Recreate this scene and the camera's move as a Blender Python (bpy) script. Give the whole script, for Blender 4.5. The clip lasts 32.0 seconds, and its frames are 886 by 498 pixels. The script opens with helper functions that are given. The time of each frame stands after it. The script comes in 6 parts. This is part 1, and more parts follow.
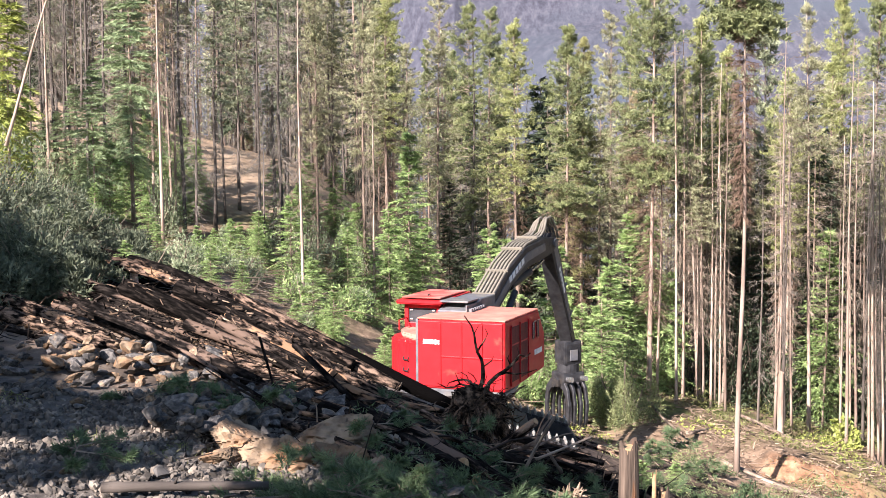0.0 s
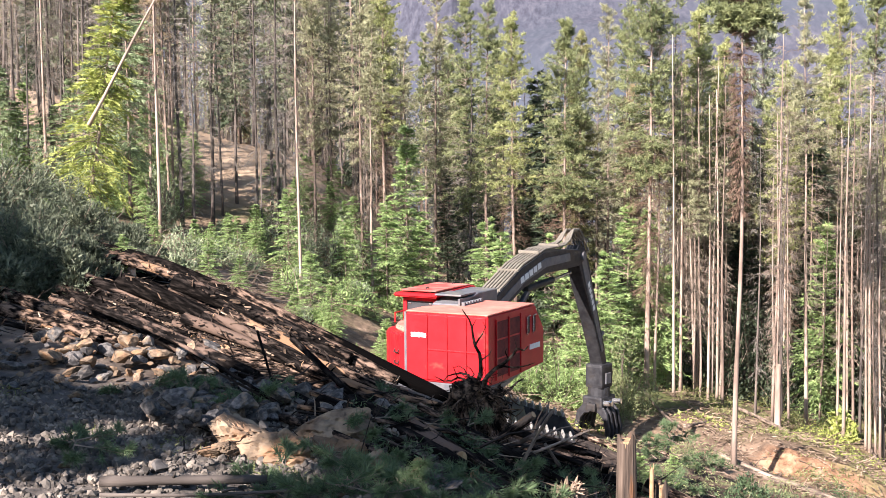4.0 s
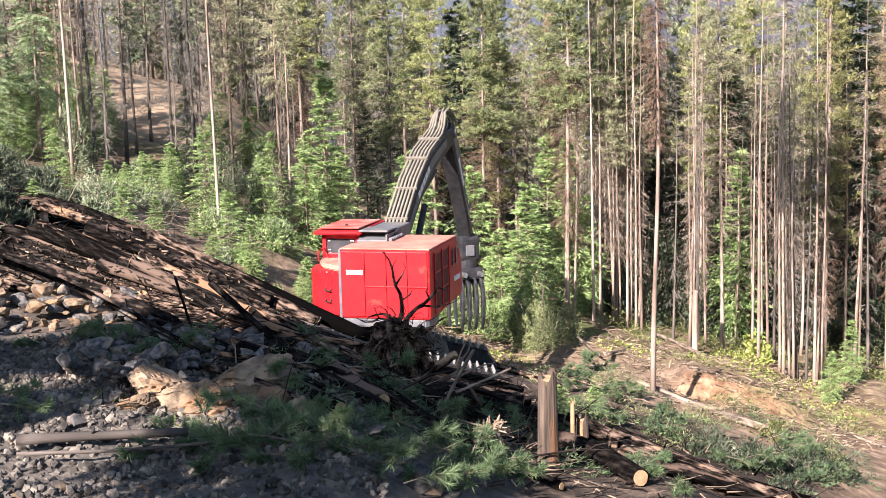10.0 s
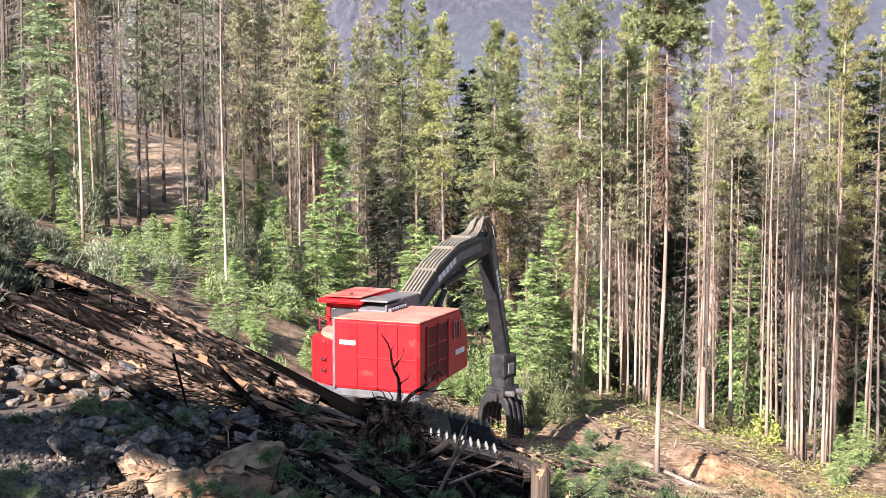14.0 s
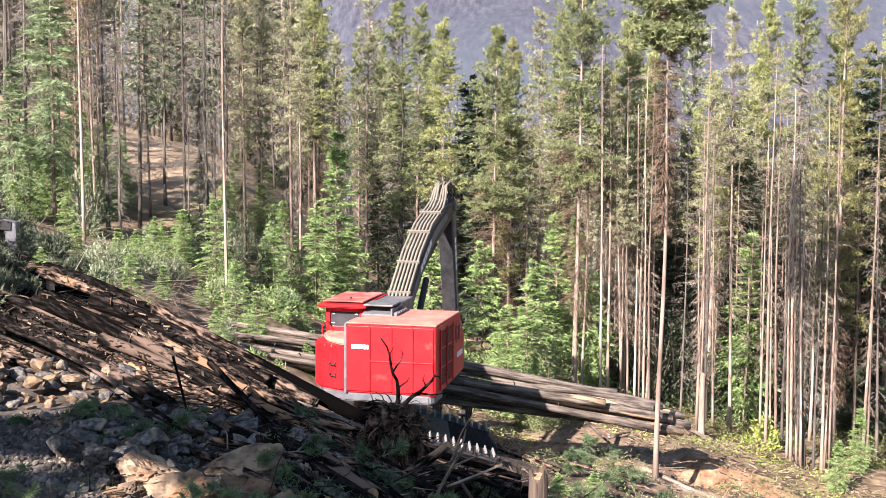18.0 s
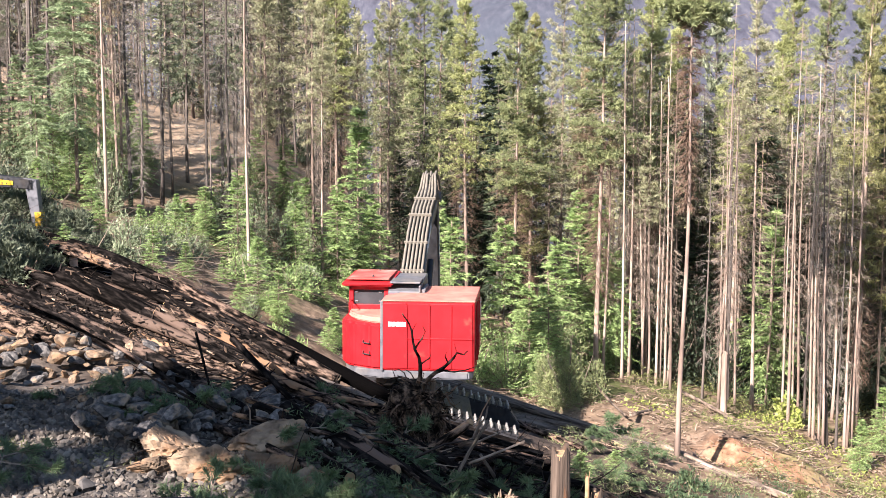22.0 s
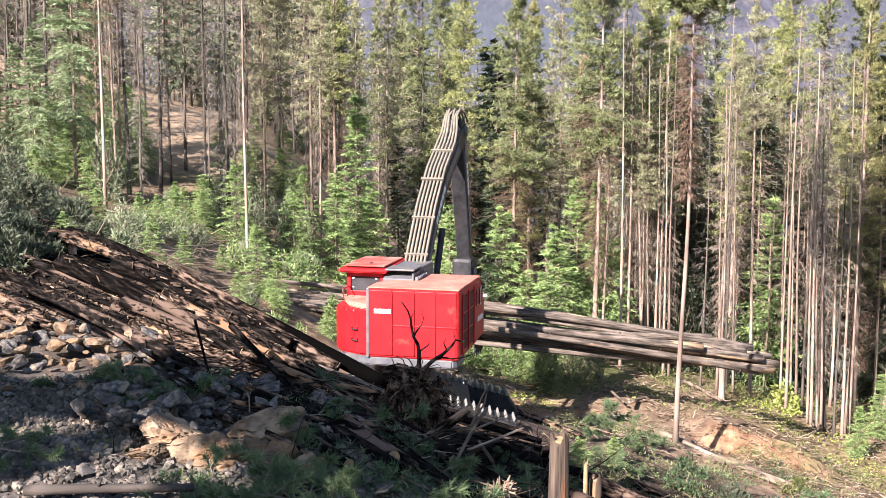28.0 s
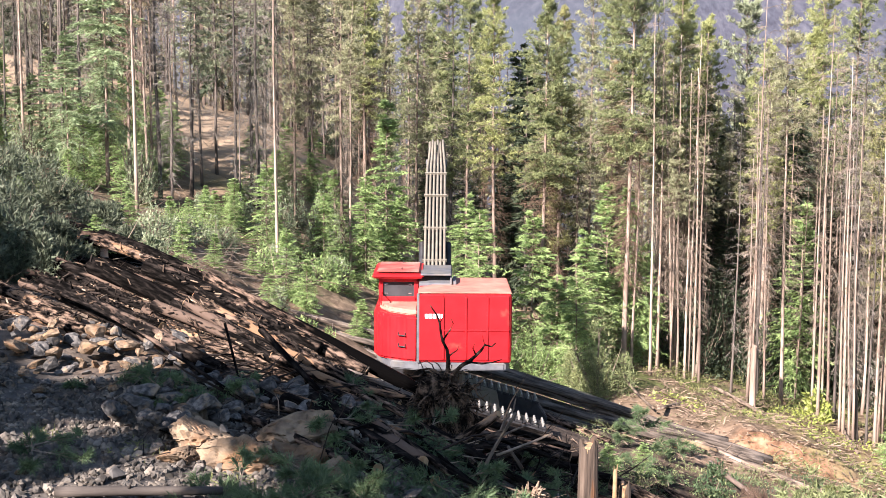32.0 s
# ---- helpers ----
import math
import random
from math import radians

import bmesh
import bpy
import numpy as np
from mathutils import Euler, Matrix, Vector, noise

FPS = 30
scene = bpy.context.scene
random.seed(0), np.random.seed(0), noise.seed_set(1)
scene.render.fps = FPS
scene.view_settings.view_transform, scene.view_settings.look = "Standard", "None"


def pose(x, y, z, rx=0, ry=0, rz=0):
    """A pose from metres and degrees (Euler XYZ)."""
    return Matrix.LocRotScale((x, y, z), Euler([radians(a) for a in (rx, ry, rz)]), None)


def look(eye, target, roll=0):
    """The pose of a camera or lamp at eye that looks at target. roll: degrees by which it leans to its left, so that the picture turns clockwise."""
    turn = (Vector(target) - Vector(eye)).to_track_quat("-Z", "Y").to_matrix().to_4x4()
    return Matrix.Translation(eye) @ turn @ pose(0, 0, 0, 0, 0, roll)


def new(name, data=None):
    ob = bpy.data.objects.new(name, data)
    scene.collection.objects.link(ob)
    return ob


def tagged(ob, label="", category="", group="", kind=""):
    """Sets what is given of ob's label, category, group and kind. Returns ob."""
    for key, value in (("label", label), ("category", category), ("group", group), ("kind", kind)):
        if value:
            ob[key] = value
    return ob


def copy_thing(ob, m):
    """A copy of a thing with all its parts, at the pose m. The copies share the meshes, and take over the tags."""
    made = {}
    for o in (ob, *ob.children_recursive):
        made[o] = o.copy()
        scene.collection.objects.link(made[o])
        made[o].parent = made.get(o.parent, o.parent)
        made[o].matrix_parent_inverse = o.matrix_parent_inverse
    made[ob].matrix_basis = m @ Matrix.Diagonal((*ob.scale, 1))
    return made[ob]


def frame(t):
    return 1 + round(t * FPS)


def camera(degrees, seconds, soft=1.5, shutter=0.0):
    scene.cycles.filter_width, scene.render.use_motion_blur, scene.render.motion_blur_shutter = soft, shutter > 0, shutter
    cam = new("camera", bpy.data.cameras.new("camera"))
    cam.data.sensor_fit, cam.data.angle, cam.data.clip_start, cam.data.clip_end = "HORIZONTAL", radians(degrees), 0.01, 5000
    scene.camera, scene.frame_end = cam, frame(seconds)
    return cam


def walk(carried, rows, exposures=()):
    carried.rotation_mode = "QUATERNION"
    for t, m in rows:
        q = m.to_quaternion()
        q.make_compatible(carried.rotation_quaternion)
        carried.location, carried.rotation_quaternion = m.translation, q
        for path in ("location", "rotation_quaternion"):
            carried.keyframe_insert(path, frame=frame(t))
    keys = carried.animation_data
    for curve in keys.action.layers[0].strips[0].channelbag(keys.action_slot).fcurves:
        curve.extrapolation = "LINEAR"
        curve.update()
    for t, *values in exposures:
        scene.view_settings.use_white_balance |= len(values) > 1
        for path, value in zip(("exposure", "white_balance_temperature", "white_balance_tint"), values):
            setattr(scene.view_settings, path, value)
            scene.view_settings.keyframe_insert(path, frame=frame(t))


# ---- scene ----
cam = camera(40, 32.0, soft=0.65)
# seconds, x, y, z, pitch, yaw to the left, roll
PATH = [
    (0, 0.009, -0.001, 6.480, -4.143, 1.078, -0.349),
    (0.5, 0.014, 0.003, 6.476, -4.335, 0.914, -0.339),
    (1, 0.009, -0.002, 6.490, -4.556, 0.978, -0.193),
    (1.5, 0.013, -0.002, 6.491, -4.549, 1.189, -0.164),
    (2, 0.006, 0.000, 6.484, -4.795, 1.370, -0.102),
    (2.5, -0.008, 0.012, 6.472, -5.129, 1.524, -0.142),
    (3, 0.003, 0.011, 6.472, -5.138, 1.618, -0.300),
    (3.5, -0.001, 0.013, 6.467, -4.910, 1.411, -0.364),
    (4, 0.004, -0.004, 6.489, -4.465, 0.959, -0.394),
    (4.5, 0.006, 0.013, 6.495, -4.366, 0.473, -0.375),
    (6.5, 0.003, 0.011, 6.499, -4.535, 0.085, -0.177),
    (7, 0.000, -0.008, 6.489, -4.458, 0.386, -0.125),
    (7.5, -0.007, -0.014, 6.486, -4.280, 0.594, -0.145),
    (8, -0.002, -0.010, 6.498, -4.011, 0.416, -0.158),
    (8.5, 0.011, -0.032, 6.508, -4.016, 0.070, -0.064),
    (9, 0.000, -0.000, 6.500, -4.528, 0.001, 0.101),
    (9.5, 0.025, 0.065, 6.528, -6.042, -0.169, -0.545),
    (10, 0.052, 0.078, 6.674, -7.884, -2.697, -1.339),
    (10.5, 0.128, 0.137, 6.902, -7.939, -4.251, -1.436),
    (11, 0.266, 0.222, 7.041, -7.720, -1.050, -1.341),
    (11.5, 0.398, 0.265, 7.112, -6.717, -1.073, 0.054),
    (12, 0.436, 0.190, 7.182, -4.893, -1.506, 0.381),
    (12.5, 0.427, 0.223, 7.205, -3.679, -1.505, 0.189),
    (13, 0.411, 0.167, 7.197, -3.193, -1.728, -0.094),
    (13.5, 0.373, 0.199, 7.167, -3.815, -1.933, -0.198),
    (14, 0.322, 0.161, 7.131, -5.240, -1.965, 0.052),
    (14.5, 0.341, 0.126, 7.099, -5.991, -1.750, 0.186),
    (15, 0.366, 0.152, 7.098, -6.028, -1.451, 0.010),
    (15.5, 0.371, 0.145, 7.104, -5.575, -1.360, -0.071),
    (17.5, 0.347, 0.106, 7.108, -5.249, -1.783, 0.369),
    (18, 0.346, 0.093, 7.117, -4.994, -1.918, 0.318),
    (18.5, 0.347, 0.104, 7.112, -4.738, -2.143, 0.360),
    (19, 0.337, 0.102, 7.111, -5.051, -2.220, 0.556),
    (19.5, 0.332, 0.110, 7.106, -5.242, -2.051, 0.484),
    (20, 0.338, 0.109, 7.104, -5.426, -1.672, 0.216),
    (20.5, 0.331, 0.137, 7.094, -5.839, -1.248, 0.061),
    (21, 0.330, 0.157, 7.084, -6.206, -0.935, 0.105),
    (21.5, 0.324, 0.147, 7.089, -6.254, -0.862, 0.220),
    (22, 0.323, 0.141, 7.095, -6.039, -0.934, 0.343),
    (22.5, 0.318, 0.124, 7.101, -5.727, -1.096, 0.376),
    (23, 0.324, 0.138, 7.096, -5.596, -0.976, 0.215),
    (23.5, 0.323, 0.122, 7.098, -5.805, -0.812, 0.035),
    (24, 0.318, 0.129, 7.091, -5.907, -0.704, 0.085),
    (24.5, 0.309, 0.117, 7.099, -5.747, -0.687, 0.259),
    (25, 0.309, 0.124, 7.096, -5.451, -0.843, 0.443),
    (25.5, 0.316, 0.120, 7.096, -5.389, -1.152, 0.529),
    (27.5, 0.324, 0.125, 7.086, -6.580, -1.107, 0.396),
    (28, 0.322, 0.124, 7.084, -6.603, -1.004, 0.287),
    (28.5, 0.322, 0.118, 7.081, -6.909, -0.617, 0.167),
    (29, 0.311, 0.143, 7.073, -7.234, -0.163, 0.248),
    (29.5, 0.319, 0.141, 7.080, -7.335, 0.128, 0.203),
    (30, 0.320, 0.152, 7.082, -7.073, 0.372, 0.161),
    (30.5, 0.324, 0.138, 7.088, -6.537, 0.476, 0.193),
    (31, 0.315, 0.120, 7.105, -6.075, 0.353, 0.227),
    (31.5, 0.312, 0.129, 7.085, -6.091, 0.312, 0.257),
    (32, 0.317, 0.146, 7.083, -6.397, 0.381, 0.377),
]
walk(cam, [(t, pose(x, y, z, 90 + p, 0, w) @ pose(0, 0, 0, 0, 0, r)) for t, x, y, z, p, w, r in PATH])

# ---- light ----
SUN_UP, SUN_FROM = radians(33), Vector((-0.60, -0.80, 0)).normalized()
world = bpy.data.worlds.new("sky")
scene.world = world
world.use_nodes = True
sky = world.node_tree.nodes.new("ShaderNodeTexSky")
sky.sky_type, sky.sun_disc, sky.sun_elevation = "NISHITA", False, SUN_UP
sky.ozone_density = 3.0
sky.sun_rotation = math.atan2(SUN_FROM.x, SUN_FROM.y)
back = world.node_tree.nodes["Background"]
back.inputs["Strength"].default_value = 0.06
world.node_tree.links.new(sky.outputs[0], back.inputs[0])
lamp = bpy.data.lights.new("sun", "SUN")
lamp.energy, lamp.angle, lamp.color = 5.05, radians(0.6), (1.0, 0.885, 0.85)
sun = new("sun", lamp)
sun.matrix_world = look((SUN_FROM * math.cos(SUN_UP) + Vector((0, 0, math.sin(SUN_UP)))) * 60, (0, 0, 0))
scene.view_settings.exposure = 1.9


# ---- materials ----
def ramp_node(nt, stops):
    n = nt.nodes.new("ShaderNodeValToRGB")
    e = n.color_ramp.elements
    while len(e) < len(stops):
        e.new(0.5)
    for k, (p, c) in zip(e, stops):
        k.position, k.color = p, (*c, 1)
    return n


def noise_node(nt, scale, detail=4, stretch=None, coord="Object", rough=0.55, shift=False):
    tc = nt.nodes.new("ShaderNodeTexCoord")
    n = nt.nodes.new("ShaderNodeTexNoise")
    n.inputs["Scale"].default_value, n.inputs["Detail"].default_value = scale, detail
    n.inputs["Roughness"].default_value = rough
    src = tc.outputs[coord]
    if shift:
        far = nt.nodes.new("ShaderNodeVectorMath")
        far.operation = "MULTIPLY_ADD"
        nt.links.new(nt.nodes.new("ShaderNodeObjectInfo").outputs["Random"], far.inputs[0])
        far.inputs[1].default_value = (37, 61, 83)
        nt.links.new(src, far.inputs[2])
        src = far.outputs[0]
    if stretch:
        mp = nt.nodes.new("ShaderNodeMapping")
        mp.inputs["Scale"].default_value = stretch
        nt.links.new(src, mp.inputs[0])
        src = mp.outputs[0]
    nt.links.new(src, n.inputs["Vector"])
    return n


def mix_node(nt, a, b, fac, mode="MIX"):
    n = nt.nodes.new("ShaderNodeMix")
    n.data_type, n.blend_type = "RGBA", mode
    for s, v in ((n.inputs[6], a), (n.inputs[7], b), (n.inputs[0], fac)):
        if hasattr(v, "node"):
            nt.links.new(v, s)
        elif isinstance(v, (int, float)):
            s.default_value = v
        else:
            s.default_value = (*v, 1)
    return n.outputs[2]


def surface(name, stops, scale, rough=0.85, stretch=None, metal=0.0, bump=0.3, bump_scale=None, spread=0.0, island=False,
            dirt=None, dirt_at=(0.5, 0.65), dirt_scale=1.5, dirt_stretch=None, leaf=0.0, detail=5, dist=0.02, spec=0.3):
    """A grained surface: a ramp over noise, stains at a second scale, bump, and a shift of value from piece to piece."""
    m = bpy.data.materials.new(name)
    m.use_nodes = True
    nt = m.node_tree
    b = nt.nodes["Principled BSDF"]
    apart = spread > 0 and not island
    n = noise_node(nt, scale, detail, stretch, shift=apart)
    r = ramp_node(nt, stops)
    nt.links.new(n.outputs[0], r.inputs[0])
    col = r.outputs[0]
    if dirt:
        d = noise_node(nt, dirt_scale, 5, dirt_stretch, shift=apart)
        dr = ramp_node(nt, [(dirt_at[0], (0, 0, 0)), (dirt_at[1], (1, 1, 1))])
        nt.links.new(d.outputs[0], dr.inputs[0])
        col = mix_node(nt, col, dirt, dr.outputs[0])
    if spread:
        if island:
            src = nt.nodes.new("ShaderNodeNewGeometry").outputs["Random Per Island"]
        else:
            src = nt.nodes.new("ShaderNodeObjectInfo").outputs["Random"]
        mr = nt.nodes.new("ShaderNodeMapRange")
        mr.inputs[3].default_value, mr.inputs[4].default_value = 1 - spread, 1 + spread
        nt.links.new(src, mr.inputs[0])
        hsv = nt.nodes.new("ShaderNodeHueSaturation")
        nt.links.new(mr.outputs[0], hsv.inputs["Value"])
        nt.links.new(col, hsv.inputs["Color"])
        col = hsv.outputs[0]
    nt.links.new(col, b.inputs["Base Color"])
    b.inputs["Roughness"].default_value, b.inputs["Metallic"].default_value = rough, metal
    b.inputs["Specular IOR Level"].default_value = spec
    if bump:
        bn = noise_node(nt, bump_scale or scale * 2.5, 6, stretch)
        bp = nt.nodes.new("ShaderNodeBump")
        bp.inputs["Strength"].default_value, bp.inputs["Distance"].default_value = bump, dist
        nt.links.new(bn.outputs[0], bp.inputs["Height"])
        nt.links.new(bp.outputs[0], b.inputs["Normal"])
    if leaf:
        tr = nt.nodes.new("ShaderNodeBsdfTranslucent")
        nt.links.new(col, tr.inputs[0])
        mx = nt.nodes.new("ShaderNodeMixShader")
        mx.inputs[0].default_value = leaf
        out = nt.nodes["Material Output"]
        nt.links.new(b.outputs[0], mx.inputs[1])
        nt.links.new(tr.outputs[0], mx.inputs[2])
        nt.links.new(mx.outputs[0], out.inputs[0])
    return m


RED = surface("red paint", [(0.3, (0.36, 0.00864, 0.013)), (0.7, (0.446, 0.0144, 0.0202))], 3, rough=0.42, bump=0.05, dirt=(0.36, 0.144, 0.0936), dirt_at=(0.64, 0.95), dirt_scale=1.8)
RED_ROOF = surface("red paint under dust", [(0.3, (0.396, 0.0504, 0.0432)), (0.7, (0.475, 0.108, 0.0864))], 2.5, rough=0.6, bump=0.05, dirt=(0.446, 0.288, 0.23), dirt_at=(0.45, 0.8))
RED_TOP = surface("dusty red paint", [(0.3, (0.374, 0.122, 0.0936)), (0.7, (0.49, 0.209, 0.158))], 2.5, rough=0.8, bump=0.05, dirt=(0.432, 0.288, 0.216), dirt_at=(0.5, 0.8))
DARK_RED = surface("grimy red grille", [(0.35, (0.072, 0.00864, 0.0101)), (0.7, (0.158, 0.0216, 0.0216))], 5, rough=0.7)
IRON = surface("worn dark iron", [(0.3, (0.018, 0.018, 0.021)), (0.7, (0.05, 0.05, 0.054))], 5, rough=0.5, metal=0.3, dirt=(0.06, 0.05, 0.042), dirt_at=(0.55, 0.8), dirt_scale=3)
GREY = surface("grey painted steel", [(0.3, (0.0936, 0.0972, 0.108)), (0.7, (0.173, 0.173, 0.187))], 4, rough=0.5, metal=0.2, dirt=(0.216, 0.187, 0.144), dirt_at=(0.5, 0.8))
HOSE = surface("dusty rubber hose", [(0.3, (0.134, 0.12, 0.098)), (0.7, (0.205, 0.183, 0.148))], 6, rough=0.8)
CHROME = surface("bright steel", [(0.3, (0.5, 0.5, 0.5)), (0.7, (0.7, 0.7, 0.7))], 4, rough=0.25, metal=0.9, bump=0)
WHITE = surface("white paint", [(0.3, (0.72, 0.72, 0.7)), (0.7, (0.8, 0.8, 0.78))], 9, rough=0.6, bump=0)
GLASS = surface("dark tinted glass", [(0.3, (0.03, 0.032, 0.035)), (0.7, (0.06, 0.06, 0.065))], 2, rough=0.12, bump=0)
YELLOW = surface("yellow paint", [(0.3, (0.446, 0.274, 0.0216)), (0.7, (0.504, 0.324, 0.036))], 3, rough=0.5)
CLEAT = surface("polished cleat steel", [(0.3, (0.302, 0.288, 0.266)), (0.7, (0.504, 0.49, 0.461))], 8, rough=0.4, metal=0.5)

BARK = surface("grey pine bark", [(0.3, (0.101, 0.0728, 0.0582)), (0.5, (0.224, 0.166, 0.132)), (0.72, (0.347, 0.274, 0.224))], 5, stretch=(1, 1, 0.15), bump=0.7, spread=0.3)
BARK_PALE = surface("pale weathered trunk", [(0.3, (0.165, 0.118, 0.092)), (0.5, (0.307, 0.236, 0.189)), (0.72, (0.437, 0.354, 0.289))], 5, stretch=(1, 1, 0.12), bump=0.5, spread=0.3)
BARK_DARK = surface("dark pine bark", [(0.3, (0.039, 0.0331, 0.0292)), (0.55, (0.102, 0.0849, 0.0731)), (0.75, (0.195, 0.161, 0.137))], 5, stretch=(1, 1, 0.15), bump=0.8, spread=0.3)
TWIG = surface("dead twigs", [(0.3, (0.12, 0.095, 0.075)), (0.7, (0.25, 0.20, 0.155))], 3, bump=0, spread=0.4, island=True)
TWIG_GREY = surface("grey dead twigs", [(0.3, (0.112, 0.1, 0.0875)), (0.7, (0.25, 0.219, 0.188))], 3, bump=0, spread=0.4, island=True)
TWIG_RED = surface("reddish dead twigs", [(0.3, (0.078, 0.0484, 0.0328)), (0.7, (0.164, 0.109, 0.0764))], 3, bump=0, spread=0.4, island=True)


def needle(name, a, b, spread=0.32):
    """Needles and leaves: tone shifts from tuft to tuft, and a little from blade to blade."""
    return surface(name, [(0.38, a), (0.64, b)], 2.6, rough=0.6, bump=0, spread=spread, island=True, leaf=0.22, detail=3)


NEEDLE = needle("pine needles", (0.117, 0.14, 0.0644), (0.275, 0.303, 0.14))
NEEDLE_YELLOW = needle("yellow-green needles", (0.177, 0.198, 0.0737), (0.369, 0.389, 0.164))
NEEDLE_AIRY = needle("olive needles", (0.188, 0.188, 0.108), (0.384, 0.384, 0.231))
NEEDLE_GOLD = needle("yellowing needles", (0.15, 0.15, 0.06), (0.31, 0.305, 0.13))
NEEDLE_BLUE = needle("blue-green needles", (0.15, 0.204, 0.102), (0.336, 0.414, 0.228))
NEEDLE_BRIGHT = needle("bright fir needles", (0.137, 0.206, 0.0733), (0.346, 0.46, 0.181))
NEEDLE_BROWN = needle("browning needles", (0.195, 0.15, 0.0858), (0.39, 0.312, 0.182))
# lightened towards grey: the haze over the western stand is in this colour
NEEDLE_DARK = needle("grey-green needles paled by haze", (0.139, 0.159, 0.0975), (0.325, 0.357, 0.227))
# green darkened to stand in for shade inside the stand
NEEDLE_SHADE = needle("green needles with shade in the colour", (0.0282, 0.0414, 0.0248), (0.0798, 0.104, 0.0564))
# leaf colour lowered for the shade that lies over the hillside brush
LEAF_DARK = needle("brush leaves in a shade-dark tone", (0.055, 0.069, 0.043), (0.165, 0.188, 0.122))
NEEDLE_BOUGH = needle("fresh pine bough needles", (0.0396, 0.0674, 0.0338), (0.126, 0.182, 0.0866))
LEAF_LIME = needle("lime leaves", (0.19, 0.23, 0.0504), (0.381, 0.414, 0.123))
LEAF_GRASS = needle("yellow-green undergrowth leaves", (0.0935, 0.106, 0.0382), (0.23, 0.242, 0.0935))
LEAF_SAGE = needle("sage leaves", (0.14, 0.176, 0.101), (0.332, 0.38, 0.236))

# bark of charred logs, also near-black filler logs coloured as the pile's shade
LOG_DARK = surface("charred and shade-dark bark", [(0.36, (0.00208, 0.00182, 0.00169)), (0.5, (0.0065, 0.00559, 0.0052)), (0.68, (0.0273, 0.0221, 0.0195))], 16, rough=0.95, spec=0.015, stretch=(1, 1, 0.22), bump=0.9, spread=0.3, dirt=(0.111, 0.078, 0.0611), dirt_at=(0.56, 0.6), dirt_scale=2.2, dirt_stretch=(1, 1, 0.3))
LOG_BROWN = surface("brown log bark", [(0.42, (0.00342, 0.00268, 0.00244)), (0.49, (0.0317, 0.0232, 0.0183)), (0.55, (0.104, 0.072, 0.0549)), (0.63, (0.207, 0.144, 0.107))], 13, rough=0.95, spec=0.03, stretch=(1, 1, 0.3), bump=1.0, dist=0.03, spread=0.3, dirt=(0.27, 0.165, 0.1), dirt_at=(0.585, 0.61), dirt_scale=2.3, dirt_stretch=(1, 1, 0.3))
LOG_GREY = surface("grey log bark", [(0.35, (0.0338, 0.0268, 0.023)), (0.5, (0.12, 0.096, 0.078)), (0.66, (0.232, 0.19, 0.16))], 14, stretch=(1, 1, 0.12), bump=0.8, spread=0.25, dirt=(0.42, 0.29, 0.18), dirt_at=(0.6, 0.64), dirt_scale=3, dirt_stretch=(1, 1, 0.15))
LOG_TAN = surface("weathered log bark", [(0.35, (0.05, 0.037, 0.029)), (0.5, (0.16, 0.12, 0.092)), (0.66, (0.30, 0.23, 0.175))], 12, stretch=(1, 1, 0.2), bump=0.9, spread=0.25, dirt=(0.03, 0.022, 0.018), dirt_at=(0.55, 0.62), dirt_scale=2.5, dirt_stretch=(1, 1, 0.3))


def burnt_end(name, plain, at):
    """A brown log that is charred black past a height along it, with a ragged edge."""
    m = plain.copy()
    m.name = name
    nt = m.node_tree
    b = nt.nodes["Principled BSDF"]
    col = b.inputs["Base Color"].links[0].from_socket
    sep = nt.nodes.new("ShaderNodeSeparateXYZ")
    nt.links.new(nt.nodes.new("ShaderNodeTexCoord").outputs["Object"], sep.inputs[0])
    ma = nt.nodes.new("ShaderNodeMath")
    ma.operation = "MULTIPLY_ADD"
    nt.links.new(noise_node(nt, 3.0, 5, (1, 1, 0.3)).outputs[0], ma.inputs[0])
    ma.inputs[1].default_value = 2.4
    nt.links.new(sep.outputs["Z"], ma.inputs[2])
    mr = nt.nodes.new("ShaderNodeMapRange")
    mr.inputs[1].default_value, mr.inputs[2].default_value = at + 1.05, at + 1.45
    nt.links.new(ma.outputs[0], mr.inputs[0])
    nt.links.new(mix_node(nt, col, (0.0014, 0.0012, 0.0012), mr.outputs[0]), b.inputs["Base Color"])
    return m


LOG_BURNT = burnt_end("brown bark with a burnt end", LOG_BROWN, 2.3)
WOOD = surface("fresh cut wood", [(0.3, (0.236, 0.14, 0.073)), (0.7, (0.37, 0.258, 0.151))], 12, bump=0.2, spread=0.15)
ROCK = surface("broken grey rock", [(0.36, (0.038, 0.037, 0.037)), (0.5, (0.078, 0.074, 0.071)), (0.62, (0.135, 0.125, 0.116))], 3, rough=0.95, spec=0.1, bump=0.35, bump_scale=9, dist=0.02, spread=0.35, dirt=(0.2, 0.15, 0.105), dirt_at=(0.54, 0.66), dirt_scale=1.1)
ROCK_TAN = surface("tan rock", [(0.36, (0.085, 0.062, 0.044)), (0.5, (0.165, 0.122, 0.085)), (0.62, (0.25, 0.185, 0.125))], 3, rough=0.95, spec=0.1, bump=0.4, bump_scale=8, dist=0.025, spread=0.25, dirt=(0.27, 0.155, 0.085), dirt_at=(0.5, 0.66), dirt_scale=1.3)
GRAVEL = surface("gravel", [(0.38, (0.05, 0.045, 0.041)), (0.5, (0.105, 0.094, 0.082)), (0.62, (0.185, 0.158, 0.13))], 3, rough=0.95, spec=0.1, bump=0.4, spread=0.5, island=True)
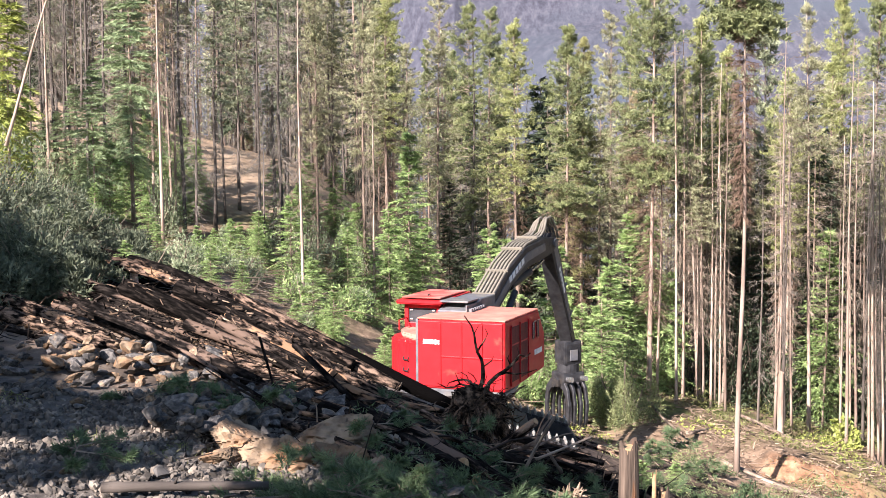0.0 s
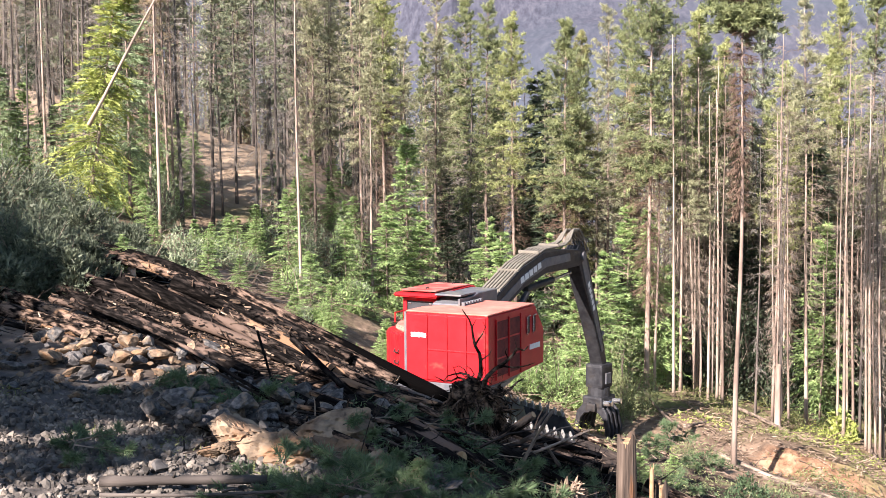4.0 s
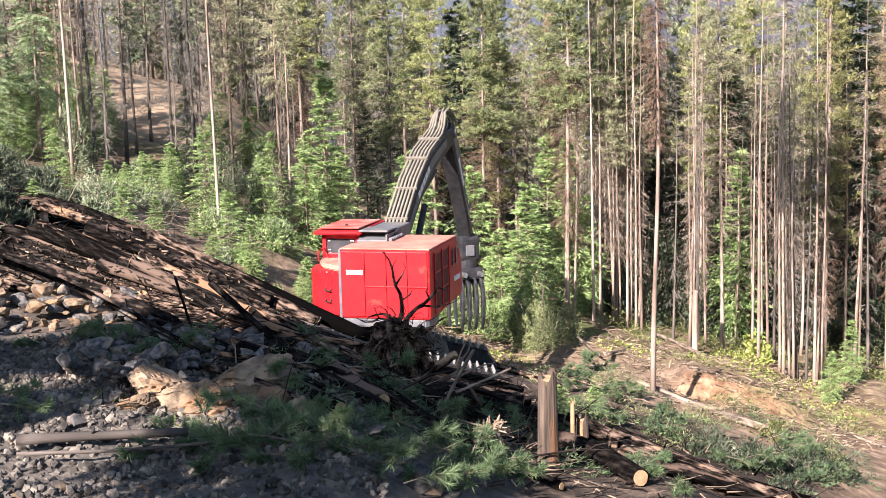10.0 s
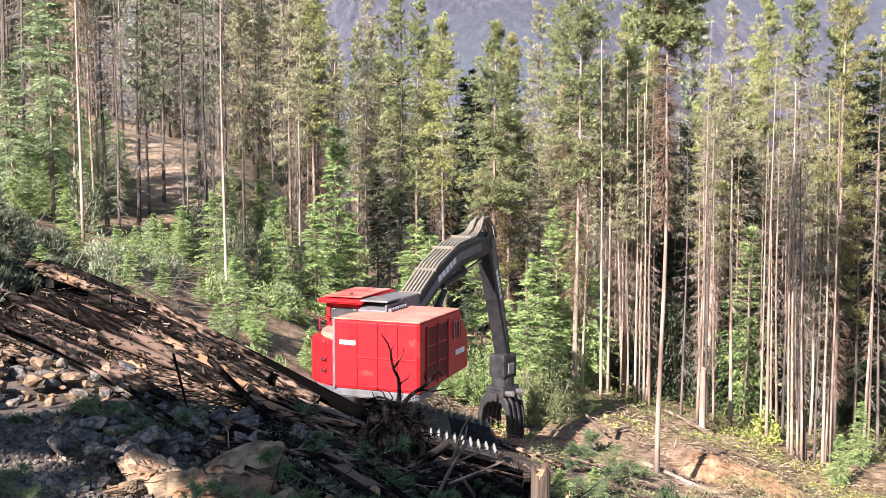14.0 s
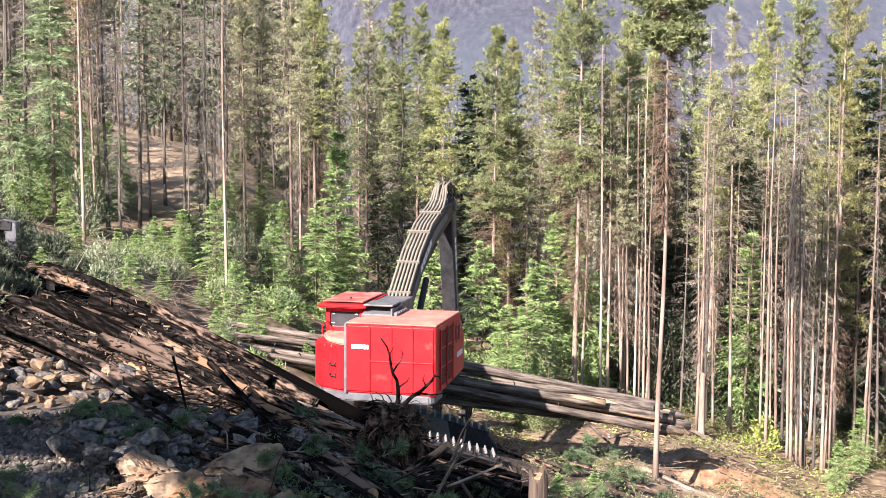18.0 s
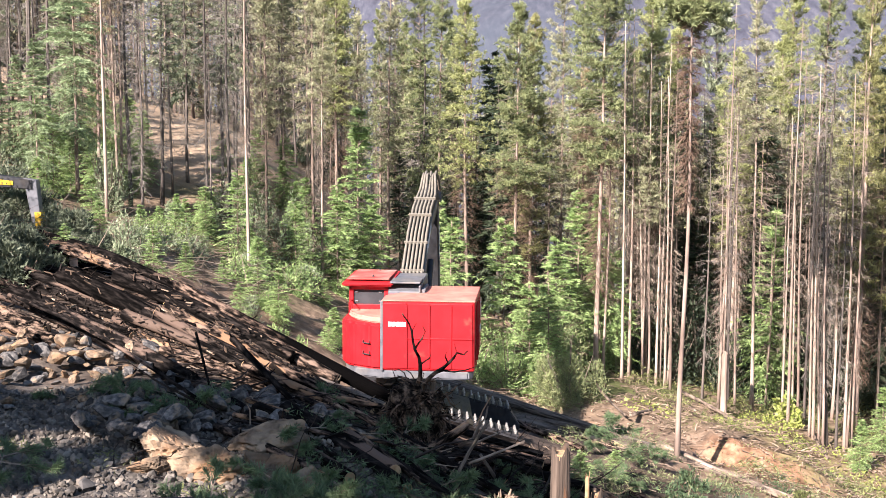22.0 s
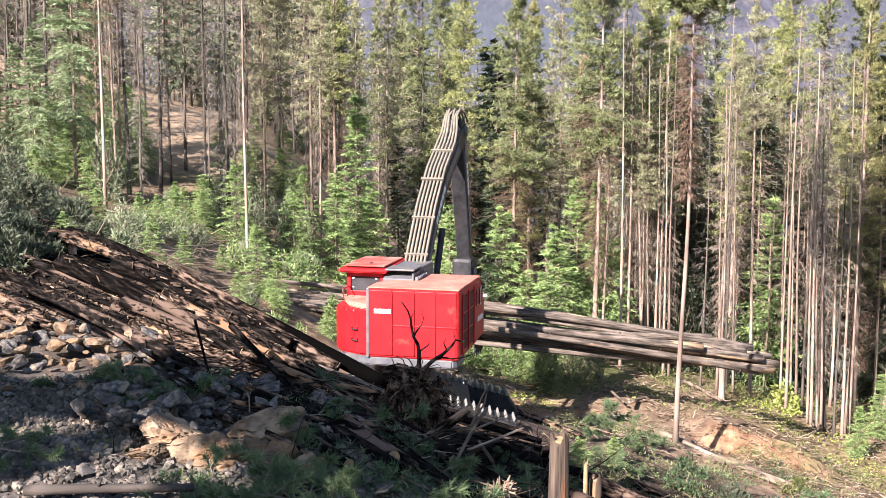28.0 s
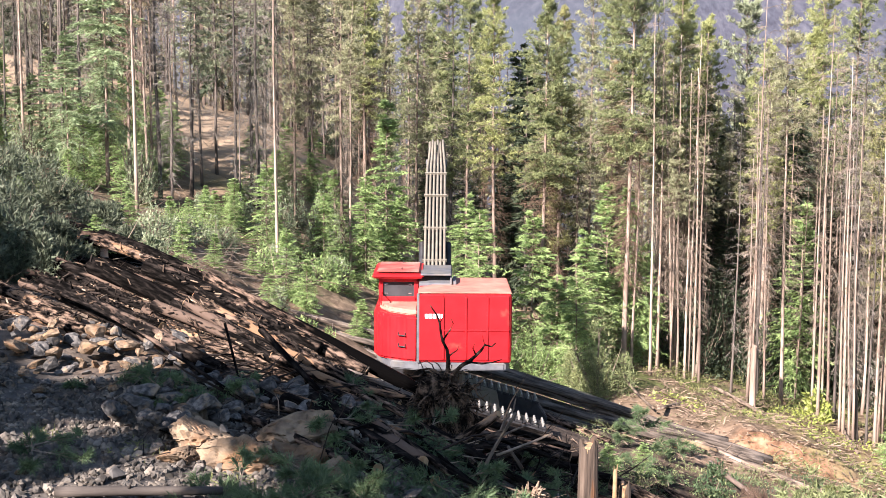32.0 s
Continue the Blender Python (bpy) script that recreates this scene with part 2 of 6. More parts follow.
CHIP = surface("slash and chips", [(0.3, (0.11, 0.08, 0.058)), (0.5, (0.23, 0.168, 0.12)), (0.75, (0.38, 0.29, 0.21))], 2, bump=0, spread=0.5, island=True)
STICK_DARK = surface("dark sticks", [(0.3, (0.008, 0.0065, 0.0058)), (0.7, (0.045, 0.034, 0.028))], 2, spec=0.1, bump=0, spread=0.5, island=True)
STUMP_WOOD = surface("weathered stump wood", [(0.3, (0.0242, 0.0174, 0.0136)), (0.5, (0.0725, 0.0523, 0.0396)), (0.7, (0.14, 0.104, 0.0796))], 14, stretch=(1, 1, 0.06), bump=1.0, dirt=(0.145, 0.0725, 0.0387), dirt_at=(0.56, 0.62), dirt_scale=5, dirt_stretch=(1, 1, 0.12))
ROOT_DARK = surface("dark root bark", [(0.4, (0.006, 0.0045, 0.0038)), (0.5, (0.05, 0.035, 0.026)), (0.6, (0.17, 0.115, 0.083))], 9, spec=0.03, bump=0.8)
ROOT = surface("root bark", [(0.3, (0.03, 0.021, 0.015)), (0.7, (0.15, 0.105, 0.075))], 4, spec=0.1, bump=0.6)


def ground_material():
    """Gravel on the bench, orange soil on the skid trail, litter in the forest, burnt slopes greyed blue for haze on
    the mountains.
    """
    m = bpy.data.materials.new("ground")
    m.use_nodes = True
    nt = m.node_tree
    b = nt.nodes["Principled BSDF"]
    sep = nt.nodes.new("ShaderNodeSeparateXYZ")
    nt.links.new(nt.nodes.new("ShaderNodeTexCoord").outputs["Object"], sep.inputs[0])

    def blend(lo, hi, wobble):
        n = noise_node(nt, 0.25, 4)
        ma = nt.nodes.new("ShaderNodeMath")
        ma.operation = "MULTIPLY_ADD"
        nt.links.new(n.outputs[0], ma.inputs[0])
        ma.inputs[1].default_value = wobble
        nt.links.new(sep.outputs["Y"], ma.inputs[2])
        mr = nt.nodes.new("ShaderNodeMapRange")
        mr.inputs[1].default_value, mr.inputs[2].default_value = lo + wobble / 2, hi + wobble / 2
        nt.links.new(ma.outputs[0], mr.inputs[0])
        return mr.outputs[0]

    def tones(scale, stops, stretch=None, rough=0.6):
        n = noise_node(nt, scale, 8, stretch, rough=rough)
        r = ramp_node(nt, stops)
        nt.links.new(n.outputs[0], r.inputs[0])
        return r.outputs[0]

    gravel = tones(3.5, [(0.3, (0.045, 0.04, 0.036)), (0.5, (0.095, 0.083, 0.073)), (0.7, (0.16, 0.137, 0.115))])
    soil = tones(1.6, [(0.3, (0.07, 0.048, 0.034)), (0.5, (0.19, 0.132, 0.092)), (0.7, (0.36, 0.26, 0.185))])
    litter = tones(2.2, [(0.3, (0.07, 0.05, 0.034)), (0.5, (0.18, 0.13, 0.088)), (0.7, (0.34, 0.25, 0.165))])
    green = tones(1.5, [(0.35, (0.06, 0.07, 0.03)), (0.65, (0.15, 0.16, 0.06))])
    moss = tones(0.35, [(0.48, (0, 0, 0)), (0.62, (1, 1, 1))])
    clearing = tones(1.2, [(0.3, (0.25, 0.18, 0.12)), (0.7, (0.48, 0.36, 0.25))])
    # blue of distant haze put into the burnt grey of the slopes
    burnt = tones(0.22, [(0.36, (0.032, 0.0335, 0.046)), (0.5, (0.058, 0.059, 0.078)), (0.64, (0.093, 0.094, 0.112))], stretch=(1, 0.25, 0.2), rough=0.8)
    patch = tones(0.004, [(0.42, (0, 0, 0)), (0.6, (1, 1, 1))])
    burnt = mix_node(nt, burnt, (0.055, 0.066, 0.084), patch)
    c = mix_node(nt, gravel, soil, blend(20, 24, 3))
    c = mix_node(nt, c, mix_node(nt, litter, green, moss), blend(34, 38, 4))
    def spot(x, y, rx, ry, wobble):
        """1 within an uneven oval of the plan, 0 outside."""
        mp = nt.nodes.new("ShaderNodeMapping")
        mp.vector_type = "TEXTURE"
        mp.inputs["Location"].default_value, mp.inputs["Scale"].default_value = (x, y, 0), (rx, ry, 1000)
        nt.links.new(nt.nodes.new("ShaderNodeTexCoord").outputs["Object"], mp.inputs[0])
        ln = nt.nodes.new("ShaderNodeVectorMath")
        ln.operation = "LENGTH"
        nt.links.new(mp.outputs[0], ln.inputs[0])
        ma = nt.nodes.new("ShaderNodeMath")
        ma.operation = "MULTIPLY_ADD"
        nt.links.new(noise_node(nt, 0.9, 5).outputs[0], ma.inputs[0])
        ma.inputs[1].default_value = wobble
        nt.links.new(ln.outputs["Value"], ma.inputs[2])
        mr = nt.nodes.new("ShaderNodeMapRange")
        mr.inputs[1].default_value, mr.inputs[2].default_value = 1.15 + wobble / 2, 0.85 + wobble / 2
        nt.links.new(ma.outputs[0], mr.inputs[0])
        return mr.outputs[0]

    dark_ground = tones(2.6, [(0.3, (0.0192, 0.016, 0.0128)), (0.55, (0.08, 0.0608, 0.048)), (0.75, (0.208, 0.152, 0.112))])
    darkest_ground = tones(3.1, [(0.3, (0.0096, 0.008, 0.0064)), (0.55, (0.04, 0.0304, 0.024)), (0.75, (0.104, 0.076, 0.056))])
    cut = tones(2.6, [(0.36, (0.10, 0.055, 0.033)), (0.5, (0.25, 0.14, 0.083)), (0.64, (0.38, 0.245, 0.155))])
    # darker ovals of ground below the pile, the slash and the trail
    c = mix_node(nt, c, dark_ground, spot(-0.8, 19.8, 5.0, 5.0, 0.6))
    c = mix_node(nt, c, dark_ground, spot(4.0, 18.5, 3.4, 5.5, 0.7))
    dusty = tones(2.6, [(0.36, (0.07, 0.053, 0.042)), (0.5, (0.17, 0.13, 0.1)), (0.64, (0.29, 0.225, 0.175))])
    c = mix_node(nt, c, dusty, spot(-5.6, 25.6, 4.6, 4.0, 0.6))
    c = mix_node(nt, c, darkest_ground, spot(5.2, 24.6, 3.8, 3.6, 0.7))
    # trail soil, toned darker for the loader's shadow that lies on it
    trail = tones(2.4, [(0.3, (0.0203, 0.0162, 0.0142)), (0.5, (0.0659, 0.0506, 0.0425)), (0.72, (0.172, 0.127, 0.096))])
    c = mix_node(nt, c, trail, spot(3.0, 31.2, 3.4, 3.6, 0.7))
    c = mix_node(nt, c, cut, spot(9.7, 32.5, 1.9, 1.5, 0.6))
    c = mix_node(nt, c, cut, spot(4.2, 35.6, 1.4, 0.9, 0.9))
    weedy = tones(1.1, [(0.4, (0.12, 0.085, 0.05)), (0.5, (0.2, 0.15, 0.085)), (0.62, (0.28, 0.24, 0.11))])
    c = mix_node(nt, c, weedy, spot(12.5, 36.0, 3.0, 4.0, 0.9))
    c = mix_node(nt, c, clearing, blend(47, 51, 5))
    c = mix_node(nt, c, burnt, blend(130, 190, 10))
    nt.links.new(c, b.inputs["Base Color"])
    b.inputs["Roughness"].default_value = 0.95
    b.inputs["Specular IOR Level"].default_value = 0.15
    bp = nt.nodes.new("ShaderNodeBump")
    bp.inputs["Strength"].default_value, bp.inputs["Distance"].default_value = 0.9, 0.08
    nt.links.new(noise_node(nt, 5, 8).outputs[0], bp.inputs["Height"])
    nt.links.new(bp.outputs[0], b.inputs["Normal"])
    return m


GROUND = ground_material()


# ---- mesh helpers ----
def link_mesh(name, me, parent=None, label=""):
    ob = new(name, me)
    if parent:
        ob.parent = parent
    if label:
        ob["label"] = label
    return ob


def mesh_of(name, bm, material, smooth=False):
    me = bpy.data.meshes.new(name)
    bm.normal_update()
    bm.to_mesh(me)
    bm.free()
    me.materials.append(material)
    if smooth:
        for p in me.polygons:
            p.use_smooth = True
    return me


def part(name, bm, material, parent=None, label="", smooth=False):
    return link_mesh(name, mesh_of(name, bm, material, smooth), parent, label)


def soup(name, verts, faces, material, smooth=False):
    me = bpy.data.meshes.new(name)
    me.from_pydata(verts, [], faces)
    me.materials.append(material)
    if smooth:
        for p in me.polygons:
            p.use_smooth = True
    return me


def thing(name, m, label, category, group=""):
    ob = new(name)
    ob.matrix_basis = m
    return tagged(ob, label, category, group)


def box(bm, x0, x1, y0, y1, z0, z1, bevel=0.02):
    r = bmesh.ops.create_cube(bm, size=1.0)["verts"]
    for v in r:
        v.co = Vector((x0 + (v.co.x + 0.5) * (x1 - x0), y0 + (v.co.y + 0.5) * (y1 - y0), z0 + (v.co.z + 0.5) * (z1 - z0)))
    if bevel:
        es = list({e for v in r for e in v.link_edges})
        bmesh.ops.bevel(bm, geom=es, offset=bevel, segments=2, affect="EDGES", profile=0.6)
    return bm


def tube(bm, points, radii, n=8, cap=True):
    """A round bar along points."""
    rings = []
    pts = [Vector(p) for p in points]
    for i, p in enumerate(pts):
        d = (pts[min(i + 1, len(pts) - 1)] - pts[max(i - 1, 0)]).normalized()
        a = d.orthogonal().normalized() if abs(d.z) > 0.9 else d.cross(Vector((0, 0, 1))).normalized()
        b = d.cross(a)
        r = radii[i] if isinstance(radii, (list, tuple)) else radii
        rings.append([bm.verts.new(p + (a * math.cos(k * math.tau / n) + b * math.sin(k * math.tau / n)) * r) for k in range(n)])
    for r0, r1 in zip(rings, rings[1:]):
        for k in range(n):
            bm.faces.new((r0[k], r0[(k + 1) % n], r1[(k + 1) % n], r1[k]))
    if cap:
        bm.faces.new(rings[0][::-1])
        bm.faces.new(rings[-1])
    bmesh.ops.recalc_face_normals(bm, faces=bm.faces)
    return bm


def slab(bm, outline, x0, x1, bevel=0.015):
    """A side profile of (y, z), extruded from x0 to x1."""
    a = [bm.verts.new((x0, y, z)) for y, z in outline]
    b = [bm.verts.new((x1, y, z)) for y, z in outline]
    fs = [bm.faces.new(a[::-1]), bm.faces.new(b)]
    for i in range(len(a)):
        j = (i + 1) % len(a)
        fs.append(bm.faces.new((a[i], a[j], b[j], b[i])))
    bmesh.ops.recalc_face_normals(bm, faces=fs)
    if bevel:
        bmesh.ops.bevel(bm, geom=list({e for f in fs for e in f.edges}), offset=bevel, segments=1, affect="EDGES")
    return bm


def deck(bm, outline, z0, z1, bevel=0.02):
    """A plan of (x, y), extruded from z0 to z1."""
    a = [bm.verts.new((x, y, z0)) for x, y in outline]
    b = [bm.verts.new((x, y, z1)) for x, y in outline]
    fs = [bm.faces.new(a[::-1]), bm.faces.new(b)]
    for i in range(len(a)):
        j = (i + 1) % len(a)
        fs.append(bm.faces.new((a[i], a[j], b[j], b[i])))
    bmesh.ops.recalc_face_normals(bm, faces=fs)
    if bevel:
        bmesh.ops.bevel(bm, geom=list({e for f in fs for e in f.edges}), offset=bevel, segments=2, affect="EDGES")
    return bm


# ---- ground ----
def step(a, b, v):
    v = min(1.0, max(0.0, (v - a) / (b - a)))
    return v * v * (3 - 2 * v)


def lie(x, y):
    """Height of the ground without its fine roughness."""
    hill = 0.30 - (0.27 * max(-22.0, min(x, 13.0)) + 0.10 * max(0.0, min(x, 60.0) - 13.0)) * step(420, 130, y) - 0.02 * (y - 28)
    hill += 0.22 * min(5.5, max(0.0, -1.5 - x))
    bench = 2.6 - 0.05 * x - 1.15 * step(-1.2, 2.6, x) - 0.5 * step(2.6, 8, x)
    w = step(16.5, 24.5, y + 0.45 * x)
    z = bench * (1 - w) + hill * w
    z -= 1.05 * step(29.5, 34.0, y) * step(47, 41, y) * step(-0.2, 2.5, x) * step(7.4, 3.8, x)
    z += 0.45 * step(32.3, 33.1, y + 0.25 * (x - 9.6)) * step(40, 35, y) * step(7.9, 8.7, x) * step(12.2, 10.6, x)
    z -= 0.4 * step(1.1, 0.2, math.hypot((x - 8.4) / 1.0, (y - 32.6) / 0.8))
    s = min(1.0, max(0.0, ((x + 4.4) * 4.4 - (y - 24.0) * 2.2) / 24.2))
    z += 0.5 * step(1.5, 0.3, math.hypot(x + 4.4 - 4.4 * s, y - 24.0 + 2.2 * s))
    z += 2.3 * step(11, 4, y)
    z += 3.1 * step(44, 60, y) * step(0, -9, x)
    z -= 9 * step(70, 130, y) * step(-30, 30, x)
    return z


def ground_height(x, y):
    z = lie(x, y)
    if y > 120:
        far = (y - 120) / 1000
        z -= 26 * step(120, 420, y)
        z += 520 * step(350, 1900, y + 0.55 * x) * (1 + 0.25 * noise.noise(Vector((x / 420, y / 420, 1.3))))
        z += 900 * step(1700, 3400, y)
        z += 40 * noise.noise(Vector((x / 160, y / 160, 4))) * min(1, far * 1.5)
    else:
        near = step(70, 40, abs(y - 20))
        z += 0.16 * noise.noise(Vector((x * 0.6, y * 0.6, 0))) + near * (0.07 + 0.11 * step(2, 4, x) * step(29, 31, y)) * noise.noise(Vector((x * 1.9, y * 1.9, 5)))
    return z


def make_ground():
    n = 300
    xs = [math.sinh(6.8 * (2 * i / n - 1)) / math.sinh(6.8) * 2600 for i in range(n + 1)]
    ys = [24 + math.sinh(-4.4 + 11.2 * j / n) / math.sinh(6.8) * 3400 for j in range(n + 1)]
    verts = [(x, y, ground_height(x, y)) for y in ys for x in xs]
    w = n + 1
    faces = [(j * w + i, j * w + i + 1, (j + 1) * w + i + 1, (j + 1) * w + i) for j in range(n) for i in range(n)]
    tagged(link_mesh("ground", soup("ground", verts, faces, GROUND, True)), "brown hillside of soil and gravel below grey mountains", "ground", kind="structure")


make_ground()


# ---- the log loader ----
REST = (-0.08, 28.7)        # where it stands
FOOT, BOOM, STICK = (0.8, 2.33), 6.34, 4.0


def bars(bm, x, z, width, height, y):
    """A maker's mark as five plain blocks on a face at y."""
    w = width / 5
    for i in range(5):
        box(bm, x + i * w, x + (i + 0.84) * w, y - 0.012, y, z, z + height, 0)
    return bm


def make_undercarriage(base):
    tilt = pose(0.25, 0, -0.34, 0, 16, 0)
    for y in (-1.25, 1.25):
        bm = bmesh.new()
        out = [(-2.1, 0.35), (-1.75, 0.05), (2.15, 0.05), (2.5, 0.35), (2.5, 0.62), (2.15, 0.92), (-1.75, 0.92), (-2.1, 0.62)]
        a = [bm.verts.new((x, y - 0.3, z)) for x, z in out]
        b = [bm.verts.new((x, y + 0.3, z)) for x, z in out]
        bm.faces.new(a), bm.faces.new(b[::-1])
        for i in range(8):
            bm.faces.new((a[i], b[i], b[(i + 1) % 8], a[(i + 1) % 8]))
        bmesh.ops.recalc_face_normals(bm, faces=bm.faces)
        bmesh.ops.bevel(bm, geom=list(bm.edges), offset=0.03, segments=1, affect="EDGES")
        bm.transform(tilt)
        track = part("crawler_track", bm, IRON, base)
        shoe, tips = bmesh.new(), bmesh.new()
        box(shoe, -0.085, 0.085, -0.31, 0.31, 0, 0.05, 0.008)
        box(tips, -0.02, 0.02, -0.05, 0.05, 0.045, 0.13, 0.012)
        shoe_mesh, tip_mesh = mesh_of("track_shoe", shoe, IRON), mesh_of("grouser", tips, CLEAT)
        for i in range(21):
            s = link_mesh("track_shoe", shoe_mesh, track)
            s.matrix_basis = tilt @ pose(-1.72 + i * 0.19, y, 0.91)
            for k in (-0.24, -0.08, 0.08, 0.24):
                g = link_mesh("grouser", tip_mesh, track, "polished steel cleat")
                g.matrix_basis = tilt @ pose(-1.72 + i * 0.19, y + k, 0.91)
        roller = bmesh.new()
        tube(roller, [(0, y - 0.33, 0.42), (0, y + 0.33, 0.42)], 0.16, 14)
        rm = mesh_of("roller", roller, IRON)
        for i in range(6):
            r = link_mesh("roller", rm, track)
            r.matrix_basis = tilt @ pose(-1.5 + i * 0.6, 0, 0)
    bm = bmesh.new()
    box(bm, -1.1, 1.1, -1.0, 1.0, 0.5, 0.95, 0.05)
    bm.transform(tilt)
    part("car_body", bm, IRON, base)
    bm = bmesh.new()
    tube(bm, [(0, 0, 0.35), (0, 0, 1.36)], 0.72, 28)
    part("slew_ring", bm, IRON, base)


def make_housing(base):
    """The turning house: engine box, cab, tank, rim. Its centre is the slew axis, +y ahead."""
    bm = bmesh.new()
    deck(bm, [(-1.3, -0.9), (-0.95, -1.72), (-0.3, -1.98), (1.6, -1.98), (1.70, -1.85), (1.70, -1.2), (1.2, 1.0), (-1.3, 1.3)], 1.24, 1.42, 0.03)
    house = part("house_deck", bm, GREY, base, "grey steel deck rim")
    # engine box: its right flank slopes away at the front
    bm = bmesh.new()
    slab(bm, [(-1.97, 1.42), (-1.97, 2.97), (0.48, 2.97), (0.98, 2.36), (0.98, 1.52), (-1.1, 1.42)], -0.33, 1.73, 0.03)
    part("engine_box", bm, RED, house)
    bm = bmesh.new()
    deck(bm, [(-0.34, -1.98), (1.74, -1.98), (1.74, 0.47), (0.3, 0.47), (0.05, -0.6), (-0.34, -1.2)], 2.972, 3.0, 0.012)
    part("roof_plate", bm, RED_TOP, house, "dust-covered red roof plate")
    # rear doors and their seams
    for x0, x1 in ((-0.30, 0.22), (0.24, 0.72), (0.74, 1.20), (1.22, 1.68)):
        bm = bmesh.new()
        box(bm, x0, x1, -1.995, -1.968, 1.48, 2.93, 0.008)
        part("rear_panel", bm, RED, house)
    for x in (0.23, 0.73, 1.21):
        bm = bmesh.new()
        box(bm, x - 0.018, x + 0.018, -2.02, -1.99, 1.5, 2.9, 0.006)
        part("panel_rib", bm, RED, house)
    bm = bmesh.new()
    box(bm, 0.25, 1.68, -2.012, -1.99, 2.14, 2.17, 0.005)
    part("panel_rib", bm, RED, house)
    bm = bmesh.new()
    box(bm, -0.36, -0.30, -2.0, -1.95, 1.42, 2.97, 0.01)
    part("corner_strip", bm, GREY, house, "scuffed grey corner strip")
    part("maker_mark", bars(bmesh.new(), -0.18, 2.42, 0.44, 0.10, -1.996), WHITE, house, "white bars of the maker's mark")
    # right flank: grille, slots, frame, mark
    for i in range(2):
        for j in range(3):
            bm = bmesh.new()
            y = -1.55 + i * 0.62
            box(bm, 1.725, 1.742, y, y + 0.56, 1.58 + j * 0.42, 1.96 + j * 0.42, 0.006)
            part("grille", bm, DARK_RED, house, "dark radiator grille")
    for y in (-1.6, -0.96, -0.34):
        bm = bmesh.new()
        box(bm, 1.735, 1.765, y, y + 0.035, 1.5, 2.86, 0.006)
        part("flank_rib", bm, RED, house)
    for y in (0.02, 0.34):
        bm = bmesh.new()
        box(bm, 1.725, 1.745, y, y + 0.14, 2.34, 2.72, 0.02)
        part("flank_slot", bm, IRON, house, "dark slot with a bright rim")
        bm = bmesh.new()
        tube(bm, [(1.76, y - 0.01, 2.32), (1.76, y - 0.01, 2.74), (1.76, y + 0.15, 2.74)], 0.014, 6)
        part("slot_handle", bm, CHROME, house)
    bm = bmesh.new()
    for i in range(5):
        box(bm, 1.728, 1.745, 0.18 + i * 0.115, 0.18 + i * 0.115 + 0.09, 1.94, 2.06, 0)
    part("maker_mark", bm, WHITE, house, "white bars of the maker's mark")
    # rounded tank below the cab
    bm = bmesh.new()
    plan = [(-0.34, -1.9), (-0.62, -1.82)] + [(-0.42 - 0.95 * math.sin(a), -0.9 - 0.86 * math.cos(a)) for a in (0.4, 0.65, 0.9, 1.15, 1.4, 1.57)] + [(-1.37, 1.2), (-0.34, 1.2)]
    deck(bm, plan, 1.42, 2.44, 0.05)
    part("fuel_tank", bm, RED, house)
    bm = bmesh.new()
    deck(bm, [(-0.36, -1.75), (-0.6, -1.66), (-1.0, -1.3), (-1.24, -0.8), (-1.26, -0.45), (-0.36, -0.45)], 2.44, 2.56, 0.03)
    part("tank_cover", bm, RED_TOP, house, "dusty red tank cover")
    for z in (1.75, 2.0):
        bm = bmesh.new()
        tube(bm, [(-0.78, -1.70, z + 0.06), (-0.78, -1.76, z), (-0.62, -1.86, z), (-0.62, -1.8, z + 0.06)], 0.016, 6)
        part("step_rung", bm, IRON, house)
    bm = bmesh.new()
    tube(bm, [(-1.2, -1.0, 2.55), (-1.2, -1.0, 2.78), (-1.22, -0.5, 2.78), (-1.22, -0.5, 2.55)], 0.016, 6)
    part("hand_rail", bm, RED, house)
    # cab
    bm = bmesh.new()
    for x in (-1.28, -0.46):
        for y in (-0.5, 1.15):
            box(bm, x, x + 0.1, y, y + 0.1, 2.44, 3.17, 0.015)
    box(bm, -1.28, -0.36, -0.5, -0.4, 2.44, 2.676, 0.015)
    box(bm, -1.28, -0.36, -0.5, -0.4, 3.018, 3.17, 0.015)
    box(bm, -1.28, -1.2, -0.4, 1.2, 2.44, 2.714, 0.015)
    box(bm, -0.44, -0.36, -0.4, 1.2, 2.44, 2.866, 0.015)
    part("cab_frame", bm, RED, house)
    for a in ((-1.18, -0.46, -0.46, -0.44, 2.676, 3.018), (-1.25, -1.23, -0.4, 1.15, 2.714, 3.154), (-0.41, -0.39, -0.4, 1.15, 2.866, 3.154), (-1.2, -0.44, 1.18, 1.2, 2.5, 3.154)):
        bm = bmesh.new()
        box(bm, *a, 0.004)
        part("cab_window", bm, GLASS, house, "dark tinted cab window")
    for x in (-1.1, -0.54):
        for z in (2.729, 2.942):
            bm = bmesh.new()
            box(bm, x - 0.05, x + 0.03, -0.475, -0.462, z, z + 0.03, 0.004)
            part("window_clip", bm, CHROME, house)
    bm = bmesh.new()
    deck(bm, [(-1.42, -0.72), (-0.24, -0.72), (-0.24, 1.3), (-1.42, 1.3)], 3.154, 3.246, 0.03)
    for v in bm.verts:
        v.co.z += 0.04 * (1 - abs(v.co.x + 0.83) / 0.6) - 0.03 * (v.co.y < -0.6)
    part("cab_roof", bm, RED, house, "red cab roof with an overhang")
    bm = bmesh.new()
    deck(bm, [(-1.32, -0.56), (-0.34, -0.56), (-0.34, 1.2), (-1.32, 1.2)], 3.257, 3.284, 0.012)
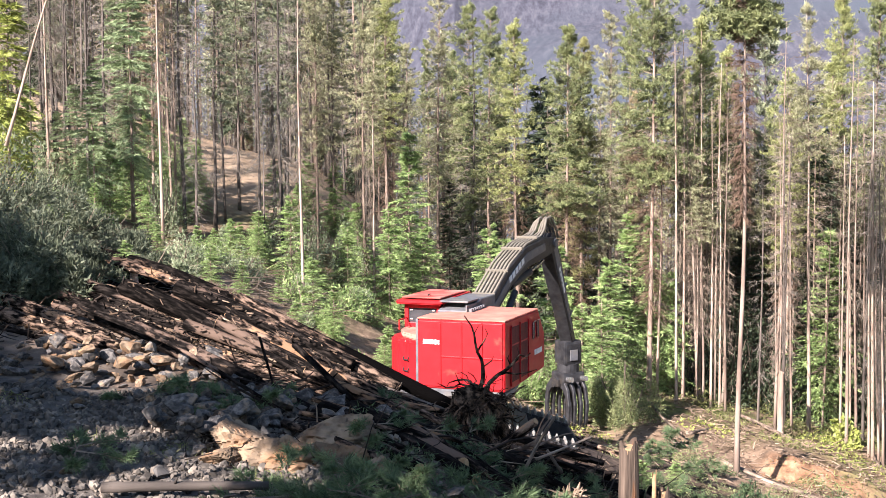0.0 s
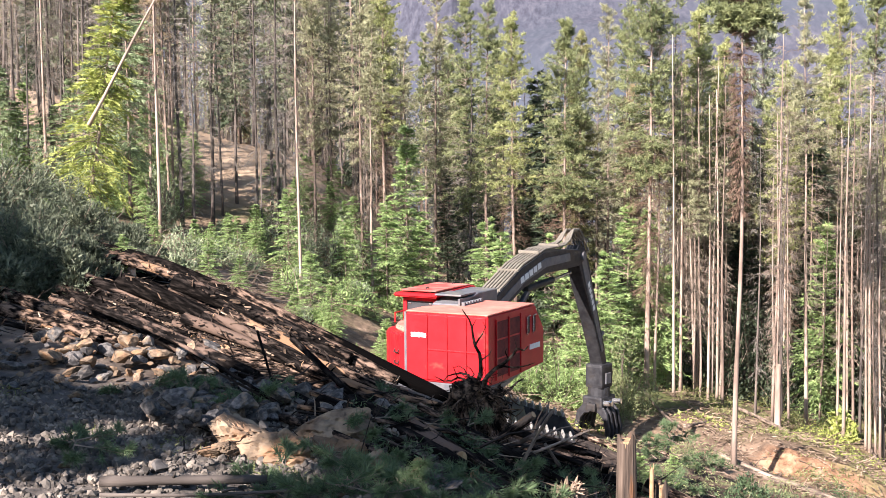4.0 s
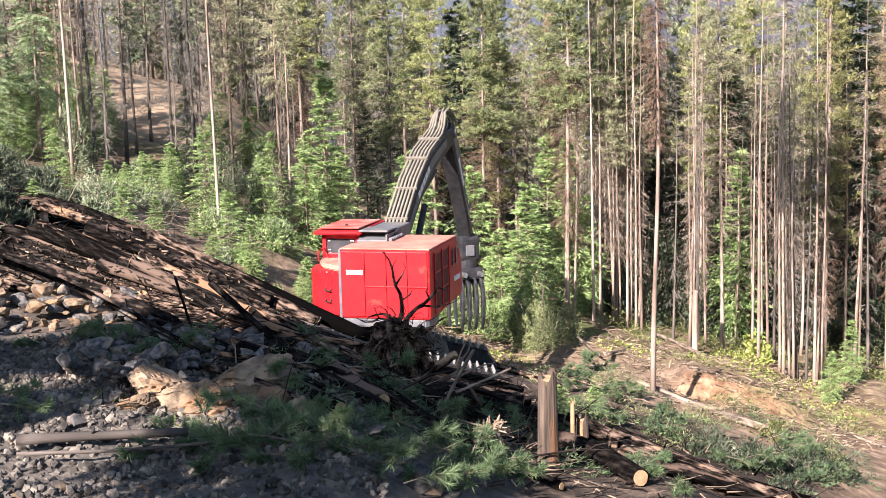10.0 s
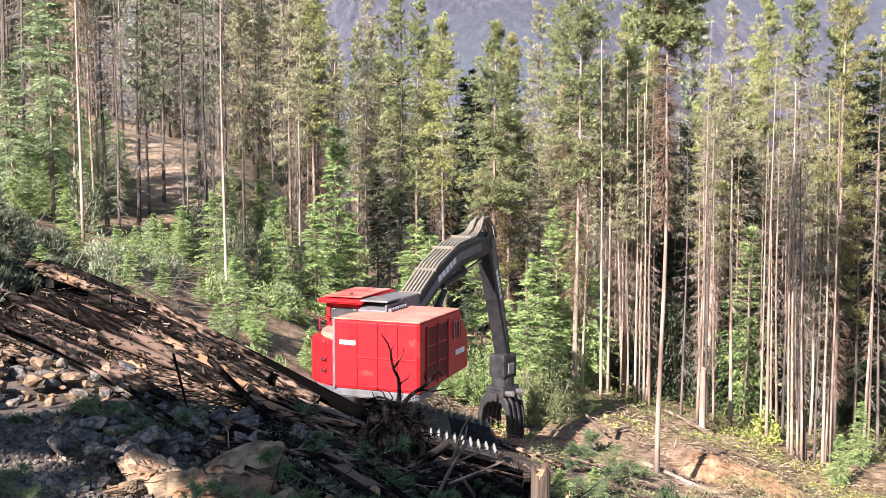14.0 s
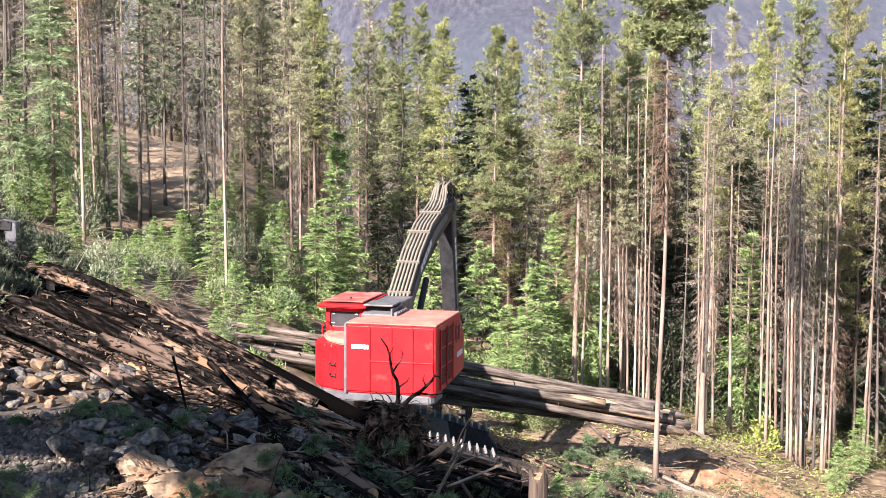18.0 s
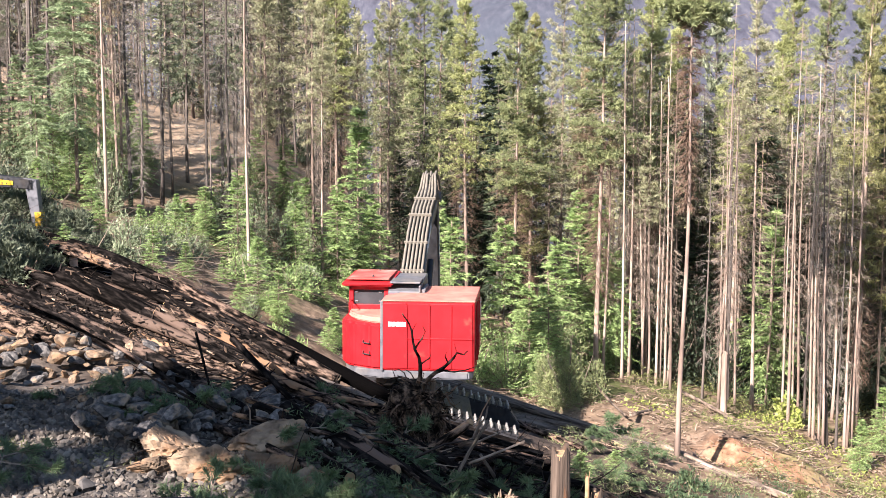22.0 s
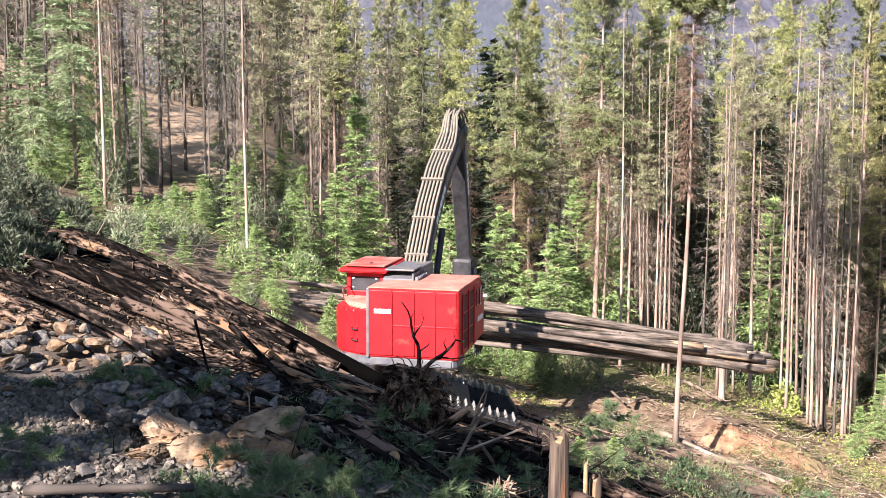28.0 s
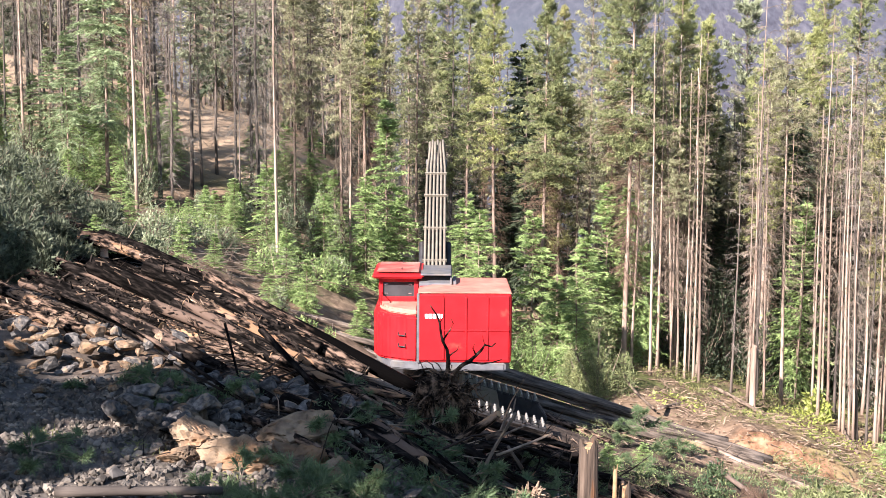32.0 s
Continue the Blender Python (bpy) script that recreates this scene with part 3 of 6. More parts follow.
    part("cab_roof_plate", bm, RED_ROOF, house, "dusty top of the cab roof")
    bm = bmesh.new()
    for y in (-0.3, 1.0):
        tube(bm, [(-0.75, y, 3.284), (-0.75, y, 3.322), (-0.75, y + 0.12, 3.322), (-0.75, y + 0.12, 3.284)], 0.012, 6)
    part("roof_handle", bm, IRON, house)
    # boom foot bracket and muffler tray
    bm = bmesh.new()
    slab(bm, [(-0.75, 2.9), (-0.75, 3.02), (0.1, 3.22), (1.15, 3.22), (1.15, 1.5), (0.3, 1.5)], -0.34, 0.42, 0.02)
    part("boom_bracket", bm, GREY, house)
    bm = bmesh.new()
    box(bm, -0.3, 0.4, -0.7, 0.05, 3.2, 3.24, 0.01)
    box(bm, 0.38, 0.42, -0.8, 0.2, 3.0, 3.16, 0.01)
    for i in range(7):
        box(bm, 0.44, 0.52, -0.75 + i * 0.14, -0.68 + i * 0.14, 3.0, 3.08, 0.005)
    part("hose_tray", bm, GREY, house)
    return house


def make_boom(base):
    """The boom lies along +y from its foot at the origin; the elbow is at BOOM."""
    L = BOOM
    up = [(-0.25, 0.18), (0.9, 0.52), (2.4, 0.78), (3.8, 0.80), (5.2, 0.52), (L - 0.1, 0.22), (L + 0.22, 0.1)]
    dn = [(L + 0.22, -0.16), (L - 0.35, -0.2), (5.0, -0.02), (3.8, 0.22), (2.4, 0.24), (0.9, 0.02), (-0.25, -0.28)]
    bm = bmesh.new()
    slab(bm, up + dn, -0.24, 0.24, 0.02)
    boom = part("boom", bm, IRON, base, "dark grey boom with pale hoses along its back")
    for x in (-0.25, 0.25):
        bm = bmesh.new()
        slab(bm, [(0.6, 0.28), (2.4, 0.60), (3.8, 0.64), (5.4, 0.34), (5.4, 0.12), (3.8, 0.40), (2.4, 0.38), (0.6, 0.08)], x - 0.014, x + 0.014, 0.006)
        part("boom_web", bm, GREY, boom)
        bm = bmesh.new()
        for i in range(5):
            y, s = 2.15 + i * 0.27, (1 if x > 0 else -1)
            box(bm, x + s * 0.016 - 0.004, x + s * 0.016 + 0.004, y, y + 0.21, 0.42 + 0.015 * i, 0.58 + 0.015 * i, 0)
        part("maker_mark", bm, WHITE, boom, "pale bars of the maker's mark")
    for i in range(6):
        x = -0.24 + i * 0.096
        bm = bmesh.new()
        pts = [(x, y, z + 0.07) for y, z in ((0.2, 0.36), (0.9, 0.54), (2.4, 0.80), (3.8, 0.82), (5.1, 0.58))]
        pts += [(x * 0.9, L - 0.8, 0.6 + 0.04 * (i % 3)), (x * 0.75, L - 0.4, 0.76 + 0.06 * (i % 3)), (x * 0.75, L, 0.72 + 0.06 * (i % 2)), (x * 0.9, L + 0.3, 0.4), (x, L + 0.36, 0.05)]
        tube(bm, pts, 0.034, 7)
        part("hydraulic_hose", bm, HOSE, boom, smooth=True)
    for y, z in ((0.9, 0.6), (2.0, 0.8), (3.3, 0.93), (4.6, 0.77)):
        bm = bmesh.new()
        box(bm, -0.3, 0.3, y - 0.025, y + 0.025, z - 0.02, z + 0.05, 0.008)
        part("hose_clamp", bm, HOSE, boom)
    for x in (-0.33, 0.33):
        bm = bmesh.new()
        tube(bm, [(x, 0.5, -0.55), (x, 2.3, 0.12)], 0.085, 12)
        part("lift_cylinder", bm, IRON, boom)
    bm = bmesh.new()
    tube(bm, [(0, 2.9, 0.02), (0, 4.6, -0.22)], 0.1, 12)
    part("stick_cylinder", bm, IRON, boom)
    bm = bmesh.new()
    tube(bm, [(0, 4.6, -0.22), (0, 5.9, -0.38)], 0.05, 10)
    part("cylinder_rod", bm, CHROME, boom)
    bm = bmesh.new()
    tube(bm, [(-0.3, L, 0), (0.3, L, 0)], 0.13, 14)
    part("elbow_pin", bm, GREY, boom)
    return boom


def make_stick(base):
    """The stick hangs from the elbow at the origin along -z."""
    L = STICK
    bm = bmesh.new()
    slab(bm, [(-0.30, 0.28), (0.05, 0.34), (0.34, 0.05), (0.36, -0.9), (0.26, -2.2), (0.17, -L), (-0.13, -L - 0.05), (-0.16, -2.2), (-0.26, -0.7)], -0.2, 0.2, 0.02)
    stick = part("stick", bm, IRON, base, "dark grey tapering stick")
    for x in (-0.21, 0.21):
        bm = bmesh.new()
        slab(bm, [(-0.1, 0.0), (0.2, 0.0), (0.22, -1.0), (0.1, -3.4), (-0.04, -3.4), (-0.12, -1.0)], x - 0.012, x + 0.012, 0.006)
        part("stick_web", bm, GREY, stick)
        bm = bmesh.new()
        for i in range(5):
            box(bm, x - 0.018 if x < 0 else x, x if x < 0 else x + 0.018, -0.03, 0.11, -1.1 - i * 0.2, -0.95 - i * 0.2, 0)
        part("maker_mark", bm, WHITE, stick, "faded bars of the maker's mark")
    for i in range(4):
        x = -0.14 + i * 0.093
        bm = bmesh.new()
        tube(bm, [(x, 0.32, 0.3), (x, 0.43, -0.4), (x, 0.38, -1.4), (x, 0.32, -2.6), (x, 0.30, -3.5), (x * 0.5, 0.2, -4.05)], 0.028, 6)
        part("hydraulic_hose", bm, IRON, stick, smooth=True)
    for z in (-0.8, -1.9, -3.0):
        bm = bmesh.new()
        box(bm, -0.2, 0.2, 0.16, 0.44, z - 0.03, z + 0.03, 0.008)
        part("hose_clamp", bm, GREY, stick)
    bm = bmesh.new()
    tube(bm, [(-0.26, 0, -L + 0.05), (0.26, 0, -L + 0.05)], 0.09, 12)
    part("wrist_pin", bm, CHROME, stick)
    return stick


def make_grapple(base):
    """The grapple hangs below the wrist at the origin."""
    tall = Matrix.Diagonal((1, 1, 1.4, 1))
    bm = bmesh.new()
    box(bm, -0.32, 0.32, -0.3, 0.3, -0.44, 0.1, 0.08)
    tube(bm, [(0, 0, -0.42), (0, 0, -0.62)], 0.34, 18)
    bm.transform(tall)
    grapple = part("grapple_head", bm, IRON, base, "dark grapple head with six hooked tines")
    bm = bmesh.new()
    box(bm, -0.4, 0.4, -0.34, 0.34, -0.86, -0.6, 0.05)
    bm.transform(tall)
    part("grapple_frame", bm, IRON, grapple)
    bm = bmesh.new()
    box(bm, -0.14, 0.14, -0.34, -0.3, -0.34, -0.1, 0.02)
    bm.transform(tall)
    part("head_plate", bm, GREY, grapple)
    bm = bmesh.new()
    box(bm, -0.5, 0.5, -0.16, 0.16, -0.92, -0.74, 0.04)
    bm.transform(tall)
    part("tine_axle", bm, IRON, grapple)
    # two rakes of hooked tines that close on each other along y
    for side in (-1, 1):
        for i in range(4 if side < 0 else 5):
            x = (-0.33 + 0.22 * i) if side < 0 else (-0.44 + 0.22 * i)
            arc = [(0.06, -0.72), (0.34, -0.74), (0.66, -0.92), (0.80, -1.24), (0.74, -1.58), (0.52, -1.86), (0.58, -1.58), (0.60, -1.28), (0.50, -1.06), (0.30, -0.94), (0.06, -0.92)]
            bm = bmesh.new()
            slab(bm, [(side * u * 0.74, -0.72 + (v + 0.72) * 1.1) for u, v in arc], x - 0.05, x + 0.05, 0.014)
            bm.transform(tall)
            part("grapple_tine", bm, IRON, grapple)
    for x in (-0.26, 0.26):
        bm = bmesh.new()
        tube(bm, [(x, -0.3, -0.74), (x, -0.62, -0.72)], 0.06, 10)
        bm.transform(tall)
        part("tine_cylinder", bm, CHROME, grapple)
    return grapple


loader = thing("log_loader", pose(REST[0], REST[1], 0), "red crawler log loader with a dark boom and grapple", "log loader")
make_undercarriage(loader)
HOUSE, BOOM_PART, STICK_PART, GRAPPLE = make_housing(loader), make_boom(loader), make_stick(loader), make_grapple(loader)


# ---- logs ----
def log_mesh(name, length, r, mat, seed, taper=0.75, n=12):
    """A log along z with a slight bend, flattened sides and knots."""
    rng = random.Random(seed)
    bm = bmesh.new()
    k = max(6, int(length * 1.6))
    bend, ph = rng.uniform(-0.035, 0.035) * length, rng.uniform(0, 6)
    rings = []
    for i in range(k + 1):
        s = i / k
        rr = r * (1 - (1 - taper) * s) * (1 + 0.05 * noise.noise(Vector((s * 5, seed, 0))))
        c = Vector((bend * math.sin(s * math.pi) * math.cos(ph), bend * math.sin(s * math.pi) * math.sin(ph), s * length))
        rings.append([bm.verts.new(c + Vector((math.cos(a), math.sin(a), 0)) * rr * (1 + 0.09 * noise.noise(Vector((math.cos(a) * 1.3, math.sin(a) * 1.3 + seed, s * length * 0.9)))))
                      for a in (j * math.tau / n for j in range(n))])
    for r0, r1 in zip(rings, rings[1:]):
        for j in range(n):
            bm.faces.new((r0[j], r0[(j + 1) % n], r1[(j + 1) % n], r1[j]))
    bm.faces.new(rings[0][::-1])
    bm.faces.new(rings[-1])
    for _ in range(int(length * 0.8)):
        s, a = rng.random(), rng.uniform(0, math.tau)
        q = Vector((math.cos(a), math.sin(a), rng.uniform(0.1, 0.6)))
        c = Vector((q.x * r * 0.8, q.y * r * 0.8, s * length))
        tube(bm, [c, c + q * rng.uniform(0.06, 0.25)], [0.02, 0.008], 4)
    return mesh_of(name, bm, mat, True)


def end_mesh(r, seed):
    """A sawn end, a thin disc with a rough face."""
    rng = random.Random(seed)
    bm = bmesh.new()
    tube(bm, [(0, 0, -0.02), (0, 0, 0.012)], r * 0.8, 12)
    for v in bm.verts:
        v.co.z += rng.uniform(-0.006, 0.006)
    return mesh_of("sawn_end", bm, WOOD)


def lay(a, b):
    """The pose that lays the z axis from a to b."""
    a, b = Vector(a), Vector(b)
    return Matrix.Translation(a) @ (b - a).to_track_quat("Z", "Y").to_matrix().to_4x4(), (b - a).length


def make_logs(rows, mats, label, group, seed):
    for i, (x1, y1, z1, x2, y2, z2, r) in enumerate(rows):
        m, length = lay((x1, y1, z1), (x2, y2, z2))
        ob = link_mesh("log", log_mesh("log", length, r, mats[i % len(mats)], seed + i))
        ob.matrix_basis = m
        tagged(ob, label[i % len(label)], "log", group)
        for z in (0, length) if r > 0.07 and (i % 3 == 0 or group == "logs in the slash") else ():
            e = link_mesh("sawn_end", end_mesh(r * (1.0 if z == 0 else 0.75), seed + i), ob, "pale sawn end")
            e.matrix_basis = pose(0, 0, z)


PILE = [
    (-10.95, 25.50, 4.08, -6.68, 22.60, 3.17, 0.15),
    (-7.36, 23.90, 3.53, -3.49, 19.90, 2.81, 0.20),
    (-10.34, 24.30, 3.73, -5.95, 21.30, 3.14, 0.16),
    (-7.01, 24.80, 3.93, -3.00, 22.60, 2.48, 0.19),
    (-4.81, 24.90, 3.31, -1.32, 23.00, 2.12, 0.20),
    (-5.99, 25.20, 3.87, -2.20, 23.20, 2.54, 0.19),
    (-5.77, 23.50, 3.04, -2.51, 22.00, 2.27, 0.15),
    (-5.39, 24.30, 3.16, -2.15, 22.60, 2.21, 0.18),
    (-9.57, 29.50, 4.19, -5.99, 26.50, 3.73, 0.13),
    (-9.66, 23.20, 3.41, -6.58, 21.90, 3.12, 0.12),
    (-6.26, 24.60, 3.58, -3.10, 23.40, 2.61, 0.17),
    (-8.79, 29.00, 4.32, -4.90, 26.00, 3.48, 0.15),
]
SLASH_LOGS = [
    (2.45, 18.1, 1.05, 4.08, 17.0, 0.78, 0.13),
    (3.0, 17.2, 0.95, 4.6, 15.8, 0.8, 0.11),
    (4.5, 21.2, -0.45, 6.3, 19.2, -0.62, 0.2),
    (1.0, 16.4, 1.72, 2.2, 15.0, 1.5, 0.08),
    (0.24, 25.60, 0.78, 2.55, 25.00, 0.28, 0.13),
    (0.37, 25.00, 0.62, 2.79, 24.40, 0.1, 0.14),
    (0.94, 24.30, 0.42, 3.50, 23.60, -0.1, 0.13),
    (0.5, 25.4, 0.45, 3.0, 24.9, -0.1, 0.15),
    (0.9, 24.6, 0.3, 3.3, 23.9, -0.3, 0.16),
    (1.4, 23.6, 0.2, 3.6, 22.4, -0.35, 0.12),
    (-7.55, 23.20, 3.74, -2.72, 17.90, 2.75, 0.04),
    (-1.84, 21.50, 2.26, -0.07, 20.90, 2.06, 0.06),
    (-2.14, 18.00, 2.78, 0.13, 15.30, 2.40, 0.13),
    (-1.71, 18.00, 2.75, -0.05, 15.80, 2.48, 0.17),
    (-2.89, 21.80, 2.67, -0.21, 20.40, 1.93, 0.11),
    (-3.54, 20.20, 2.76, -0.59, 15.10, 2.61, 0.12),
    (-4.69, 19.40, 2.90, -1.96, 17.90, 2.67, 0.05),
]
# on the skid trail and the slope below it
TRAIL_LOGS = [
    (6.61, 31.79, -1.48, 9.59, 28.93, -2.14, 0.12),
    (6.74, 31.29, -1.55, 7.98, 29.91, -1.81, 0.08),
    (9.60, 42.76, -2.53, 10.67, 33.53, -2.56, 0.07),
    (10.80, 34.19, -2.69, 13.17, 30.85, -3.28, 0.05),
    (4.62, 25.12, -0.77, 7.40, 22.94, -1.52, 0.14),
    (4.05, 23.53, -0.56, 6.18, 21.47, -1.00, 0.24),
    (8.98, 40.41, -2.28, 9.59, 38.91, -2.51, 0.05),
    (10.37, 29.93, -2.56, 11.12, 27.64, -2.60, 0.05),
    (14.04, 41.92, -3.61, 12.90, 36.83, -3.27, 0.06),
    (6.10, 40.69, -1.49, 6.29, 35.20, -1.51, 0.05),
    (1.70, 30.82, -0.27, 4.18, 28.77, -0.77, 0.10),
    (3.58, 31.98, -1.12, 5.21, 30.76, -1.27, 0.12),
    (6.45, 35.13, -1.50, 8.51, 39.17, -2.30, 0.06),
]
PALE_LOGS = [
    (-1.63, 22.80, 2.17, -0.39, 22.20, 1.85, 0.09),
    (0.75, 17.00, 1.93, 1.25, 16.90, 2.89, 0.028),
    (0.98, 16.90, 2.28, 1.76, 16.80, 2.63, 0.02),
    (1.35, 17.00, 2.06, 1.14, 16.90, 2.41, 0.028),
    (-0.29, 14.70, 2.49, 0.09, 15.10, 2.36, 0.04),
]


def fill_pile():
    """More logs close under those of the pile, most coloured dark as its shade."""
    rng = random.Random(44)
    rows = []
    for i in range(40):
        u = rng.random()
        x, y = -8.2 + 5.0 * u + rng.uniform(-0.3, 0.3), 24.9 - 0.8 * u + rng.uniform(-1.1, 1.1)
        l = rng.uniform(2.4, 3.8)
        x2, y2 = x + l * 0.88, y - l * rng.uniform(0.38, 0.55)
        z, z2 = ground_height(x, y) + rng.uniform(0.1, 0.5), ground_height(x2, y2) + rng.uniform(0.1, 0.32)
        rows.append((x, y, z, x2, y2, z2, rng.uniform(0.08, 0.16)))
    for i in range(14):
        x, y = rng.uniform(-9.6, -6.6), rng.uniform(26.2, 29.6)
        l, w = rng.uniform(1.6, 3.6), rng.uniform(-0.5, 0.1)
        x2, y2 = x + l * math.cos(w), y + l * math.sin(w)
        rows.append((x, y, ground_height(x, y) + 0.12, x2, y2, ground_height(x2, y2) + 0.1, rng.uniform(0.05, 0.11)))
    return rows


def fill_slash():
    """Broken dark stems strewn below the pile."""
    rng = random.Random(71)
    rows = []
    for i in range(30):
        x, y = rng.uniform(-2.6, 2.2), rng.uniform(16.6, 21.8)
        l, w = rng.uniform(1.0, 3.0), rng.uniform(-0.95, -0.35)
        x2, y2 = x + l * math.cos(w), y + l * math.sin(w)
        rows.append((x, y, ground_height(x, y) + rng.uniform(0.05, 0.3), x2, y2, ground_height(x2, y2) + rng.uniform(0.03, 0.25), rng.uniform(0.025, 0.075)))
    return [r for r in rows if r[3] < 1.9 or r[4] > 17.2]


def fill_lower():
    """Dark stems side by side below the stump, down the slope."""
    rng = random.Random(90)
    rows = []
    for i in range(22):
        x, y = rng.uniform(2.4, 5.0), rng.uniform(17.6, 22.5)
        l, w = rng.uniform(1.6, 4.0), rng.uniform(-0.95, -0.5)
        x2, y2 = x + l * math.cos(w), y + l * math.sin(w)
        rows.append((x, y, ground_height(x, y) + rng.uniform(0.1, 0.25), x2, y2, ground_height(x2, y2) + rng.uniform(0.1, 0.22), rng.uniform(0.06, 0.14)))
    return rows


make_logs(PILE, (LOG_BROWN, LOG_DARK), ("brown log with torn bark in the pile", "charred black log in the sloping pile"), "logs in the pile", 10)
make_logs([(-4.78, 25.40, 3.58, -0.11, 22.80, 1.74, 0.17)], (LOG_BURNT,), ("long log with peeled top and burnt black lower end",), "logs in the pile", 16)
make_logs(fill_pile(), (LOG_DARK, LOG_DARK, LOG_BROWN, LOG_DARK), ("log jammed in the pile, darkened for its shade", "log jammed in the pile, darkened for its shade", "brown log jammed in the pile", "black log in the pile, coloured for its shade"), "logs in the pile", 130)
make_logs(SLASH_LOGS, (LOG_DARK, LOG_DARK, LOG_BROWN), ("dark log half buried in slash", "near-black thin log in the slash", "tan broken log in the slash"), "logs in the slash", 60)
make_logs([(-3.07, 21.6, 3.2, -1.7, 19.4, 2.5, 0.06), (-3.51, 20.5, 3.5, -3.0, 19.1, 2.7, 0.025)], (LOG_DARK,), ("near-black crooked snag in the slash",), "logs in the slash", 300)
make_logs([(0.51, 23.5, 1.22, 2.69, 23.5, 0.56, 0.08), (0.2, 22.8, 1.3, 2.2, 22.3, 0.72, 0.06)], (LOG_DARK,), ("dark log jammed in front of the tracks",), "logs in the slash", 340)
make_logs([(3.0, 19.6, 1.05, 6.3, 17.0, 0.34, 0.15), (3.6, 18.8, 0.9, 5.5, 16.1, 0.74, 0.22), (2.44, 18.5, 1.1, 3.35, 15.6, 1.36, 0.18)], (LOG_BURNT, LOG_BROWN, LOG_DARK), ("long brown log with a burnt lower end on the slope", "thick brown log in the slash below the stump", "thick near-black log beside the splintered stump"), "logs in the slash", 350)
make_logs(fill_lower(), (LOG_DARK, LOG_BROWN, LOG_DARK), ("near-black stem on the slope below the stump", "brown stem on the slope below the stump", "dark broken stem on the slope"), "logs in the slash", 360)
make_logs(TRAIL_LOGS, (LOG_TAN, LOG_TAN, LOG_TAN, LOG_TAN, LOG_BROWN, LOG_BROWN), ("tan weathered log on the skid trail", "thin tan log beside the skid trail", "tan log beside the skid trail", "thin tan log beside the skid trail", "brown log on the slope below the trail", "thick brown log on the slope below the trail"), "logs on the trail", 400)
make_logs(PALE_LOGS, (LOG_GREY,), ("grey barkless limb in the slash",), "logs in the slash", 310)
# dark bark takes the place of the shade over these two logs
make_logs([(-4.0, 13.05, 2.93, -2.2, 13.3, 2.88, 0.062), (-3.9, 12.7, 2.88, -1.6, 13.0, 2.86, 0.022)], (BARK_DARK,), ("weathered grey log lying on the gravel",), "logs in the slash", 320)
make_logs([(0.43, 18.8, 1.95, 1.06, 18.4, 2.5, 0.085)], (LOG_BROWN,), ("broken brown stem with a torn orange end",), "logs in the slash", 330)
make_logs(fill_slash(), (LOG_DARK, LOG_DARK, LOG_BROWN), ("dark broken stem in the slash", "near-black broken stem in the slash", "brown broken stem in the slash"), "logs in the slash", 200)


def strew_bark(name, label, seed, count, mat, size):
    """Flakes and shreds of bark that lie on the pile's logs."""
    rng = np.random.default_rng(seed)
    rows = PILE + fill_pile()[:40]
    vs, fs = [], []
    for i in range(count):
        x1, y1, z1, x2, y2, z2, r = rows[rng.integers(len(rows))]
        a, axis = np.array((x1, y1, z1)), np.array((x2 - x1, y2 - y1, z2 - z1))
        u = rng.random()
        side = np.cross(axis, (0, 0, 1))
        side /= np.linalg.norm(side)
        up = np.cross(side, axis)
        up /= np.linalg.norm(up)
        axis /= np.linalg.norm(axis)
        w = rng.uniform(-1.1, 1.1)
        out = up * math.cos(w) + side * math.sin(w)
        across = side * math.cos(w) - up * math.sin(w)
        c = a + (np.array((x2, y2, z2)) - a) * u + out * (r * (1 - 0.25 * u) + 0.012)
        turn = rng.normal(0, 0.5)
        e, f = axis * math.cos(turn) + across * math.sin(turn), across * math.cos(turn) - axis * math.sin(turn)
        l, b = size * rng.uniform(0.5, 3.0), size * rng.uniform(0.2, 0.5)
        k = len(vs)
        low, high = -0.015, rng.uniform(0.0, 0.012)
        vs += [tuple(c + e * l * p + f * b * q + out * h) for p, q, h in ((-1, -0.6, low), (1, -0.8, low), (0.8, 1, low), (-0.9, 0.7, low), (-0.9, -0.5, high), (0.9, -0.7, high), (0.7, 0.8, high), (-0.8, 0.6, high))]
        fs += [tuple(q + k for q in t) for t in ((4, 5, 6, 7), (0, 1, 5, 4), (1, 2, 6, 5), (2, 3, 7, 6), (3, 0, 4, 7))]
    tagged(link_mesh(name, soup(name, vs, fs, mat)), label, "debris", kind="stuff")


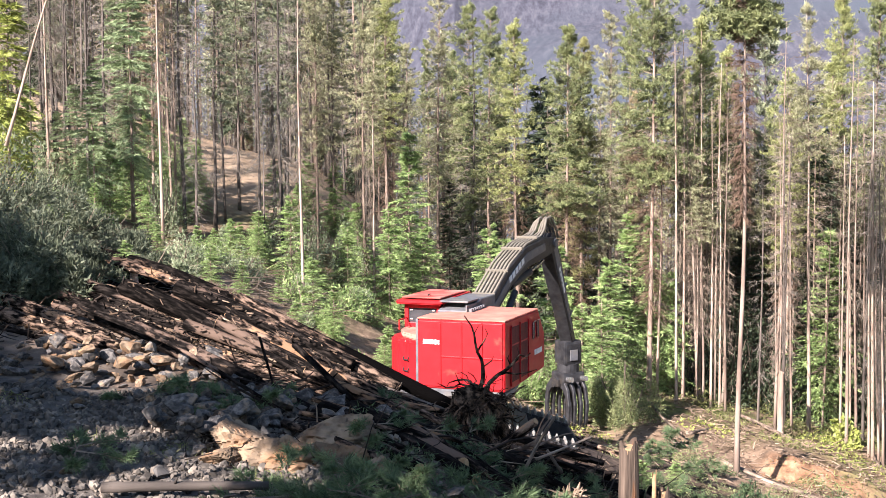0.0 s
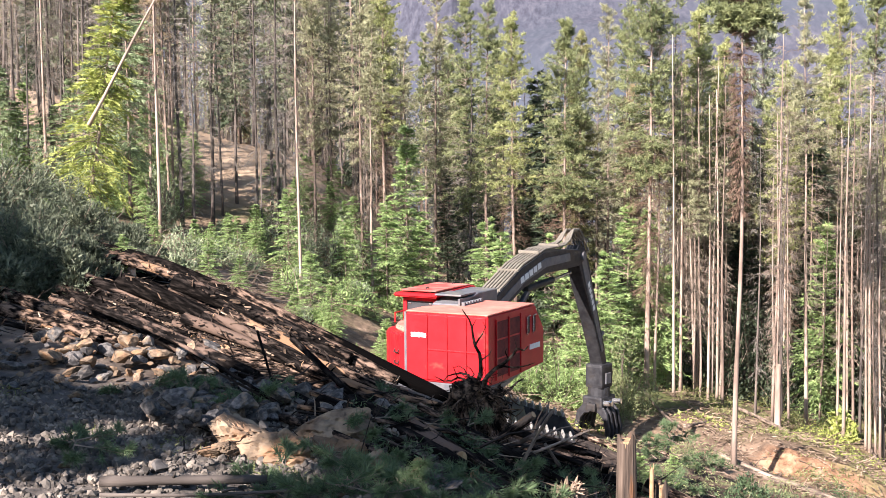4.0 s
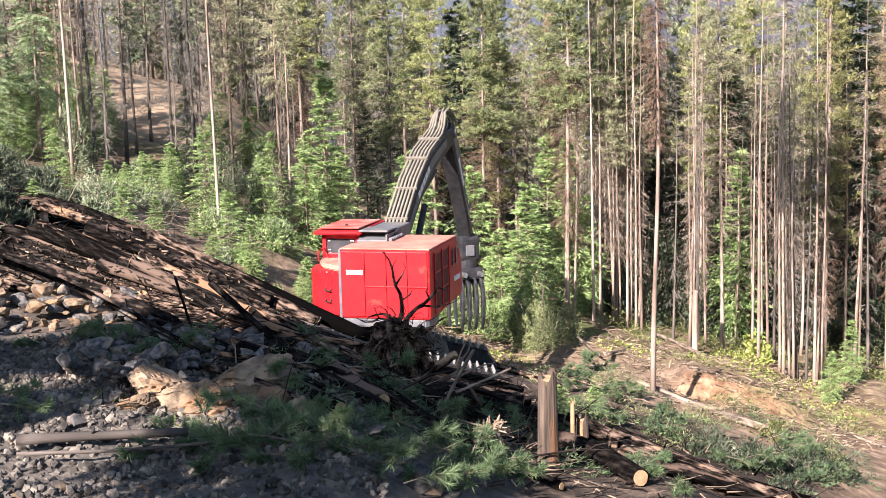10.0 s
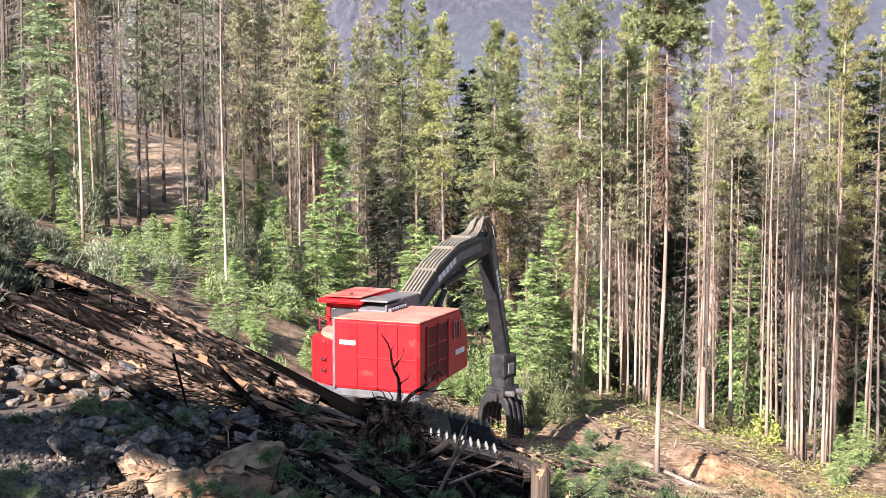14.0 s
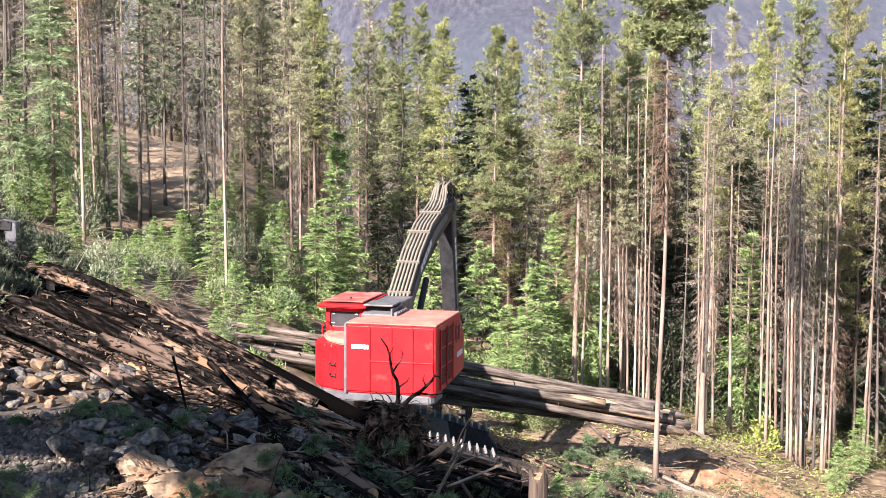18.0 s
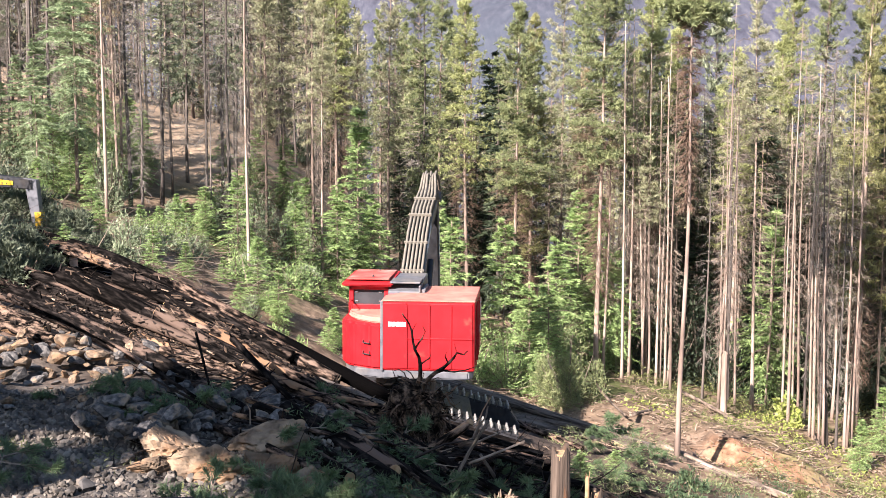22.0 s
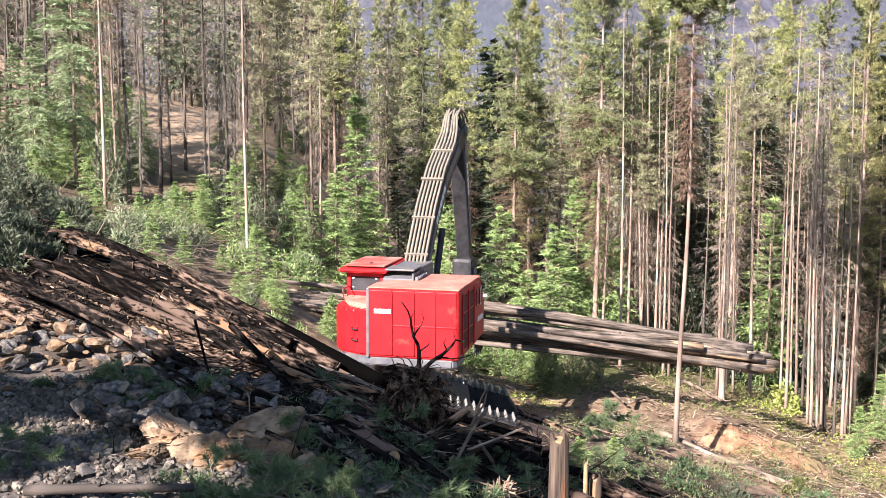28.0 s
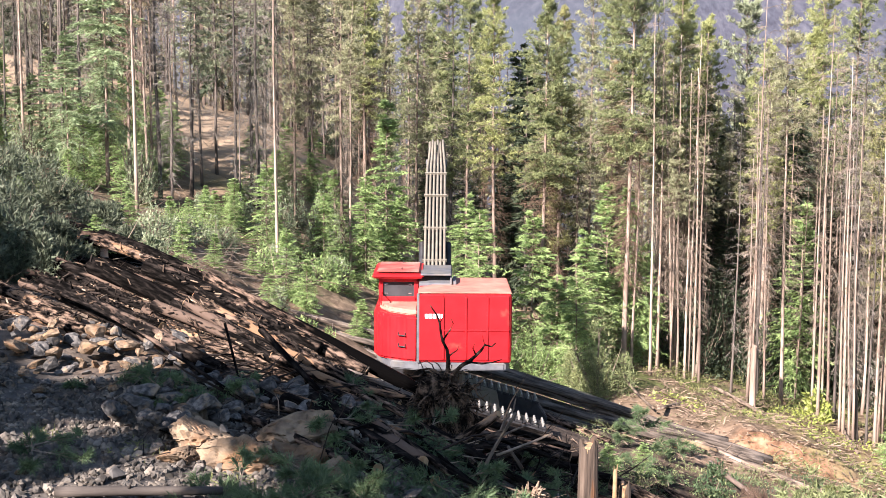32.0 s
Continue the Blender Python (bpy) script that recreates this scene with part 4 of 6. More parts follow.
def make_bunch():
    """The bunch that the grapple lifts: butts to +x, its held point at the origin."""
    bunch = thing("log_bunch", pose(3, 32, 0), "bunch of long grey pine logs held by the grapple", "log bunch")
    rng = random.Random(5)
    spots = [(0, 0), (0.3, 0.02), (-0.3, 0.0), (0.15, 0.26), (-0.15, 0.27), (0.42, 0.24), (-0.44, 0.25), (0.0, 0.5), (0.3, 0.5), (-0.28, 0.52), (0.1, -0.24), (0.52, 0.02), (-0.55, 0.03), (0.2, 0.72), (-0.1, 0.75)]
    for i, (y, z) in enumerate(spots):
        x1, x0 = rng.uniform(6.6, 9.2), -rng.uniform(6.0, 8.2)
        dz, dy = rng.uniform(-0.13, 0.13), rng.uniform(-0.25, 0.25)
        m, length = lay((x1, 0.72 * y + dy, 0.72 * z + dz - 0.3), (x0, 0.72 * y - dy * 0.6, 0.72 * z - dz - 0.3))
        r = rng.uniform(0.10, 0.135)
        ob = link_mesh("log", log_mesh("log", length, r, LOG_GREY, 90 + i, 0.45), bunch)
        ob.matrix_basis = m
        e = link_mesh("sawn_end", end_mesh(r, 90 + i), ob, "pale sawn end")
    return bunch


BUNCH = make_bunch()


# ---- trees ----
def blades(rng, centres, aims, size, width, wild=0.7):
    """Small pointed needle sprays, one at each centre."""
    n = len(centres)
    d = aims + rng.normal(0, wild, (n, 3))
    d /= np.linalg.norm(d, axis=1, keepdims=True) + 1e-9
    s = np.cross(d, rng.normal(0, 1, (n, 3)))
    s /= np.linalg.norm(s, axis=1, keepdims=True) + 1e-9
    ln = size * rng.uniform(0.6, 1.3, (n, 1))
    w = width * rng.uniform(0.6, 1.3, (n, 1))
    v = np.stack([centres + s * w, centres + d * ln, centres - s * w], 1).reshape(-1, 3)
    return v


def limbs_of(rng, H, h0, h1, count, reach, low, high, shape):
    """Start, direction and length of limbs up a trunk."""
    t = np.sort(rng.random(count))
    h = (h0 + (h1 - h0) * t) * H
    az = rng.uniform(0, math.tau, count)
    el = np.radians(low + (high - low) * t + rng.normal(0, 9, count))
    ln = reach * shape(t) * rng.uniform(0.45, 1.2, count) + 0.12
    d = np.stack([np.cos(az) * np.cos(el), np.sin(az) * np.cos(el), np.sin(el)], 1)
    return np.stack([0 * h, 0 * h, h], 1), d, ln


def twig_soup(starts, dirs, lens, r, rng, sag=0.0):
    """Thin three-sided twigs, bent once."""
    vs, fs = [], []
    for s, d, l in zip(starts, dirs, lens):
        a = np.cross(d, (0.3, 0.2, 1.0))
        a /= np.linalg.norm(a) + 1e-9
        b = np.cross(d, a)
        mid = s + d * l * 0.5 + rng.normal(0, 0.05, 3) * l
        tip = s + d * l + np.array((0, 0, -sag * l)) + rng.normal(0, 0.06, 3) * l
        k = len(vs)
        for c, rr in ((s, r), (mid, r * 0.7)):
            for q in range(3):
                an = q * math.tau / 3
                vs.append(c + (a * math.cos(an) + b * math.sin(an)) * rr)
        vs.append(tip)
        for q in range(3):
            p = (q + 1) % 3
            fs += [(k + q, k + p, k + 3 + p, k + 3 + q), (k + 3 + q, k + 3 + p, k + 6)]
    return vs, fs


def spike_soup(starts, dirs, lens, r):
    """Finest twigs: three-sided spikes."""
    n = len(starts)
    a = np.cross(dirs, (0.3, 0.2, 1.0))
    a /= np.linalg.norm(a, axis=1, keepdims=True) + 1e-9
    q = np.cross(dirs, a)
    ring = [starts + (a * math.cos(k * math.tau / 3) + q * math.sin(k * math.tau / 3)) * r for k in range(3)]
    v = np.stack([*ring, starts + dirs * lens[:, None]], 1).reshape(-1, 3).tolist()
    return v, [t for i in range(0, 4 * n, 4) for t in ((i, i + 1, i + 3), (i + 1, i + 2, i + 3), (i + 2, i, i + 3))]


def trunk_mesh(H, r, seed, mat, n=7, sway=0.12):
    rng = random.Random(seed)
    bm = bmesh.new()
    w = [rng.uniform(-sway, sway) for _ in range(6)]
    pts, rad = [], []
    for i in range(13):
        s = i / 12
        pts.append((w[0] * math.sin(s * 3) + w[1] * s * s + 0.25 * w[4] * math.sin(s * 11), w[2] * math.sin(s * 2.4) + w[3] * s * s + 0.25 * w[5] * math.sin(s * 9), s * H - 0.3 * (i == 0)))
        rad.append(r * (1.35 if i == 0 else (1 - 0.86 * s) * rng.uniform(0.93, 1.07)))
    tube(bm, pts, rad, n)
    return mesh_of("trunk", bm, mat, True)


def tagged_stuff(name, me, parent):
    return tagged(link_mesh(name, me, parent), kind="stuff")


def tuft_needles(rng, s, d, ln, tuft, sprays, spray, sag):
    """Pine boughs: brushes of needles that point outwards and up, clustered along the outer limb."""
    k = np.repeat(np.arange(len(s)), tuft)
    f = rng.uniform(0.22, 1.05, len(k))
    side = np.cross(d[k], (0, 0, 1.0))
    c = s[k] + d[k] * (ln[k] * f)[:, None] + side * (rng.normal(0, 0.17, len(k)) * ln[k])[:, None] + rng.normal(0, 0.03, (len(k), 3))
    c[:, 2] -= sag * ln[k] * f * f
    aim = d[k] * 0.5 + np.array((0, 0, 0.45))
    g = np.repeat(np.arange(len(k)), sprays)
    return blades(rng, c[g] + rng.normal(0, 0.035, (len(g), 3)), aim[g], spray[0], spray[1], 0.8)


def frond_needles(rng, s, d, ln, pairs, spray, sag):
    """Fir boughs: flat drooping fronds of side twigs that shorten to the tip."""
    k = np.repeat(np.arange(len(s)), pairs)
    f = np.tile((np.arange(pairs) + 0.5) / pairs, len(s)) ** 0.85
    side = np.cross(d[k], (0, 0, 1.0))
    side /= np.linalg.norm(side, axis=1, keepdims=True) + 1e-9
    hand = np.where(rng.random(len(k)) < 0.5, -1.0, 1.0)[:, None]
    c = s[k] + d[k] * (ln[k] * f)[:, None]
    c[:, 2] -= sag * ln[k] * f * f
    reach = (0.42 * ln[k] * (1.12 - f) + 0.07)[:, None]
    aim = d[k] * 0.7 + side * hand * 0.8 + np.array((0, 0, -0.28)) + rng.normal(0, 0.1, (len(k), 3))
    out = []
    for q in range(4):
        at = c + aim * reach * (0.26 * q)
        out.append(blades(rng, at, aim + side * (0.5 if q % 2 else -0.5), spray[0], spray[1], 0.28))
    return np.concatenate(out)


def make_tree(name, label, seed, H, r, bark, needles, crown=(0.45, 1.0), reach=1.6, limbs=90, sprays=14, spray=(0.23, 0.036), low=-12, high=45,
              shape=lambda t: (1 - t) ** 0.7 * (0.55 + 0.45 * np.minimum(1, t * 5)), dead=0, dead_mat=None, dead_zone=(0.15, 0.6), dead_reach=0.8, sag=0.25, tuft=8, frond=0, gaps=0.0, fine=6, category="tree"):
    rng = np.random.default_rng(seed)
    ob = thing(name, pose(0, 0, 0), label, category, "standing trees")
    link_mesh("trunk", trunk_mesh(H, r * 0.6, seed, bark), ob)
    if limbs:
        s, d, ln = limbs_of(rng, H, crown[0], crown[1], limbs, reach, low, high, shape)
        ln *= 1 + gaps * np.sin(s[:, 2] * 2.3 + seed) * np.cos(s[:, 2] * 0.9 + seed * 2)
        tv, tf = twig_soup(s, d, ln * 0.9, 0.016, rng, sag * 0.5)
        tagged_stuff("bough_wood", soup("bough_wood", tv, tf, TWIG), ob)
        v = frond_needles(rng, s, d, ln, frond, spray, sag) if frond else tuft_needles(rng, s, d, ln, tuft, sprays, spray, sag)
        link_mesh("crown", soup("crown", v.tolist(), np.arange(len(v)).reshape(-1, 3).tolist(), needles), ob)
    if dead:
        s, d, ln = limbs_of(rng, H, dead_zone[0], dead_zone[1], dead, dead_reach, -35, 15, lambda t: 0.6 + 0.4 * t)
        tv, tf = twig_soup(s, d, ln, 0.009, rng, 0.35)
        k = rng.integers(0, dead, dead * fine)
        f = rng.uniform(0.25, 0.95, len(k))
        d2 = d[k] * 0.8 + rng.normal(0, 0.5, (len(k), 3)) - np.array((0, 0, 0.45))
        d2 /= np.linalg.norm(d2, axis=1, keepdims=True)
        tv2, tf2 = spike_soup(s[k] + d[k] * (ln[k] * f)[:, None], d2, ln[k] * rng.uniform(0.25, 0.6, len(k)), 0.0065)
        o = len(tv)
        tagged_stuff("deadwood", soup("deadwood", tv + tv2, tf + [tuple(i + o for i in q) for q in tf2], dead_mat or TWIG), ob)
    return ob


PINE = dict(spray=(0.13, 0.0145), tuft=9, gaps=0.35, sag=0.02, low=-18, high=45, shape=lambda t: (1.03 - t) ** 0.5 * (0.55 + 0.45 * np.minimum(1, t * 4)))
FILL = dict(spray=(0.17, 0.026), tuft=7, gaps=0.35, sag=0.02, low=-18, high=52, shape=lambda t: (1.03 - t) ** 0.55 * (0.55 + 0.45 * np.minimum(1, t * 4)))
PROTO = {
    "pine": make_tree("pine_tree", "tall green lodgepole pine with a bare lower trunk", 1, 15, 0.16, BARK, NEEDLE, (0.42, 1.0), 1.25, 165, 13, dead=120, dead_zone=(0.15, 0.6), **PINE),
    "pine_b": make_tree("pine_tree", "green pine with a ragged crown and dead lower twigs", 2, 14, 0.15, BARK_DARK, NEEDLE, (0.36, 1.0), 1.25, 160, 13, dead=170, dead_zone=(0.1, 0.55), dead_mat=TWIG_GREY, **PINE),
    "dense": make_tree("pine_tree", "dense dark green pine above reddish dead branches", 16, 15, 0.17, BARK, NEEDLE, (0.5, 1.0), 1.5, 240, 18, dead=260, dead_zone=(0.2, 0.58), dead_mat=TWIG_RED, dead_reach=0.95, **PINE),
    "sunny": make_tree("pine_tree", "sunlit yellow-green pine with a pointed crown", 3, 15, 0.17, BARK, NEEDLE_YELLOW, (0.46, 1.0), 1.3, 165, 13, dead=190, dead_zone=(0.2, 0.6), dead_mat=TWIG_RED, **PINE),
    "gold": make_tree("dying_pine", "yellowing pine with browning lower boughs", 17, 15, 0.16, BARK, NEEDLE_GOLD, (0.3, 1.0), 1.25, 200, 12, dead=260, dead_zone=(0.12, 0.5), dead_mat=TWIG_RED, dead_reach=0.7, **PINE),
    "airy": make_tree("thin_pine", "thin-crowned olive pine with dead twigs down the trunk", 18, 15, 0.14, BARK, NEEDLE_AIRY, (0.4, 1.0), 1.15, 130, 10, dead=200, dead_zone=(0.12, 0.75), dead_mat=TWIG, dead_reach=0.75, **PINE),
    "blue": make_tree("spruce_tree", "blue-green spruce with drooping boughs", 4, 13, 0.15, BARK, NEEDLE_BLUE, (0.2, 1.0), 1.75, 210, spray=(0.2, 0.022), frond=22, gaps=0.3, low=-25, high=30, sag=0.3, dead=60),
    "dim": make_tree("shaded_spruce", "spruce coloured dark as the shade of the stand", 19, 12, 0.14, BARK_DARK, NEEDLE_SHADE, (0.08, 1.0), 1.5, 110, spray=(0.28, 0.042), frond=12, gaps=0.3, low=-25, high=30, sag=0.3),
    "brown": make_tree("dying_pine", "half-dead pine with brown needles and twigs", 5, 14, 0.14, BARK, NEEDLE_BROWN, (0.55, 1.0), 0.9, 80, 9, dead=230, dead_zone=(0.2, 0.9), dead_mat=TWIG_RED, dead_reach=0.7, fine=8, **PINE),
    "dead": make_tree("dead_pine", "dead grey pine with bare twigs", 6, 13, 0.14, BARK_DARK, NEEDLE_BROWN, limbs=0, dead=250, dead_zone=(0.1, 0.97), dead_reach=0.85, dead_mat=TWIG_GREY, fine=8),
    "pole": make_tree("bare_pole_tree", "thin pale branchless dead pine", 7, 12.5, 0.10, BARK_PALE, NEEDLE, limbs=0, dead=70, dead_zone=(0.25, 0.98), dead_reach=0.5),
    "pole_b": make_tree("bare_pole_tree", "slender grey dead pine with short twigs", 20, 12.5, 0.085, BARK, NEEDLE, limbs=0, dead=64, dead_zone=(0.15, 0.98), dead_reach=0.5, dead_mat=TWIG),
    "stem": make_tree("bare_pole_tree", "thin dark branchless dead pine", 14, 12.5, 0.10, BARK_DARK, NEEDLE, limbs=0, dead=90, dead_zone=(0.15, 0.98), dead_reach=0.6, dead_mat=TWIG_GREY),
    "slim": make_tree("slim_pine", "slim pale-barked pine with a small high crown", 8, 15, 0.12, BARK_PALE, NEEDLE_AIRY, (0.66, 1.0), 0.9, 90, 10, dead=140, dead_zone=(0.3, 0.75), **PINE),
    "shade": make_tree("shaded_pine", "haze-pale grey-green pine with dense dead branches", 9, 15, 0.15, BARK_DARK, NEEDLE_DARK, (0.42, 1.0), 1.2, 110, 10, dead=220, dead_zone=(0.12, 0.7), dead_mat=TWIG_GREY, **FILL),
    "back": make_tree("pine_tree", "green pine deeper in the stand", 21, 15, 0.15, BARK, NEEDLE, (0.35, 1.0), 1.3, 120, 9, dead=80, dead_zone=(0.1, 0.5), dead_mat=TWIG_GREY, **FILL),
    "back_b": make_tree("thin_pine", "olive pine deeper in the stand", 22, 15, 0.14, BARK_DARK, NEEDLE_AIRY, (0.4, 1.0), 1.2, 110, 9, dead=130, dead_zone=(0.1, 0.7), dead_mat=TWIG, **FILL),
    "umbrella": make_tree("shade_pine", "tall pine with a dense high crown up the bank", 12, 12, 0.16, BARK, NEEDLE, (0.81, 1.0), 1.3, 190, 5, (0.5, 0.2), tuft=18, shape=lambda t: 0.75 + 0.25 * (1 - t)),
    "flat": make_tree("shade_pine", "tall pine with a flat dense top up the bank", 15, 12, 0.16, BARK, NEEDLE, (0.87, 1.0), 1.3, 150, 5, (0.5, 0.2), tuft=18, shape=lambda t: 0.75 + 0.25 * (1 - t)),
    "sparse": make_tree("shade_pine", "tall pine with a thin gappy crown up the bank", 23, 12, 0.16, BARK, NEEDLE, (0.7, 1.0), 1.2, 90, 4, (0.3, 0.09), tuft=10, shape=lambda t: 0.75 + 0.25 * (1 - t)),
    "bushy": make_tree("shade_pine", "dense bushy pine up the bank", 13, 12, 0.16, BARK, NEEDLE, (0.25, 1.0), 1.6, 200, 6, (0.5, 0.18), tuft=17, shape=lambda t: 0.8 + 0.2 * (1 - t)),
    "fir": make_tree("young_fir", "bright green young fir with full boughs", 10, 7, 0.1, BARK, NEEDLE_BRIGHT, (0.05, 1.0), 1.35, 170, spray=(0.16, 0.02), frond=16, gaps=0.2, low=-18, high=40, sag=0.3),
    "fir_b": make_tree("young_fir", "broad green fir with layered boughs", 11, 6, 0.09, BARK, NEEDLE_BRIGHT, (0.03, 1.0), 1.45, 150, spray=(0.17, 0.02), frond=16, gaps=0.2, low=-12, high=30, sag=0.3),
}
BASE = {k: max(v.co.z for v in next(c for c in ob.children if c.name.startswith("trunk")).data.vertices) for k, ob in PROTO.items()}
UNUSED = set(PROTO)


def plant(kind, x, y, height=None, turn=0.0, lean=0.0, sink=0.15):
    s = (height or BASE[kind]) / BASE[kind]
    m = pose(x, y, ground_height(x, y) - sink, lean, lean * 0.6, turn)
    if kind in UNUSED:
        UNUSED.discard(kind)
        c = PROTO[kind]
        c.matrix_basis = m
    else:
        c = copy_thing(PROTO[kind], m)
        c.matrix_basis = m
    c.scale = (s * 0.5 + 0.5 * s ** 0.5,) * 2 + (s,)
    return c


# trees that stand out: kind, x, y, height of the top
WEST = (("dead", -16.9, 46, 15.1), ("stem", -15.7, 44, 14.4), ("dead", -16.3, 47, 15.5), ("shade", -16.8, 50, 15.6), ("dead", -14.9, 46, 14.5), ("blue", -12.2, 40, 9.6), ("blue", -11.5, 42, 13.8), ("blue", -13.6, 47, 12.8), ("brown", -11.6, 45, 15.0), ("dead", -10.2, 44, 15.2), ("dead", -9.3, 42, 11.5),
        ("shade", -9.5, 46, 15.8), ("stem", -9.5, 48, 15.5), ("shade", -9.3, 50, 15.0), ("stem", -7.5, 44, 15.4), ("stem", -7.0, 42, 9.5), ("shade", -7.4, 47, 15.3), ("dead", -6.8, 45, 15.4), ("shade", -7.3, 50, 15.4), ("dead", -7.1, 52, 16.2), ("pole", -9.5, 38, 16.5), ("pole", -4.9, 36.5, 13.4))
MIDDLE = (("airy", -5.7, 47, 13.4), ("airy", -5.6, 52, 13.4), ("airy", -3.8, 46, 13.6), ("sunny", -3.1, 49, 13.8), ("slim", -3.2, 43, 11.2), ("airy", -2.5, 53, 11.4), ("airy", -1.1, 50, 13.5), ("pine", -0.7, 58, 11.5), ("pine_b", 0.2, 48, 12.5), ("pine", 1.0, 51, 12.6),
          ("pine_b", 1.7, 55, 11.5), ("sunny", 2.0, 46, 11.6), ("dim", 3.2, 54, 10.1), ("dim", 3.4, 50, 9.6), ("dense", 3.6, 44, 11.0), ("gold", 4.4, 46, 10.9), ("airy", 5.5, 50, 9.2), ("airy", 6.9, 58, 13.2), ("pine", 7.6, 57, 13.0), ("dense", 6.5, 43, 13.3))
EAST = (("brown", 6.7, 48, 9.0), ("pole", 7.3, 42, 10.5), ("sunny", 8.8, 47, 11.9), ("sunny", 9.4, 52, 10.1), ("pole", 8.7, 43, 8.5), ("pine", 11.8, 60, 12.5), ("sunny", 10.6, 50, 10.9), ("shade", 13.1, 54, 13.7), ("sunny", 12.1, 46, 9.7), ("pine_b", 12.5, 50, 8.6), ("slim", 11.9, 42, 11.5), ("dim", 13.7, 47, 7.0),
        ("sunny", 14.9, 50, 10.4), ("pole", 12.9, 41, 10.4), ("sunny", 16.1, 52, 13.2), ("pine", 15.9, 48, 13.7), ("dead", 15.0, 44, 10.0), ("gold", 15.6, 42, 12.9), ("pine", 18.1, 50, 12.5), ("dim", 19.0, 48, 11.0), ("dim", 17.1, 44, 9.4), ("sunny", 18.6, 45, 12.6), ("pine", 20.5, 47, 12.4), ("brown", 17.9, 42, 10.3), ("sunny", 21.1, 46, 13.2))
YOUNG = (("fir", -2.1, 45, 7.5), ("fir_b", -4.3, 43, 4.2), ("fir", -4.1, 46, 4.9), ("fir_b", -2.7, 43, 4.8), ("fir_b", -1.5, 44, 4.2), ("fir_b", 0.8, 43, 4.2), ("fir_b", 1.3, 41, 3.8), ("fir_b", 3.2, 43, 3.6), ("fir_b", 3.9, 41, 1.6), ("fir_b", 5.1, 42.5, 3.0), ("fir", 5.9, 44, 4.6), ("fir", 6.8, 44, 4.4),
         ("fir", 7.4, 44, 2.4), ("fir_b", 4.5, 40, 1.8), ("fir", 13.3, 45, 3.8), ("fir", 15.4, 39, -1.5), ("fir_b", -5.0, 42, 3.0))
# slender trunks at the edge of the eastern stand
TRUNKS = ((6.8, 43.1), (7.5, 44.3), (7.8, 43.5), (8.3, 43.4), (9.0, 43.9), (9.0, 42.9), (9.2, 42.9), (10.4, 43.1), (10.4, 40.7), (10.5, 40.6), (10.6, 40.6), (11.5, 42.7), (12.8, 41.4), (14.0, 43.4), (13.4, 40.2), (13.5, 40.1), (13.6, 39.8), (13.5, 39.1), (13.7, 39.3), (13.9, 39.0), (14.2, 39.1), (14.5, 39.7), (14.6, 39.6), (16.5, 42.4), (16.5, 41.5), (16.5, 41.1), (17.0, 41.5), (17.7, 41.6), (18.2, 40.8))


